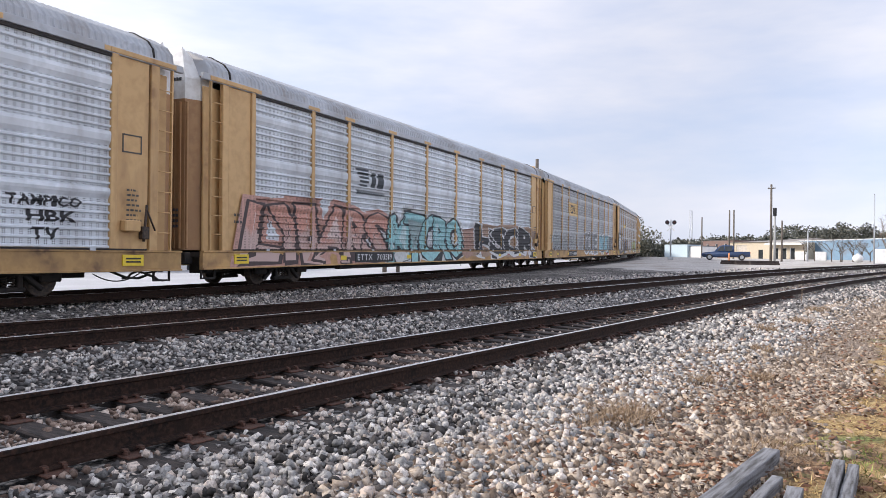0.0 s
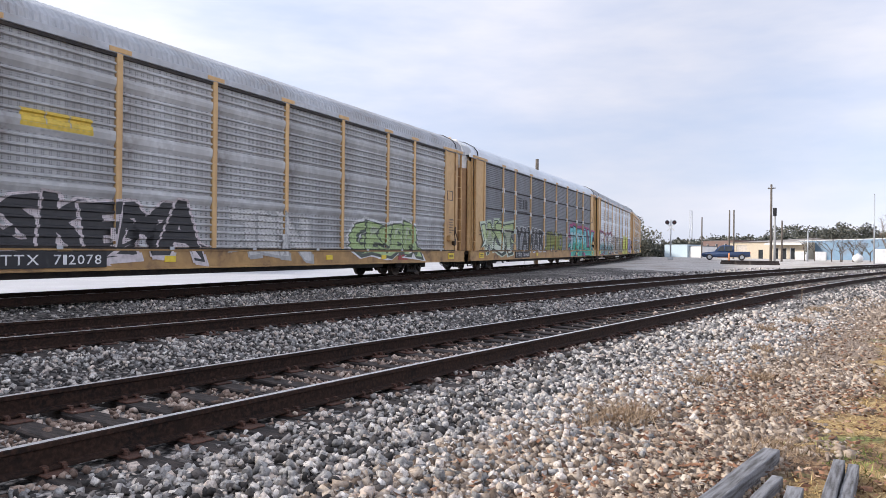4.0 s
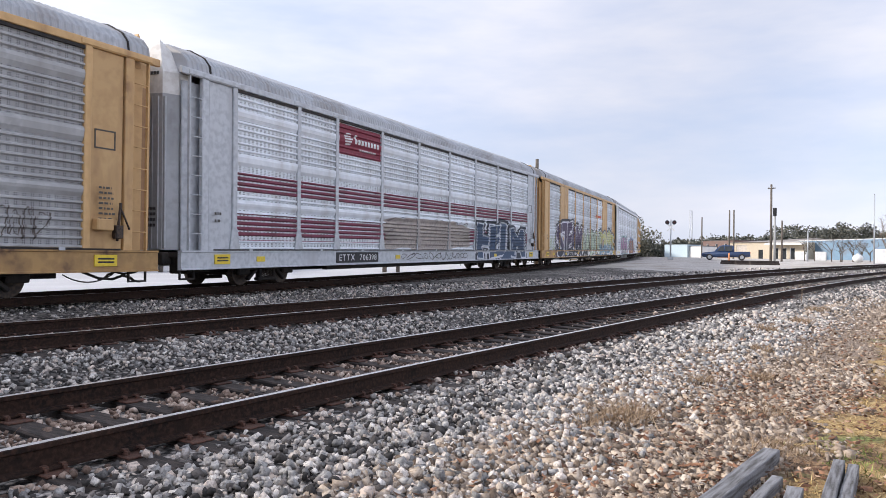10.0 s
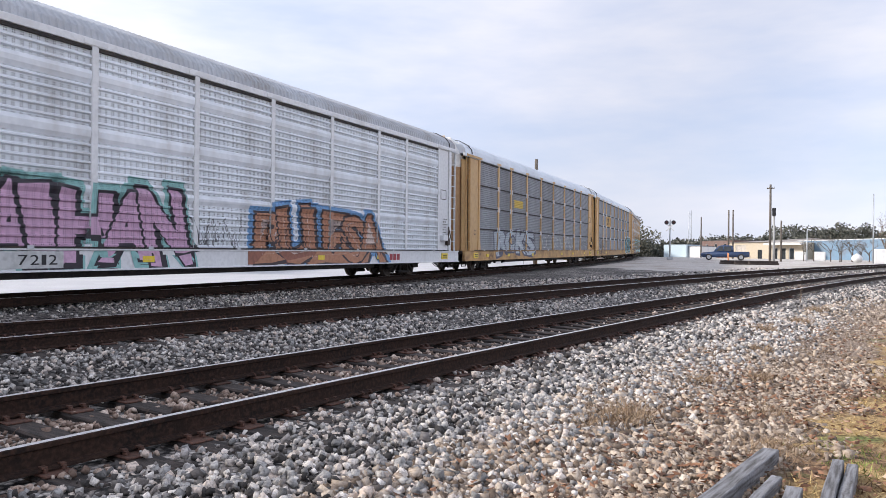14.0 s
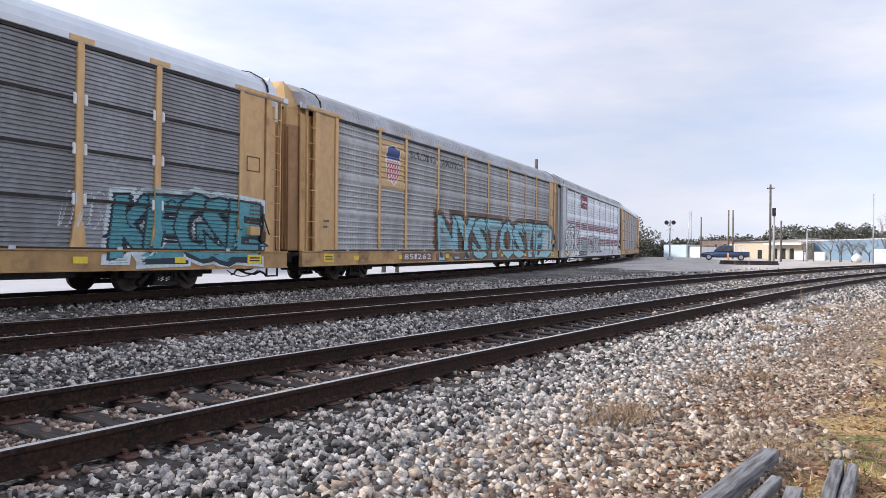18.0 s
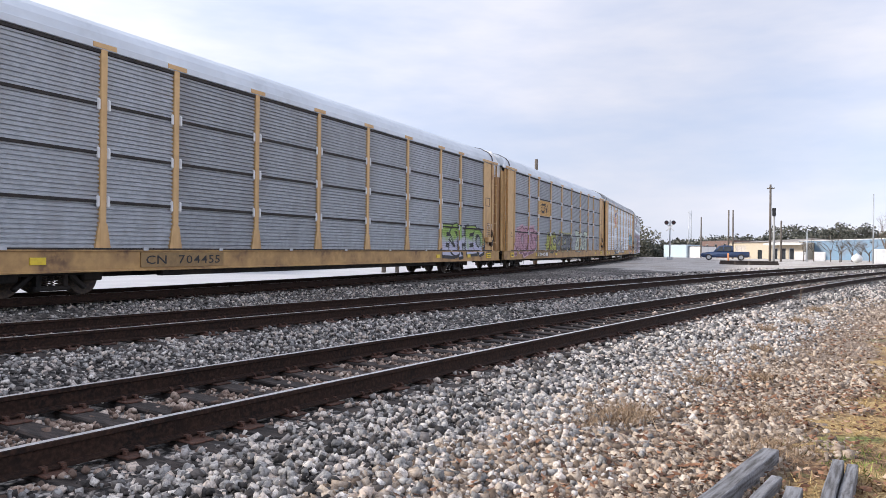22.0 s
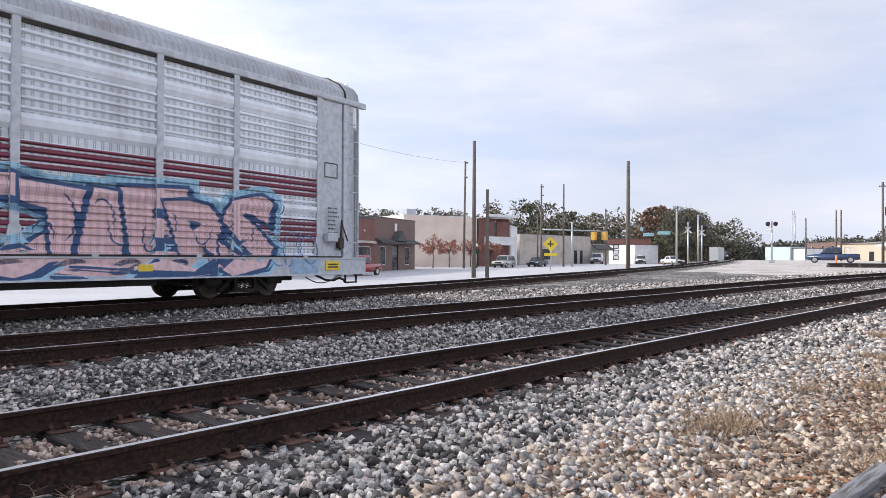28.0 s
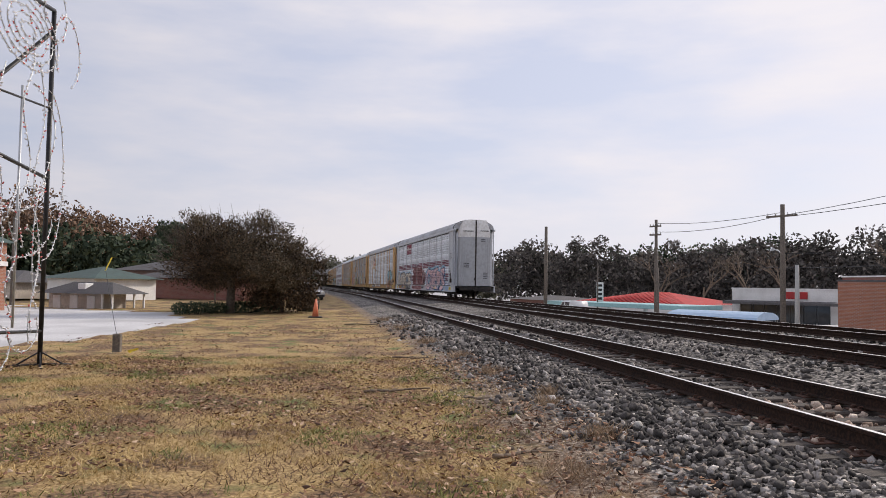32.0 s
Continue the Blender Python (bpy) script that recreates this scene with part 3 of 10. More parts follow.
def panel_profile(style):
    """Outline of a side panel from bottom to top: (height, how far it stands proud)."""
    pts = []
    z = Z_DECK + 0.03
    if style == "dark":
        while z < Z_EAVE - 0.05:
            seam = any(abs(z - q) < 0.045 for q in (1.95, 2.95, 3.95))
            pts += [(z, -0.012), (z + 0.012, 0.024 if not seam else 0.05), (z + 0.055, 0.024 if not seam else 0.05), (z + 0.067, -0.012)]
            z += 0.09
    else:
        while z < Z_EAVE - 0.12:
            if style == "striped" and striped(z) and striped(z + 0.10):
                pts += [(z, 0.0), (z + 0.030, 0.052), (z + 0.075, 0.052), (z + 0.10, 0.0)]
                z += 0.138
                continue
            band = next((q for q in BANDS if q[0] - 0.10 < z < q[1]), None)
            if band:
                pts += [(band[0], 0.0), (band[0] + 0.09, 0.046), (band[1] - 0.09, 0.062), (band[1] - 0.02, 0.048), (band[1], 0.0)]
                z = band[1] + 0.05
            else:
                pts += [(z, 0.0), (z + 0.026, 0.048), (z + 0.058, 0.048), (z + 0.078, 0.0)]
                z += 0.178
    pts.append((Z_EAVE, 0.0))
    return pts


def striped(z):
    return 2.40 < z < 2.96 or 1.20 < z < 1.92


def style_of(kind):
    return "dark" if kind["panel"] in ("dark", "mid", "slate") else "striped" if kind.get("stripes") else "rib"


PROFILE = {k: panel_profile(k) for k in ("rib", "striped", "dark")}


def proud(style, z):
    pts = PROFILE[style]
    return float(np.interp(z, [p[0] for p in pts], [p[1] for p in pts]))


_cache = {}


def panel_mesh(width, style, mat, stripes, solid=None):
    key = ("panel", round(width, 2), style, mat.name, stripes)
    if key not in _cache:
        bm = bmesh.new()
        w = width / 2 - 0.085
        pts = PROFILE[style]
        rows = []
        for z, d in pts:
            rows.append([bm.verts.new((x, -SIDE - d, z)) for x in (-w, w)])
        for (a, b), (c, d), p, q in zip(rows, rows[1:], pts, pts[1:]):
            f = bm.faces.new((a, b, d, c))
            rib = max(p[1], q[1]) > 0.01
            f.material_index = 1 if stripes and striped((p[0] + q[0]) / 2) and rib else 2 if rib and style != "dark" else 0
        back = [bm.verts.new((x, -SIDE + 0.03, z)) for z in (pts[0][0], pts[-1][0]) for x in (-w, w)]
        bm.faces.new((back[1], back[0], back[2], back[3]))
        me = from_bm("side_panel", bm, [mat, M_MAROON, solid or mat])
        _cache[key] = me
    return _cache[key]


def shared(key, make, mats):
    if key not in _cache:
        bm = bmesh.new()
        make(bm)
        _cache[key] = from_bm(key if isinstance(key, str) else key[0], bm, mats)
    return _cache[key]


def truck_parts(car, x):
    def bogie(bm):
        for y in (-0.98, 0.98):
            box(bm, -1.22, -0.72, y - 0.07, y + 0.07, 0.30, 0.56, 0.03)
            box(bm, 0.72, 1.22, y - 0.07, y + 0.07, 0.30, 0.56, 0.03)
            box(bm, -0.78, 0.78, y - 0.08, y + 0.08, 0.42, 0.60, 0.03)
            box(bm, -0.42, 0.42, y - 0.09, y + 0.09, 0.12, 0.22, 0.03)
            for sx in (-1, 1):
                m = pose(sx * 0.57, y, 0.34, 0, sx * 38, 0)
                box(bm, -0.30, 0.30, -0.06, 0.06, -0.05, 0.05, 0.02, m=m)
                box(bm, sx * 0.30 - 0.06, sx * 0.30 + 0.06, y - 0.08, y + 0.08, 0.16, 0.50, 0.02)
        box(bm, -0.22, 0.22, -1.0, 1.0, 0.32, 0.58, 0.03)

    def coil(bm):
        pipe(bm, [(0.055 * math.cos(k * 0.9), 0.055 * math.sin(k * 0.9), 0.22 + k * 0.0072) for k in range(29)], 0.014, 5)

    def wheel(bm):
        n = 20
        prof = [(0.0, 0.10), (0.08, 0.10), (0.10, 0.05), (0.30, 0.025), (0.345, 0.075), (0.362, 0.07), (0.362, -0.045), (0.392, -0.052), (0.388, -0.075), (0.335, -0.07), (0.30, -0.01), (0.10, -0.03), (0.08, -0.07), (0.0, -0.07)]
        rings = [[bm.verts.new((r * math.cos(2 * math.pi * i / n), y, r * math.sin(2 * math.pi * i / n))) for i in range(n)] for r, y in prof[1:-1]]
        for p, q in zip(rings, rings[1:]):
            for i in range(n):
                bm.faces.new((p[i], p[(i + 1) % n], q[(i + 1) % n], q[i])).smooth = True
        bm.faces.new(rings[0])
        bm.faces.new(rings[-1][::-1])
        bmesh.ops.recalc_face_normals(bm, faces=bm.faces)

    tr = put("truck", shared("truck", bogie, M_BLACK), car, pose(x, 0, 0))
    for y in (-1.0, 1.0):
        for k in (-0.16, 0.0, 0.16):
            put("spring", shared("spring", coil, M_WHEEL), tr, pose(k, y, 0))
    for dx in (-0.89, 0.89):
        put("axle", shared("axle", lambda bm: tube(bm, (0, -0.9, 0), (0, 0.9, 0), 0.08), M_WHEEL), tr, pose(dx, 0, 0.36))
        for y, turn in ((-0.76, 180), (0.76, 0)):
            put("wheel", shared("wheel", wheel, M_WHEEL), tr, pose(dx, y, 0.36, 0, 0, turn))


def ladder_bm(bm, h0, h1, w=0.42):
    for x in (-w / 2, w / 2):
        box(bm, x - 0.02, x + 0.02, -0.07, 0.0, h0, h1)
    z = h0 + 0.2
    while z < h1 - 0.05:
        tube(bm, (-w / 2, -0.055, z), (w / 2, -0.055, z), 0.014, n=6)
        z += 0.46


def make_car(spec):
    """One wagon. Its origin is on the rail tops under its middle; x runs along it."""
    car = thing("autorack_car", spec["label"], "freight car", group="wagons of the freight train")
    style = style_of(spec)
    mpanel, mpost, mend, mroof, msill = M_PANEL[spec["panel"]], spec["post"], spec["end"], spec["roof"], spec["sill"]
    tan = spec.get("tan", False)
    posts = [-12.1, -9.05, -6.85, -4.35, -1.45, 1.45, 4.35, 6.85, 9.05, 12.1] if tan else POSTS

    def sill(bm):
        prof = [(-0.05, Z_SILL), (0.09, Z_SILL), (0.09, Z_SILL + 0.03), (0.05, Z_SILL + 0.04), (0.05, Z_DECK - 0.04), (0.08, Z_DECK - 0.03), (0.08, Z_DECK + 0.01), (-0.05, Z_DECK + 0.01)]
        rows = [[bm.verts.new((x, -SIDE - 0.03 - d, z)) for d, z in prof] for x in (-HALF, HALF)]
        for i in range(8):
            bm.faces.new((rows[0][i], rows[0][(i + 1) % 8], rows[1][(i + 1) % 8], rows[1][i]))
        bm.faces.new(rows[0][::-1])
        bm.faces.new(rows[1])
        bmesh.ops.recalc_face_normals(bm, faces=bm.faces)
    for turn in (0, 180):
        put("side_sill", shared(("side_sill", msill.name), sill, msill), car, pose(0, 0, 0, 0, 0, turn))

    def under(bm):
        box(bm, -HALF, HALF, -SIDE, SIDE, 0.80, 0.92)
        box(bm, -12.4, 12.4, -0.30, 0.30, 0.34, 0.80, 0.02)
        for x in (-6.5, -3.2, 0, 3.2, 6.5):
            box(bm, x - 0.08, x + 0.08, -SIDE, SIDE, 0.52, 0.80)
        box(bm, -7.4, 7.4, -1.30, -1.10, 0.36, 0.52, 0.02)
    put("underframe", shared("underframe", under, M_BLACK), car)

    # side panels between the posts, on both sides
    edges = [-HALF + 0.02] + posts + [HALF - 0.02]
    for i, (a, b) in enumerate(zip(edges, edges[1:])):
        first, last = i == 0, i == len(edges) - 2
        if first or last:
            continue
        door = tan and i in (2, len(edges) - 4)
        for turn in (0, 180):
            m = pose((a + b) / 2, 0, 0) if not turn else pose((a + b) / 2, 0, 0, 0, 0, 180)
            if door:
                def leaf(bm, w=b - a):
                    for s in (-1, 1):
                        box(bm, s * w / 4 - w / 4 + 0.012, s * w / 4 + w / 4 - 0.012, -SIDE - 0.05, -SIDE + 0.02, Z_DECK + 0.03, Z_EAVE, 0.015)
                    for s in (-0.8, -0.35, 0.35, 0.8):
                        for z in (1.6, 2.7, 3.8, 4.6):
                            box(bm, s * w / 2 - 0.03, s * w / 2 + 0.03, -SIDE - 0.065, -SIDE - 0.045, z, z + 0.08)
                put("side_door", shared(("side_door", mend.name), leaf, mend), car, m, "tan riveted steel double panel")
            else:
                if not turn:
                    def gap(bm, w=(b - a) / 2 - 0.09):
                        box(bm, -w, w, -SIDE - 0.058, -SIDE + 0.02, -0.032, 0.032)
                    for z in [Z_EAVE - 0.043] + ([1.947, 2.947, 3.947] if style == "dark" else []):
                        put("panel_gap", shared(("panel_gap", round(b - a, 2)), gap, M_BLACK), car, m @ pose(0, 0, z), "black gap along the panel edge")
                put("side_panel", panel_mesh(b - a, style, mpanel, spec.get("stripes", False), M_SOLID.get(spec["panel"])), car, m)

    def post(bm):
        box(bm, -0.085, 0.085, -SIDE - 0.066, -SIDE + 0.03, Z_DECK, Z_EAVE + 0.05, 0.015)
        if spec["tee"]:
            box(bm, -0.30, 0.30, -SIDE - 0.078, -SIDE, Z_EAVE + 0.02, Z_EAVE + 0.13, 0.01)
        if spec["foot"]:
            vs = box(bm, -0.20, 0.20, -SIDE - 0.064, -SIDE, Z_DECK, Z_DECK + 0.55, 0)
            for v in vs:
                if v.co.z > Z_DECK + 0.3:
                    v.co.x *= 0.5
    me_post = shared(("post", mpost.name, spec["tee"], spec["foot"]), post, mpost)

    def bolts(bm):
        box(bm, -0.045, 0.045, -SIDE - 0.075, -SIDE - 0.03, -0.12, 0.12, 0.022)
    for x in posts:
        for turn in (0, 180):
            po = put("post", me_post, car, pose(x, 0, 0, 0, 0, turn))
            if style == "dark" and not turn and abs(x) < 12:
                for z in (1.95, 2.95, 3.95):
                    for s in (-1, 1):
                        put("bolt_plate", shared("bolt_plate", bolts, M_PALE), po, pose(s * 0.13, 0, z), "pale rounded bolt plate")

    # top rail, roof
    def eave(bm):
        for s in (-1, 1):
            box(bm, -HALF, HALF, s * (SIDE + 0.02) - 0.05, s * (SIDE + 0.02) + 0.05, Z_EAVE, Z_EAVE + 0.16, 0.012)
    put("top_rail", shared(("top_rail", spec["rail"].name), eave, spec["rail"]), car)

    def roof(bm):
        prof = [(-1.50, 5.22), (-1.46, 5.43), (-1.30, 5.62), (-0.88, 5.84), (-0.4, 5.94), (0.4, 5.94), (0.88, 5.84), (1.30, 5.62), (1.46, 5.43), (1.50, 5.22)]
        x, k, rings = -HALF + 0.25, 0, []
        while x <= HALF - 0.22:
            lift = 0.0 if k % 4 in (0, 3) or (mroof is M_ROOF_PALE and not spec.get("tan")) else 0.022
            sc = 1 + lift / 1.5
            rings.append([bm.verts.new((x, y * sc, z + lift)) for y, z in prof])
            x += (0.028 if k % 2 == 0 else 0.052) * (1 if mroof is M_ROOF_GREY else 12)
            k += 1
        for p, q in zip(rings, rings[1:]):
            for i in range(len(prof) - 1):
                bm.faces.new((p[i], q[i], q[i + 1], p[i + 1]))
        bm.faces.new(rings[0])
        bm.faces.new(rings[-1][::-1])
        bmesh.ops.recalc_face_normals(bm, faces=bm.faces)
    put("roof", shared(("roof", mroof.name), roof, mroof), car)

    def gasket(bm):
        prof = [(-1.54, 5.20), (-1.50, 5.44), (-1.335, 5.65), (-0.90, 5.88), (-0.4, 5.98), (0.4, 5.98), (0.90, 5.88), (1.335, 5.65), (1.50, 5.44), (1.54, 5.20)]
        rows = [[bm.verts.new((x, y * k, z + (k - 1))) for y, z in prof] for x, k in ((-0.02, 0.985), (-0.02, 1.006), (0.02, 1.006), (0.02, 0.985))]
        for p, q in zip(rows, rows[1:]):
            for i in range(len(prof) - 1):
                bm.faces.new((p[i], q[i], q[i + 1], p[i + 1]))
    for x in (-12.95, 13.1):
        put("roof_gasket", shared("roof_gasket", gasket, M_BLACK), car, pose(x, 0, 0), "black strip over the roof's end")
    put("floor_seam", shared("floor_seam", lambda bm: box(bm, -12.9, 12.9, -SIDE - 0.118, -SIDE - 0.112, Z_DECK + 0.005, Z_DECK + 0.04), M_BLACK), car)
    for x in (-11.5, -8.2, -5.8, -2.9, 0, 2.9, 5.8, 8.2, 11.5):
        put("hold_bracket", shared("hold_bracket", lambda bm: box(bm, -0.07, 0.07, -SIDE - 0.135, -SIDE - 0.119, Z_DECK - 0.01, Z_DECK + 0.06, 0.004), mpost), car, pose(x, 0, 0))

    # ends: corner bay, door, ladder, radial end door
    for sgn in (-1, 1):
        m_end = pose(0, 0, 0, 0, 0, 0) if sgn > 0 else pose(0, 0, 0, 0, 0, 180)
        for ys in (-1, 1):
            def sheet(bm, ys=ys):
                y0, y1 = sorted((ys * (SIDE + 0.02), ys * (SIDE - 0.05)))
                box(bm, 12.14, 12.99, y0, y1, Z_DECK, Z_EAVE, 0.012)

            def back(bm, ys=ys):
                y0, y1 = sorted((ys * (SIDE - 0.17), ys * (SIDE - 0.23)))
                box(bm, 12.97, 13.68, y0, y1, Z_DECK, Z_EAVE - 0.1, 0.012)

            def rib(bm, ys=ys):
                y0, y1 = sorted((ys * (SIDE + 0.06), ys * (SIDE - 0.06)))
                box(bm, 13.02, 13.24, y0, y1, Z_DECK, Z_EAVE, 0.012)

            def beam(bm, ys=ys):
                y0, y1 = sorted((ys * (SIDE + 0.09), ys * (SIDE - 0.06)))
                box(bm, 11.9, 13.72, y0, y1, Z_EAVE + 0.02, Z_EAVE + 0.13, 0.012)
            for nm, fn in (("corner_sheet", sheet), ("corner_back", back), ("corner_post", rib), ("corner_header", beam)):
                put(nm, shared((nm, mend.name, ys), fn, mend), car, m_end)
            put("corner_gap", shared(("corner_gap", ys), lambda bm, ys=ys: box(bm, 12.992, 13.018, *sorted((ys * (SIDE - 0.08), ys * (SIDE - 0.10))), Z_DECK, Z_EAVE), M_BLACK), car, m_end)
            lad = shared(("ladder", mend.name), lambda bm: ladder_bm(bm, Z_DECK - 0.25, Z_EAVE), mend)
            put("ladder", lad, car, pose(sgn * 13.44, ys * (SIDE - 0.02), 0, 0, 0, 0 if ys < 0 else 180))

        def door(bm):
            prof = [(-1.24, 13.3), (-1.24, 13.7), (-1.10, HALF + 0.12), (-0.05, HALF + 0.22), (0.05, HALF + 0.22), (1.10, HALF + 0.12), (1.24, 13.7), (1.24, 13.3)]
            lo = [bm.verts.new((x, y, Z_DECK + 0.02)) for y, x in prof]
            mid = [bm.verts.new((x, y, 4.62)) for y, x in prof]
            hi = [bm.verts.new((x, y, Z_EAVE + 0.05)) for y, x in prof]
            top = [bm.verts.new((min(x, HALF), y * 0.80 if abs(y) > 1 else y, 5.91 if abs(y) < 1.2 else 5.66)) for y, x in prof]
            for i in range(len(prof) - 1):
                bm.faces.new((lo[i], lo[i + 1], mid[i + 1], mid[i]))
                bm.faces.new((mid[i], mid[i + 1], hi[i + 1], hi[i])).material_index = 1
                f = bm.faces.new((hi[i], hi[i + 1], top[i + 1], top[i]))
                f.material_index = 1
            bm.faces.new(top).material_index = 1
            bmesh.ops.recalc_face_normals(bm, faces=bm.faces)
        mface = spec.get("face", M_END_SHADED_TAN)
        put("end_door", shared(("end_door", mface.name, spec["cap"].name), door, [mface, spec["cap"]]), car, m_end)

        def batten(bm):
            box(bm, -0.03, 0.03, -0.035, 0.035, Z_DECK + 0.05, 4.55, 0.01)

        def stencil(bm):
            for y0, y1, z0, rows in ((-0.95, -0.25, 5.02, 1), (0.35, 0.95, 5.06, 1), (0.42, 0.72, 4.42, 2), (-0.9, -0.55, 2.6, 3), (0.62, 0.92, 1.9, 4)):
                for k in range(rows):
                    y = y0
                    while y < y1:
                        xo = HALF + 0.135 + 0.085 * (1.10 - min(1.10, abs(y + 0.03))) / 1.05
                        box(bm, xo - 0.01, xo + 0.012, y, y + 0.06, z0 - 0.13 * k, z0 - 0.13 * k + 0.07)
                        y += 0.085
        for y in (-1.13, -0.97, -0.80, 0.80, 0.97, 1.13):
            put("door_batten", shared(("door_batten", mface.name), batten, mface), car, m_end @ pose(HALF + 0.125 - 0.05 * (abs(y) > 1.1), y, 0))
        put("stencil_print", shared("stencil_print", stencil, M_STENCIL), car, m_end)

        def seam(bm):
            box(bm, HALF + 0.20, HALF + 0.25, -0.05, 0.05, Z_DECK, 5.9, 0.01)
            box(bm, HALF + 0.18, HALF + 0.28, -0.12, 0.02, 1.4, 1.55)
        put("door_seal", shared("door_seal", seam, M_BLACK), car, m_end, "black rubber seal down the end doors")

        if sgn > 0:
            def brake_box(bm):
                box(bm, 12.25, 12.66, -SIDE - 0.20, -SIDE - 0.022, 1.36, 1.60, 0.02)
            bb = put("brake_box", shared(("brake_box", mend.name), brake_box, mend), car, None, "hand-brake gear box")

            def lever(bm):
                tube(bm, (12.80, -SIDE - 0.12, 1.15), (12.88, -SIDE - 0.12, 1.95), 0.03, n=6)
                tube(bm, (12.86, -SIDE - 0.14, 1.85), (13.10, -SIDE - 0.14, 1.40), 0.02, n=6)
                box(bm, 12.74, 12.94, -SIDE - 0.16, -SIDE - 0.022, 1.20, 1.48, 0.02)
            put("brake_lever", shared("brake_lever", lever, M_WHEEL), bb, None, "dark hand-brake levers")

            def chain(bm):
                pipe(bm, [(11.6 + 0.1 * i, -SIDE - 0.02, 0.46 - 0.64 * i / 12 * (1 - i / 12)) for i in range(13)], 0.014, 5)
            put("brake_chain", shared("brake_chain", chain, M_BLACK), car)

        def coupler(bm):
            box(bm, 13.0, 14.12, -0.12, 0.12, 0.60, 0.84, 0.03)
            box(bm, 14.05, 14.245, -0.17, 0.10, 0.56, 0.88, 0.04)
            box(bm, HALF - 0.1, HALF + 0.16, -1.2, 1.2, 0.62, 0.92, 0.03)
        put("coupler", shared("coupler", coupler, M_BLACK), car, m_end)

        def hose(bm):
            pts = [(12.3, -1.2, 0.50), (12.7, -1.2, 0.36), (13.1, -1.15, 0.33), (13.5, -1.0, 0.40), (13.8, -0.9, 0.34), (14.0, -0.8, 0.26), (14.25, -0.7, 0.24)]
            pipe(bm, pts, 0.03, 6)
        put("brake_hose", shared("brake_hose", hose, M_BLACK), car, m_end)

        def stirrup(bm):
            prof = [(13.3, 0.62), (13.3, 0.26), (13.8, 0.26), (13.8, 0.62), (13.76, 0.62), (13.76, 0.30), (13.34, 0.30), (13.34, 0.62)]
            f = [[bm.verts.new((x, y, z)) for x, z in prof] for y in (-1.40, -1.36)]
            for i in range(8):
                bm.faces.new((f[0][i], f[0][(i + 1) % 8], f[1][(i + 1) % 8], f[1][i]))
            for r in f:
                bm.faces.new((r[0], r[1], r[6], r[7]))
                bm.faces.new((r[1], r[2], r[5], r[6]))
                bm.faces.new((r[2], r[3], r[4], r[5]))
        put("step_stirrup", shared("step_stirrup", stirrup, M_BLACK), car, m_end if sgn > 0 else pose(-27.1, 0, 0))
    for x in (-10.05, 10.05):
        truck_parts(car, x)
    return car


M_PALE = surface("pale_grey_paint", (0.74, 0.75, 0.765), 0.6, 0.1, stain=(0.40, 0.38, 0.36), stain_scale=1.1, stain_at=(0.58, 0.85), streak=True, grain=(0.66, 0.67, 0.685), grain_scale=10)
M_WHITECAP = surface("white_end_cap", (0.78, 0.78, 0.77), 0.55, 0.0, grain=(0.66, 0.65, 0.63), grain_scale=6, stain=(0.42, 0.39, 0.37), stain_scale=1.5, stain_at=(0.52, 0.8))
KINDS = {
    "yellow_silver": dict(panel="silver", post=M_YELLOW, end=M_YELLOW, roof=M_ROOF_GREY, sill=M_SILL, rail=M_ROOF_GREY, cap=M_WHITECAP, tee=True, foot=False, label="yellow and silver covered car-carrier wagon with spray paint"),
    "yellow_grey": dict(panel="grey", post=M_YELLOW, end=M_YELLOW, roof=M_ROOF_GREY, sill=M_SILL, rail=M_ROOF_GREY, cap=M_YELLOW, tee=True, foot=False, label="yellow and weathered grey car-carrier wagon with spray paint"),
    "dark": dict(panel="dark", post=M_YELLOW, end=M_YELLOW, roof=M_ROOF_PALE, sill=M_SILL, rail=M_ROOF_PALE, cap=M_WHITECAP, tee=True, foot=True, label="yellow car-carrier wagon with dark slatted side panels"),
    "mid": dict(panel="mid", post=M_YELLOW, end=M_YELLOW, roof=M_ROOF_PALE, sill=M_SILL, rail=M_ROOF_PALE, cap=M_WHITECAP, tee=True, foot=True, label="yellow car-carrier wagon with weathered grey slatted side panels"),
    "slate": dict(panel="slate", post=M_YELLOW, end=M_YELLOW, roof=M_ROOF_PALE, sill=M_SILL, rail=M_ROOF_PALE, cap=M_WHITECAP, tee=True, foot=True, label="yellow car-carrier wagon with blue-grey slatted side panels"),
    "tan": dict(panel="silver", post=M_YELLOW, end=M_YELLOW, roof=M_ROOF_GREY, sill=M_SILL, rail=M_YELLOW, cap=M_YELLOW, tee=False, foot=False, tan=True, label="tan car-carrier wagon with riveted double panels and spray paint"),
    "tan_grey": dict(panel="grey", post=M_YELLOW, end=M_YELLOW, roof=M_ROOF_GREY, sill=M_SILL, rail=M_YELLOW, cap=M_YELLOW, tee=False, foot=False, tan=True, label="tan and weathered grey car-carrier wagon with double panels"),
    "striped": dict(panel="white", post=M_SILVER, end=M_SILVER, roof=M_ROOF_GREY, sill=M_SILVER, rail=M_SILVER, cap=M_WHITECAP, tee=True, foot=True, stripes=True, face=M_END_SHADED_GREY, label="silver car-carrier wagon with maroon stripes and spray paint"),
    "pale": dict(panel="white", post=M_PALE, end=M_PALE, roof=M_ROOF_GREY, sill=M_PALE, rail=M_PALE, cap=M_YELLOW, tee=True, foot=False, face=M_PALE, label="pale silver car-carrier wagon with spray paint along its foot"),
}
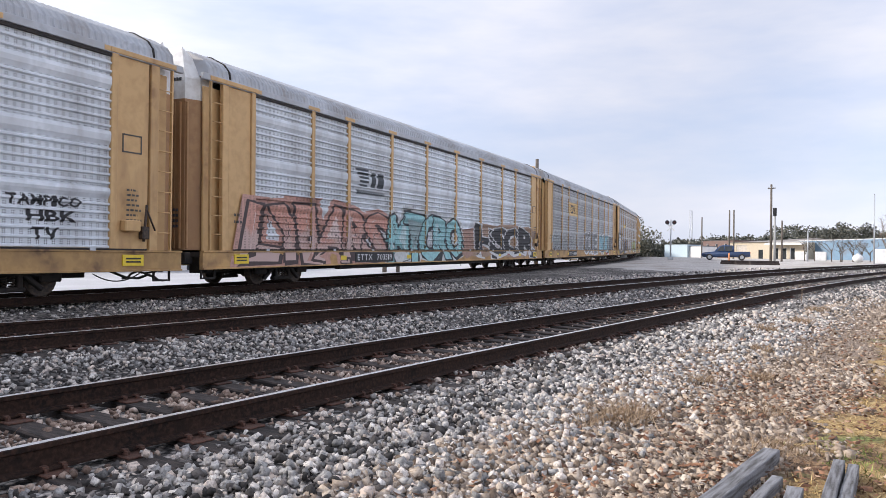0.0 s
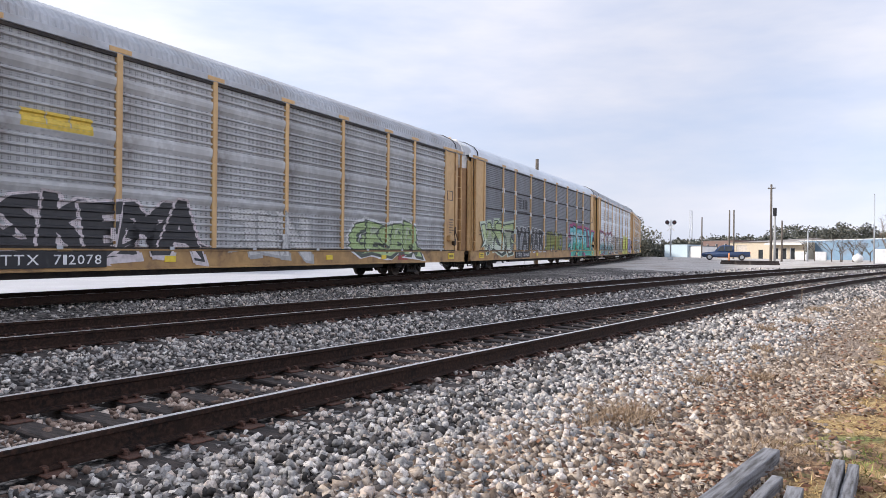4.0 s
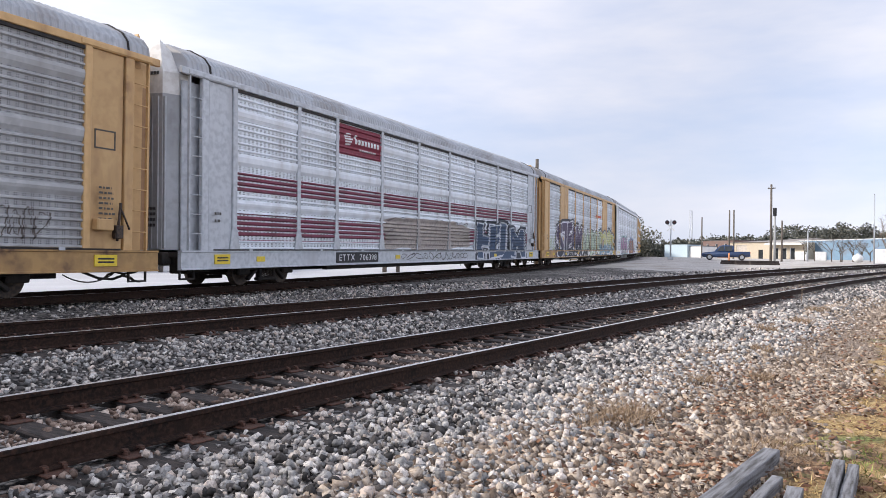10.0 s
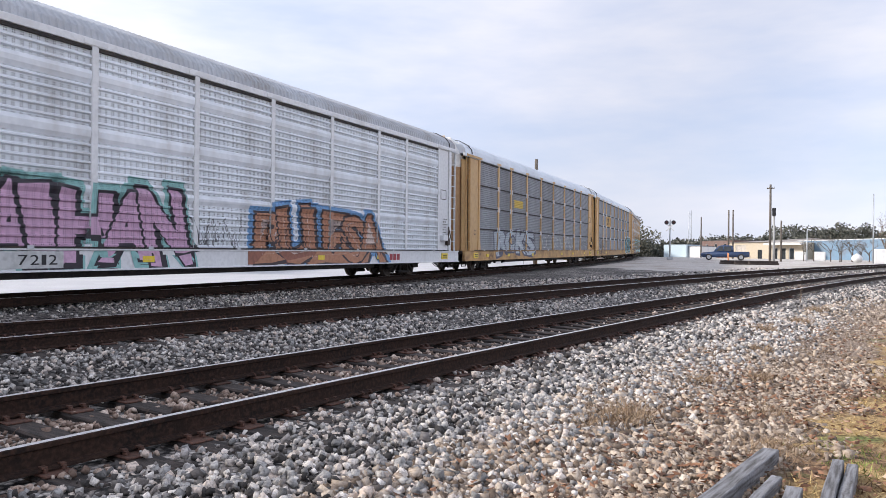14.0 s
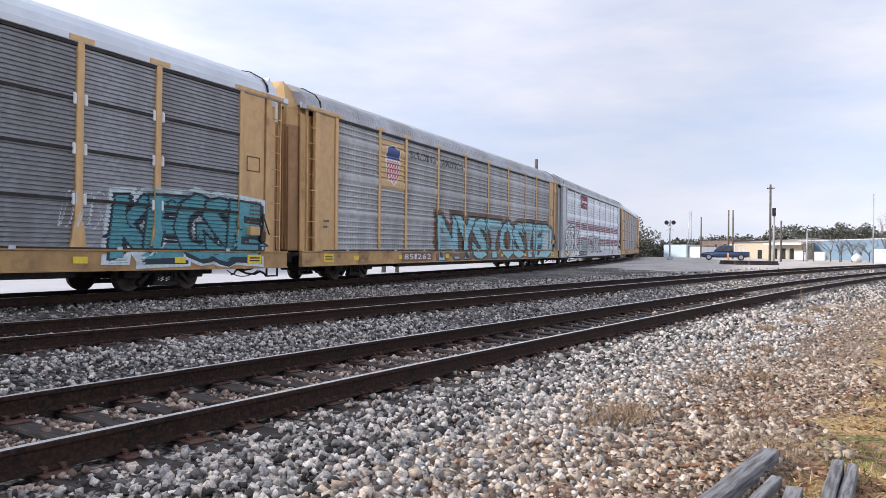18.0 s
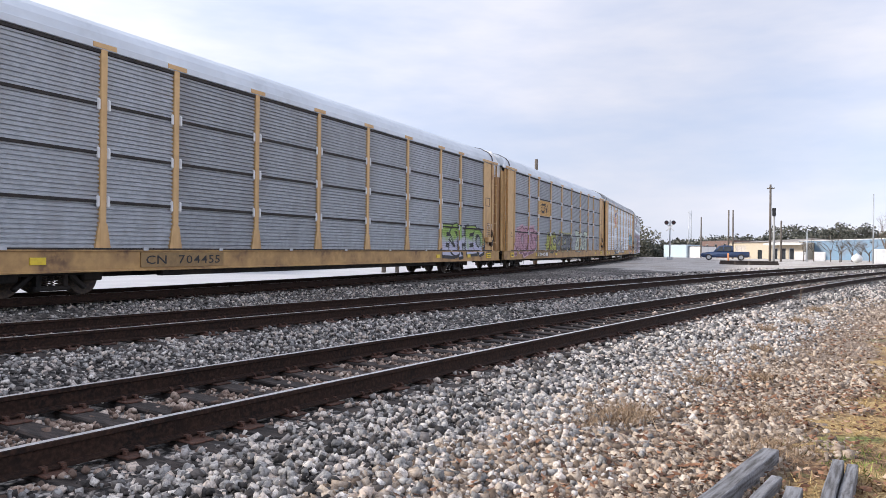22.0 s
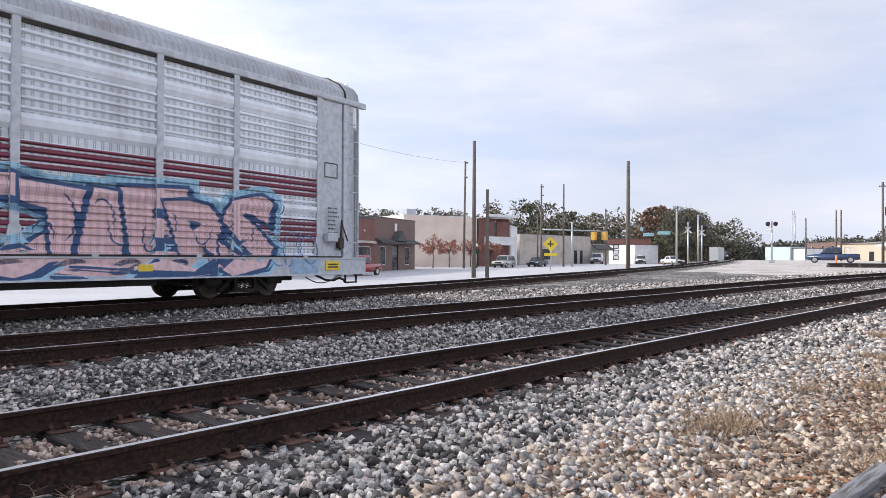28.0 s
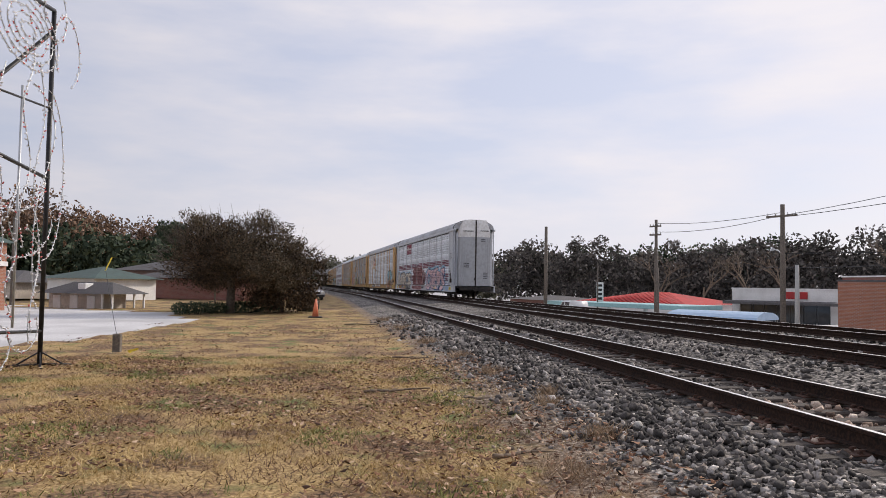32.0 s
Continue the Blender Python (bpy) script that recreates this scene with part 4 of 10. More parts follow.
# from the last wagon (1) forwards
ORDER = ["striped", "yellow_silver", "slate", "slate", "striped", "yellow_grey", "mid", "mid", "pale", "tan", "striped", "tan_grey", "yellow_silver", "dark", "yellow_grey", "yellow_grey", "yellow_silver", "yellow_silver", "dark", "yellow_grey"]
CARS = [make_car(KINDS[k]) for k in ORDER]

# ---- ballast, pebbles, grass, leaves ----
def stone_mesh(name, spots, sizes, mat, seed, flat=0.7):
    """Many small angular stones in one mesh. spots: rows of x, y, z."""
    rng = np.random.default_rng(seed)
    base = np.array([(x, y, z) for z in (-1, 1) for y in (-1, 1) for x in (-1, 1)]) * 0.72
    tri = np.array([(0, 2, 3), (0, 3, 1), (4, 5, 7), (4, 7, 6), (0, 1, 5), (0, 5, 4), (2, 6, 7), (2, 7, 3), (0, 4, 6), (0, 6, 2), (1, 3, 7), (1, 7, 5)])
    n = len(spots)
    v = base[None] * rng.uniform(0.66, 1.12, (n, 8, 3))
    v = v * rng.uniform(0.6, 1.5, (n, 1, 3)) * np.array([1, 1, flat])
    q = rng.normal(size=(n, 4))
    q[:, 1:3] *= 0.6
    q /= np.linalg.norm(q, axis=1, keepdims=True)
    w, x, y, z = q.T
    R = np.stack([1 - 2 * (y * y + z * z), 2 * (x * y - z * w), 2 * (x * z + y * w), 2 * (x * y + z * w), 1 - 2 * (x * x + z * z), 2 * (y * z - x * w), 2 * (x * z - y * w), 2 * (y * z + x * w), 1 - 2 * (x * x + y * y)], -1).reshape(n, 3, 3)
    v = np.einsum("nij,nkj->nki", R, v) * sizes[:, None, None] + spots[:, None, :]
    f = (tri[None] + 8 * np.arange(n)[:, None, None]).reshape(-1, 3)
    me = bpy.data.meshes.new(name)
    me.vertices.add(n * 8)
    me.vertices.foreach_set("co", v.reshape(-1).astype(np.float32))
    me.loops.add(len(f) * 3)
    me.loops.foreach_set("vertex_index", f.reshape(-1).astype(np.int32))
    me.polygons.add(len(f))
    me.polygons.foreach_set("loop_start", np.arange(0, len(f) * 3, 3, dtype=np.int32))
    me.update(calc_edges=True)
    me.materials.append(mat)
    return me


def scatter_ballast():
    rng = np.random.default_rng(11)
    spots, sizes, clean, rusty = [], [], [], []
    # stretches of the plan: x from, to, distance from the near track from, to, stones a square metre, size
    cells = [(0.5, 10, -3.6, -0.85, 820, 0.026), (0, 10, -0.85, 0.85, 520, 0.026), (0, 12, 0.85, 3.4, 460, 0.023), (0, 14, 3.4, 6.0, 240, 0.024), (0, 14, 6.0, 10.7, 50, 0.026),
             (10, 20, -3.6, -0.85, 380, 0.031), (10, 20, -0.85, 10.7, 110, 0.025), (20, 38, -3.6, 10.7, 50, 0.033), (38, 60, -3.6, 10.7, 14, 0.045),
             (-8, 0.5, -3.6, -0.85, 400, 0.029), (-8, 0, -0.85, 6.0, 190, 0.031), (-8, 0, 6.0, 10.7, 50, 0.035), (-18, -8, -3.6, 0.9, 170, 0.036), (-18, -8, 0.9, 10.7, 60, 0.040), (-34, -18, -3.6, 8.0, 36, 0.055)]
    for x0, x1, e0, e1, dens, r in cells:
        n = int((x1 - x0) * (e1 - e0) * dens)
        for x, u in zip(rng.uniform(x0, x1, n), rng.uniform(0, 1, n)):
            a, b = t1_y(x), t2_y(x)
            y = a + e0 + u * (e1 - e0)
            d1, d2 = y - a, y - b
            if y > t3_y(x) + 1.2:
                continue
            if d1 < -2.5 and rng.uniform() > (3.6 + d1) / 1.1 * 0.8 + 0.25 * noise.noise(Vector((x * 0.8, y * 1.3, 6))):
                continue
            if x < -2 and d1 < -2.55 and rng.uniform() > (3.4 + d1) / 0.85 * 0.6:
                continue
            if abs(abs(d1) - 0.7525) < 0.13 or abs(abs(d2) - 0.7525) < 0.13:
                continue
            dz = 0.0 if min(abs(d1), abs(d2)) < 0.72 else -0.020 if min(abs(d1), abs(d2)) < 1.4 else 0.0
            near_tie = abs(((x + 19.5) / 0.52 + 0.5) % 1 - 0.5) * 0.52 < 0.135 and abs(d1) < 1.36
            near_tie = near_tie or (abs(((x + 14) / 0.52 + 0.5) % 1 - 0.5) * 0.52 < 0.135 and abs(d2) < 1.36)
            if near_tie and rng.uniform() > 0.10:
                continue
            if near_tie:
                dz = 0.03
            spots.append((x, y, ground_z(x, y) + dz + rng.uniform(-0.034, 0.036)))
            rusty.append(abs(d1) < 0.80 + 0.35 * rng.uniform() or abs(d2) < 0.75 + 0.2 * rng.uniform())
            shoulder = (-1.3 - d1) / 1.3 + 0.5 * noise.noise(Vector((x * 0.5, y * 0.9, 2)))
            # fewer pale stones westwards, nearly all dark past x = -6
            clean.append(rng.uniform() < min(0.97, max(0.62, shoulder)) * min(1.0, max(0.03, (x + 6) / 7)))
            sizes.append(r * rng.choice([0.65, 0.85, 1.0, 1.2, 1.5]))
    spots, sizes, clean, rusty = np.array(spots), np.array(sizes), np.array(clean, bool), np.array(rusty, bool)
    rusty &= spots[:, 0] > -9
    clean &= ~rusty
    me = stone_mesh("rusty_ballast", spots[rusty], sizes[rusty], M_STONE_RUST, 7)
    tagged(new("rusty_ballast", me), "rust-dusted brown ballast between the rails", "ballast", kind="stuff")
    me = stone_mesh("ballast_stones", spots[clean], sizes[clean], M_STONE, 5, 0.85)
    tagged(new("ballast_stones", me), "loose pale grey granite ballast on the shoulder", "ballast", kind="stuff")
    me = stone_mesh("sooty_ballast", spots[~clean & ~rusty], sizes[~clean & ~rusty], M_STONE_DARK, 6)
    tagged(new("sooty_ballast", me), "dark ballast stones, sooty between the tracks, nearly everywhere to the west", "ballast", kind="stuff")

    spots, sizes = [], []
    for x, u in zip(np.concatenate([rng.uniform(1.5, 13, 36000), rng.uniform(-16, 30, 14000)]), rng.uniform(0, 1, 50000)):
        y = t1_y(x) - 2.25 - u * 3.1
        k = stony(x, y)
        if rng.uniform() > 0.10 - 0.16 + 1.5 * k + 0.7 * noise.noise(Vector((x * 0.9, y * 0.9, 4))) or k < 0.03:
            continue
        if x < -3 and rng.uniform() > 0.5:
            continue
        spots.append((x, y, ground_z(x, y) + rng.uniform(-0.015, 0.01)))
        sizes.append(rng.choice([0.018, 0.027, 0.038, 0.054], p=[0.26, 0.38, 0.26, 0.10]))
    me = stone_mesh("tan_pebbles", np.array(spots), np.array(sizes), M_PEBBLE, 6, 0.6)
    tagged(new("tan_pebbles", me), "tan and white pebbles strewn beside the ballast", "gravel", kind="stuff")


def blades(name, spots, h, w, mat, seed, label, category, lean=0.7, kind="stuff", thingy=None):
    """Thin grass blades, three corners each, in one mesh."""
    rng = np.random.default_rng(seed)
    n = len(spots)
    p = np.array(spots)
    a, t = rng.uniform(0, 2 * math.pi, n), rng.uniform(0, 2 * math.pi, n)
    hh = h * rng.uniform(0.5, 1.4, n)
    wv = np.stack([np.cos(a), np.sin(a), 0 * a], -1) * (w * rng.uniform(0.6, 1.3, n))[:, None]
    k = rng.uniform(0.1, lean, n) * hh
    tip = p + np.stack([np.cos(t) * k, np.sin(t) * k, hh], -1)
    v = np.stack([p - wv, p + wv, tip], 1).reshape(-1, 3)
    me = bpy.data.meshes.new(name)
    me.from_pydata(v.tolist(), [], np.arange(3 * n).reshape(-1, 3).tolist())
    me.materials.append(mat)
    return tagged(new(name, me), label, category, kind=kind)


M_STRAW = by_island(surface("straw_grass", (1, 1, 1), 0.9), (0.24, 0.15, 0.06), (0.68, 0.52, 0.26), ((0.45, (0.44, 0.305, 0.125)), (0.7, (0.56, 0.41, 0.19))))
M_THATCH = by_island(surface("brown_thatch", (1, 1, 1), 0.9), (0.10, 0.06, 0.033), (0.38, 0.24, 0.135), ((0.5, (0.21, 0.125, 0.068)),))
M_GRASS = by_island(surface("green_grass", (1, 1, 1), 0.9), (0.06, 0.08, 0.02), (0.34, 0.36, 0.11), ((0.5, (0.16, 0.19, 0.05)),))
M_LEAF = by_island(surface("fallen_leaf", (1, 1, 1), 0.85), (0.05, 0.022, 0.012), (0.62, 0.46, 0.32), ((0.45, (0.17, 0.078, 0.04)), (0.8, (0.33, 0.17, 0.095))))
M_TWIG = surface("dry_twig", (0.23, 0.17, 0.12), 0.9, 0, grain=(0.12, 0.09, 0.07), grain_scale=20)
M_WEED = by_island(surface("dry_weed", (1, 1, 1), 0.9), (0.20, 0.13, 0.08), (0.46, 0.34, 0.22))


def scatter_grass():
    rng = np.random.default_rng(21)
    spots = []
    for n, x0, x1, y0, y1 in ((170000, -17, -2.5, -9, 3.4), (26000, -45, -17, -12, 3.2), (16000, 3, 26, -3, 2.6), (14000, 3.5, 10, -1.5, 1.9)):
        for x, y in zip(rng.uniform(x0, x1, n), rng.uniform(y0, y1, n)):
            if y < lot_edge(x) + 0.05:
                continue
            if rng.uniform() < stony(x, y) * (2.2 if x > -2 else 1.35):
                continue
            if noise.noise(Vector((x * 0.6, y * 0.6, 5))) < -0.25 and rng.uniform() < 0.6:
                continue
            spots.append((x, y, ground_z(x, y) - 0.005))
    brown = [noise.noise(Vector((x * 0.75, y * 0.75, 31))) + 0.5 * noise.noise(Vector((x * 2.4, y * 2.4, 7))) > 0.04 for x, y, z in spots]
    green = [noise.noise(Vector((x * 0.8, y * 0.8, 15))) + 0.25 * noise.noise(Vector((x * 3, y * 3, 1))) > 0.20 and rng.uniform() < 0.75 for x, y, z in spots]
    dark = [p for p, k, b in zip(spots, green, brown) if b and not k]
    blades("brown_grass", dark[::2], 0.050, 0.007, M_THATCH, 5, "patches of dead brown thatch in the lawn", "grass", lean=2.8)
    blades("dry_grass", [p for p, k, b in zip(spots, green, brown) if not k and not b], 0.050, 0.006, M_STRAW, 3, "short dormant straw-coloured lawn grass", "grass", lean=2.8)
    blades("green_grass", [p for p, k in zip(spots, green) if k], 0.055, 0.006, M_GRASS, 4, "patches of short green grass in the dormant lawn", "grass", lean=2.2)
    # fallen leaves
    v, f = [], []
    for n, x0, x1, y0, y1 in ((17000, -16, -2.5, -8, 2.9), (5000, -30, -16, -8, 2.6), (2600, 3, 20, -1, 2.6), (1500, 4, 11, -1, 1.9)):
        for x, y in zip(rng.uniform(x0, x1, n), rng.uniform(y0, y1, n)):
            if y < lot_edge(x) - 0.6 or noise.noise(Vector((x * 0.35, y * 0.35, 9))) + 0.35 * noise.noise(Vector((x * 1.3, y * 1.3, 4))) + 0.06 * min(y, 2.5) < -0.30:
                continue
            s, a = rng.uniform(0.018, 0.046), rng.uniform(0, 6.28)
            c = Vector((x, y, ground_z(x, y) + rng.uniform(0.02, 0.055)))
            m = Matrix.Translation(c) @ Euler((rng.uniform(-0.5, 0.5), rng.uniform(-0.5, 0.5), a)).to_matrix().to_4x4()
            i = len(v)
            v += [m @ Vector(q) for q in ((-s, 0, 0.2 * s), (0, -0.6 * s, 0), (s, 0, 0.25 * s), (0, 0.6 * s, 0))]
            f.append((i, i + 1, i + 2, i + 3))
    me = bpy.data.meshes.new("fallen_leaves")
    me.from_pydata(v, [], f)
    me.materials.append(M_LEAF)
    tagged(new("fallen_leaves", me), "curled brown leaves strewn over the lawn", "leaves", kind="stuff")


def weed_tuft(x, y, r, h, n, seed, name="dry_weed", label="low dead brown weed tuft on the gravel"):
    rng = np.random.default_rng(seed)
    spots = [(x + rng.normal() * r * 0.5, y + rng.normal() * r * 0.35, ground_z(x, y) - 0.01) for _ in range(n)]
    o = blades(name, spots, h, 0.006, M_WEED, seed, label, "weed", lean=1.9, kind="")
    o["group"] = "dead weeds by the ballast"
    return o


def thin_weed(x, y, h, seed):
    """A single upright dry stalk with twigs."""
    rng = random.Random(seed)
    bm = bmesh.new()
    z = ground_z(x, y)
    for _ in range(3):
        a, p = rng.uniform(0, 6.28), Vector((x, y, z))
        for k in range(5):
            q = p + Vector((math.cos(a) * 0.03 + rng.uniform(-0.02, 0.02), math.sin(a) * 0.03, h / 5))
            tube(bm, p, q, 0.005 - k * 0.0007, n=4, caps=False)
            for _ in range(2):
                b = rng.uniform(0, 6.28)
                tube(bm, q, q + Vector((math.cos(b) * 0.07, math.sin(b) * 0.07, rng.uniform(0.0, 0.06))), 0.0035, 0.001, n=3, caps=False)
            p = q
    ob = new("weed_stalk", from_bm("weed_stalk", bm, M_TWIG))
    tagged(ob, "thin upright dead weed stalk in the gravel", "weed", "dead weeds by the ballast")


scatter_ballast()
scatter_grass()
for i, (x, y, r, h, n) in enumerate([(7.1, 2.15, 0.42, 0.13, 700), (6.6, 2.3, 0.25, 0.10, 300), (9.6, 1.9, 0.22, 0.11, 250), (13.2, 1.7, 0.28, 0.12, 300), (10.6, 1.35, 0.28, 0.10, 300), (15.9, 2.0, 0.35, 0.13, 350), (18.5, 1.6, 0.35, 0.13, 300), (22, 1.5, 0.4, 0.14, 300), (8.4, 1.0, 0.3, 0.09, 300), (6.9, 0.75, 0.4, 0.10, 400),
                                     (-7.5, 2.75, 0.26, 0.12, 350), (-9.6, 2.75, 0.24, 0.11, 300), (-10.3, 2.95, 0.22, 0.12, 250), (-13.0, 2.7, 0.3, 0.12, 300), (-16, 2.6, 0.35, 0.13, 300), (-20, 2.4, 0.4, 0.14, 350), (-26, 2.2, 0.5, 0.16, 350), (-32, 2.0, 0.5, 0.16, 300), (-6.4, 2.1, 0.5, 0.10, 500), (-5.2, 1.9, 0.5, 0.10, 500)]):
    weed_tuft(x, y, r, h, n, 100 + i)
thin_weed(10.8, 1.95, 0.42, 1)
thin_weed(24.0, 2.0, 0.6, 2)
thin_weed(1.95, 4.15, 0.16, 3)

# ---- paint on the wagons: spray-painted letters, emblems, boards ----
_paints = {}


def paint(c, name="spray_paint", second=None, holes=False):
    """Sprayed paint; with a second colour it fades unevenly into it towards the foot, and it may show the sheet's holes."""
    key = (tuple(round(v, 3) for v in c), second, holes)
    if key not in _paints:
        dark = tuple(v * 0.78 for v in c)
        worn = tuple(v * 0.65 + 0.07 for v in c)
        m = surface(name, c, 0.6, 0, grain=dark, grain_scale=9, stain=worn, stain_scale=2.2, stain_at=(0.60, 0.80), streak=True)
        if second:
            n, l = m.node_tree.nodes, m.node_tree.links
            b = n["Principled BSDF"]
            co, sep, tex = n.new("ShaderNodeTexCoord"), n.new("ShaderNodeSeparateXYZ"), n.new("ShaderNodeTexNoise")
            tex.inputs["Scale"].default_value = 1.3
            l.new(co.outputs["Object"], sep.inputs[0])
            l.new(co.outputs["Object"], tex.inputs["Vector"])
            add = n.new("ShaderNodeMath")
            add.operation = "MULTIPLY_ADD"
            l.new(tex.outputs["Fac"], add.inputs[0])
            add.inputs[1].default_value = 2.0
            l.new(sep.outputs["Z"], add.inputs[2])
            mr = n.new("ShaderNodeMapRange")
            mr.inputs["From Min"].default_value, mr.inputs["From Max"].default_value = 2.25, 2.65
            l.new(add.outputs[0], mr.inputs["Value"])
            mx = n.new("ShaderNodeMix")
            mx.data_type = "RGBA"
            l.new(mr.outputs["Result"], mx.inputs[0])
            mx.inputs[6].default_value = rgb(*second)
            l.new(b.inputs["Base Color"].links[0].from_socket, mx.inputs[7])
            l.new(mx.outputs[2], b.inputs["Base Color"])
        if holes:
            perforated(m, 0.042, 0.24, True, Z_DECK + 0.03)
        _paints[key] = m
    return _paints[key]


WHITE, BLACK = (0.78, 0.79, 0.80), (0.018, 0.018, 0.022)
M_SIGN_YELLOW = surface("sign_yellow", (0.80, 0.60, 0.04), 0.5, 0, grain=(0.7, 0.5, 0.04), grain_scale=12)

def letters(bm, word, x0, x1, z0, z1, bold, seed, wild, mat=0, depth=0.0, step=0.0):
    """Letters side by side in the box, each with its own lean and size; y holds the layer's depth."""
    rng = random.Random(seed)
    adv = []
    for ch in word:
        g = glyph(ch if ch != " " else "N", 0.0)[0]
        u = max(p[0] for p in g) - min(p[0] for p in g)
        adv.append(max(u, 0.22) + 0.12 if not wild else 0.5 * u + 0.4)
    unit = (x1 - x0) / sum(adv)
    at = x0
    for i, ch in enumerate(word):
        w = adv[i] * unit
        at += w
        lean, grow, lift, spin = rng.uniform(-0.25, 0.25) * wild, 1 + rng.uniform(-0.12, 0.18) * wild, rng.uniform(-0.06, 0.06) * wild, rng.uniform(-9, 9) * wild
        if ch == " ":
            continue
        v, f = glyph(ch, bold)
        g, _ = glyph(ch, 0.0)
        ax, bx = min(p[0] for p in g), max(p[0] for p in g)
        az, bz = min(p[1] for p in g), max(p[1] for p in g)
        bx, bz = max(bx, ax + (0.22 if wild else 0.10)), max(bz, az + 0.3)
        cx, cz = at - w / 2, (z0 + z1) / 2 + lift
        c, s = math.cos(radians(spin)), math.sin(radians(spin))
        vs = []
        for px, pz in v:
            u, t = ((px - ax) / (bx - ax) - 0.5) * (w * (0.92 + 0.08 * wild) if wild else w - 0.12 * unit), ((pz - az) / (bz - az) - 0.5) * (z1 - z0) * grow
            u += lean * t
            if wild > 0.3:
                u *= 1.13
            X, Z = cx + u * c - t * s, cz + u * s + t * c
            if wild > 0.3:
                H = z1 - z0
                k = (X - x0) / (x1 - x0)
                spike = noise.noise(Vector((X * 3.1, Z * 2.3, seed * 3.7)))
                low = max(0.0, 0.5 - (Z - z0) / H)
                X += wild * H * (0.085 * noise.noise(Vector((X * 1.1, Z * 1.4, seed))) + 0.05 * spike)
                Z += wild * H * (0.05 * math.sin(math.pi * k) + 0.08 * noise.noise(Vector((X * 1.3, Z * 1.2, seed + 9))) - 0.16 * low * abs(spike))
            vs.append(bm.verts.new((X, depth + i * step, max(Z, 0.53) if wild else Z)))
        for q in f:
            try:
                bm.faces.new([vs[k] for k in q]).material_index = mat
            except ValueError:
                pass


def blob(bm, x0, x1, z0, z1, seed, mat=0, depth=0.0, rough=0.16, n=46):
    rng = random.Random(seed)
    cx, cz = (x0 + x1) / 2, (z0 + z1) / 2
    vs = []
    for i in range(n):
        a = 2 * math.pi * i / n
        r = 1 + rough * noise.noise(Vector((math.cos(a) * 2.2, math.sin(a) * 2.2, seed))) * 2 + rng.uniform(-0.06, 0.06)
        sx = math.copysign(abs(math.cos(a)) ** 0.55, math.cos(a))
        sz = math.copysign(abs(math.sin(a)) ** 0.7, math.sin(a))
        vs.append(bm.verts.new((cx + (x1 - x0) / 2 * sx * r, depth, cz + (z1 - z0) / 2 * sz * r)))
    f = bm.faces.new(vs)
    f.material_index = mat
    bmesh.ops.triangulate(bm, faces=[f])


def stands_out(c, posts):
    """Whether artwork there lies on a post, a side door, the sill or an end bay."""
    return c.z < Z_DECK + 0.011 or any(abs(c.x - x) < (0.087 if c.z > Z_DECK + 0.45 or posts is TAN_POSTS else 0.17) for x in posts) or abs(c.x) > 12.1 or (posts is TAN_POSTS and 6.85 < abs(c.x) < 9.05)


def press(bm, style, posts):
    """Lays flat artwork (x, depth, z) onto the ribs, posts and sill of a wagon's side."""
    zs = [v.co.z for v in bm.verts]
    xs = [v.co.x for v in bm.verts]
    if not zs:
        return
    keep = [p[0] for k, p in enumerate(PROFILE[style]) if p[1] < 0.01 or p[1] > 0.045 or style == "dark"]
    cuts = [(0, 0, z) for z in keep if min(zs) < z < max(zs)]
    cuts.append((0, 0, Z_DECK + 0.012))
    for c in cuts:
        bmesh.ops.bisect_plane(bm, geom=bm.verts[:] + bm.edges[:] + bm.faces[:], plane_co=c, plane_no=(0, 0, 1))
    for x in posts:
        for s in (-0.087, 0.087):
            if min(xs) < x + s < max(xs):
                bmesh.ops.bisect_plane(bm, geom=bm.verts[:] + bm.edges[:] + bm.faces[:], plane_co=(x + s, 0, 0), plane_no=(1, 0, 0))
    high = []
    for f in bm.faces:
        c = f.calc_center_median()
        if stands_out(c, posts):
            high.append(f)
    bmesh.ops.split(bm, geom=high)
    up = {v for f in bm.faces if f.is_valid for v in f.verts if stands_out(f.calc_center_median(), posts)}
    for v in bm.verts:
        if v in up:
            out = 0.088 if v.co.z < Z_DECK + 0.012 else 0.069
        else:
            out = proud(style, v.co.z)
        v.co.y = -SIDE - out - 0.004 - v.co.y


def stroke(bm, pts, width, mat, depth):
    """A flat brush line through points (x, z)."""
    last = None
    for k, p in enumerate(pts):
        a, b = pts[max(k - 1, 0)], pts[min(k + 1, len(pts) - 1)]
        d = Vector((b[0] - a[0], 0, b[1] - a[1])).normalized()
        w = width / 2 * (0.35 if k in (0, len(pts) - 1) else 1)
        pair = [bm.verts.new((p[0] - d.z * w, depth, max(0.54, p[1] + d.x * w))), bm.verts.new((p[0] + d.z * w, depth, max(0.53, p[1] - d.x * w)))]
        if last:
            bm.faces.new((last[0], pair[0], pair[1], last[1])).material_index = mat
        last = pair


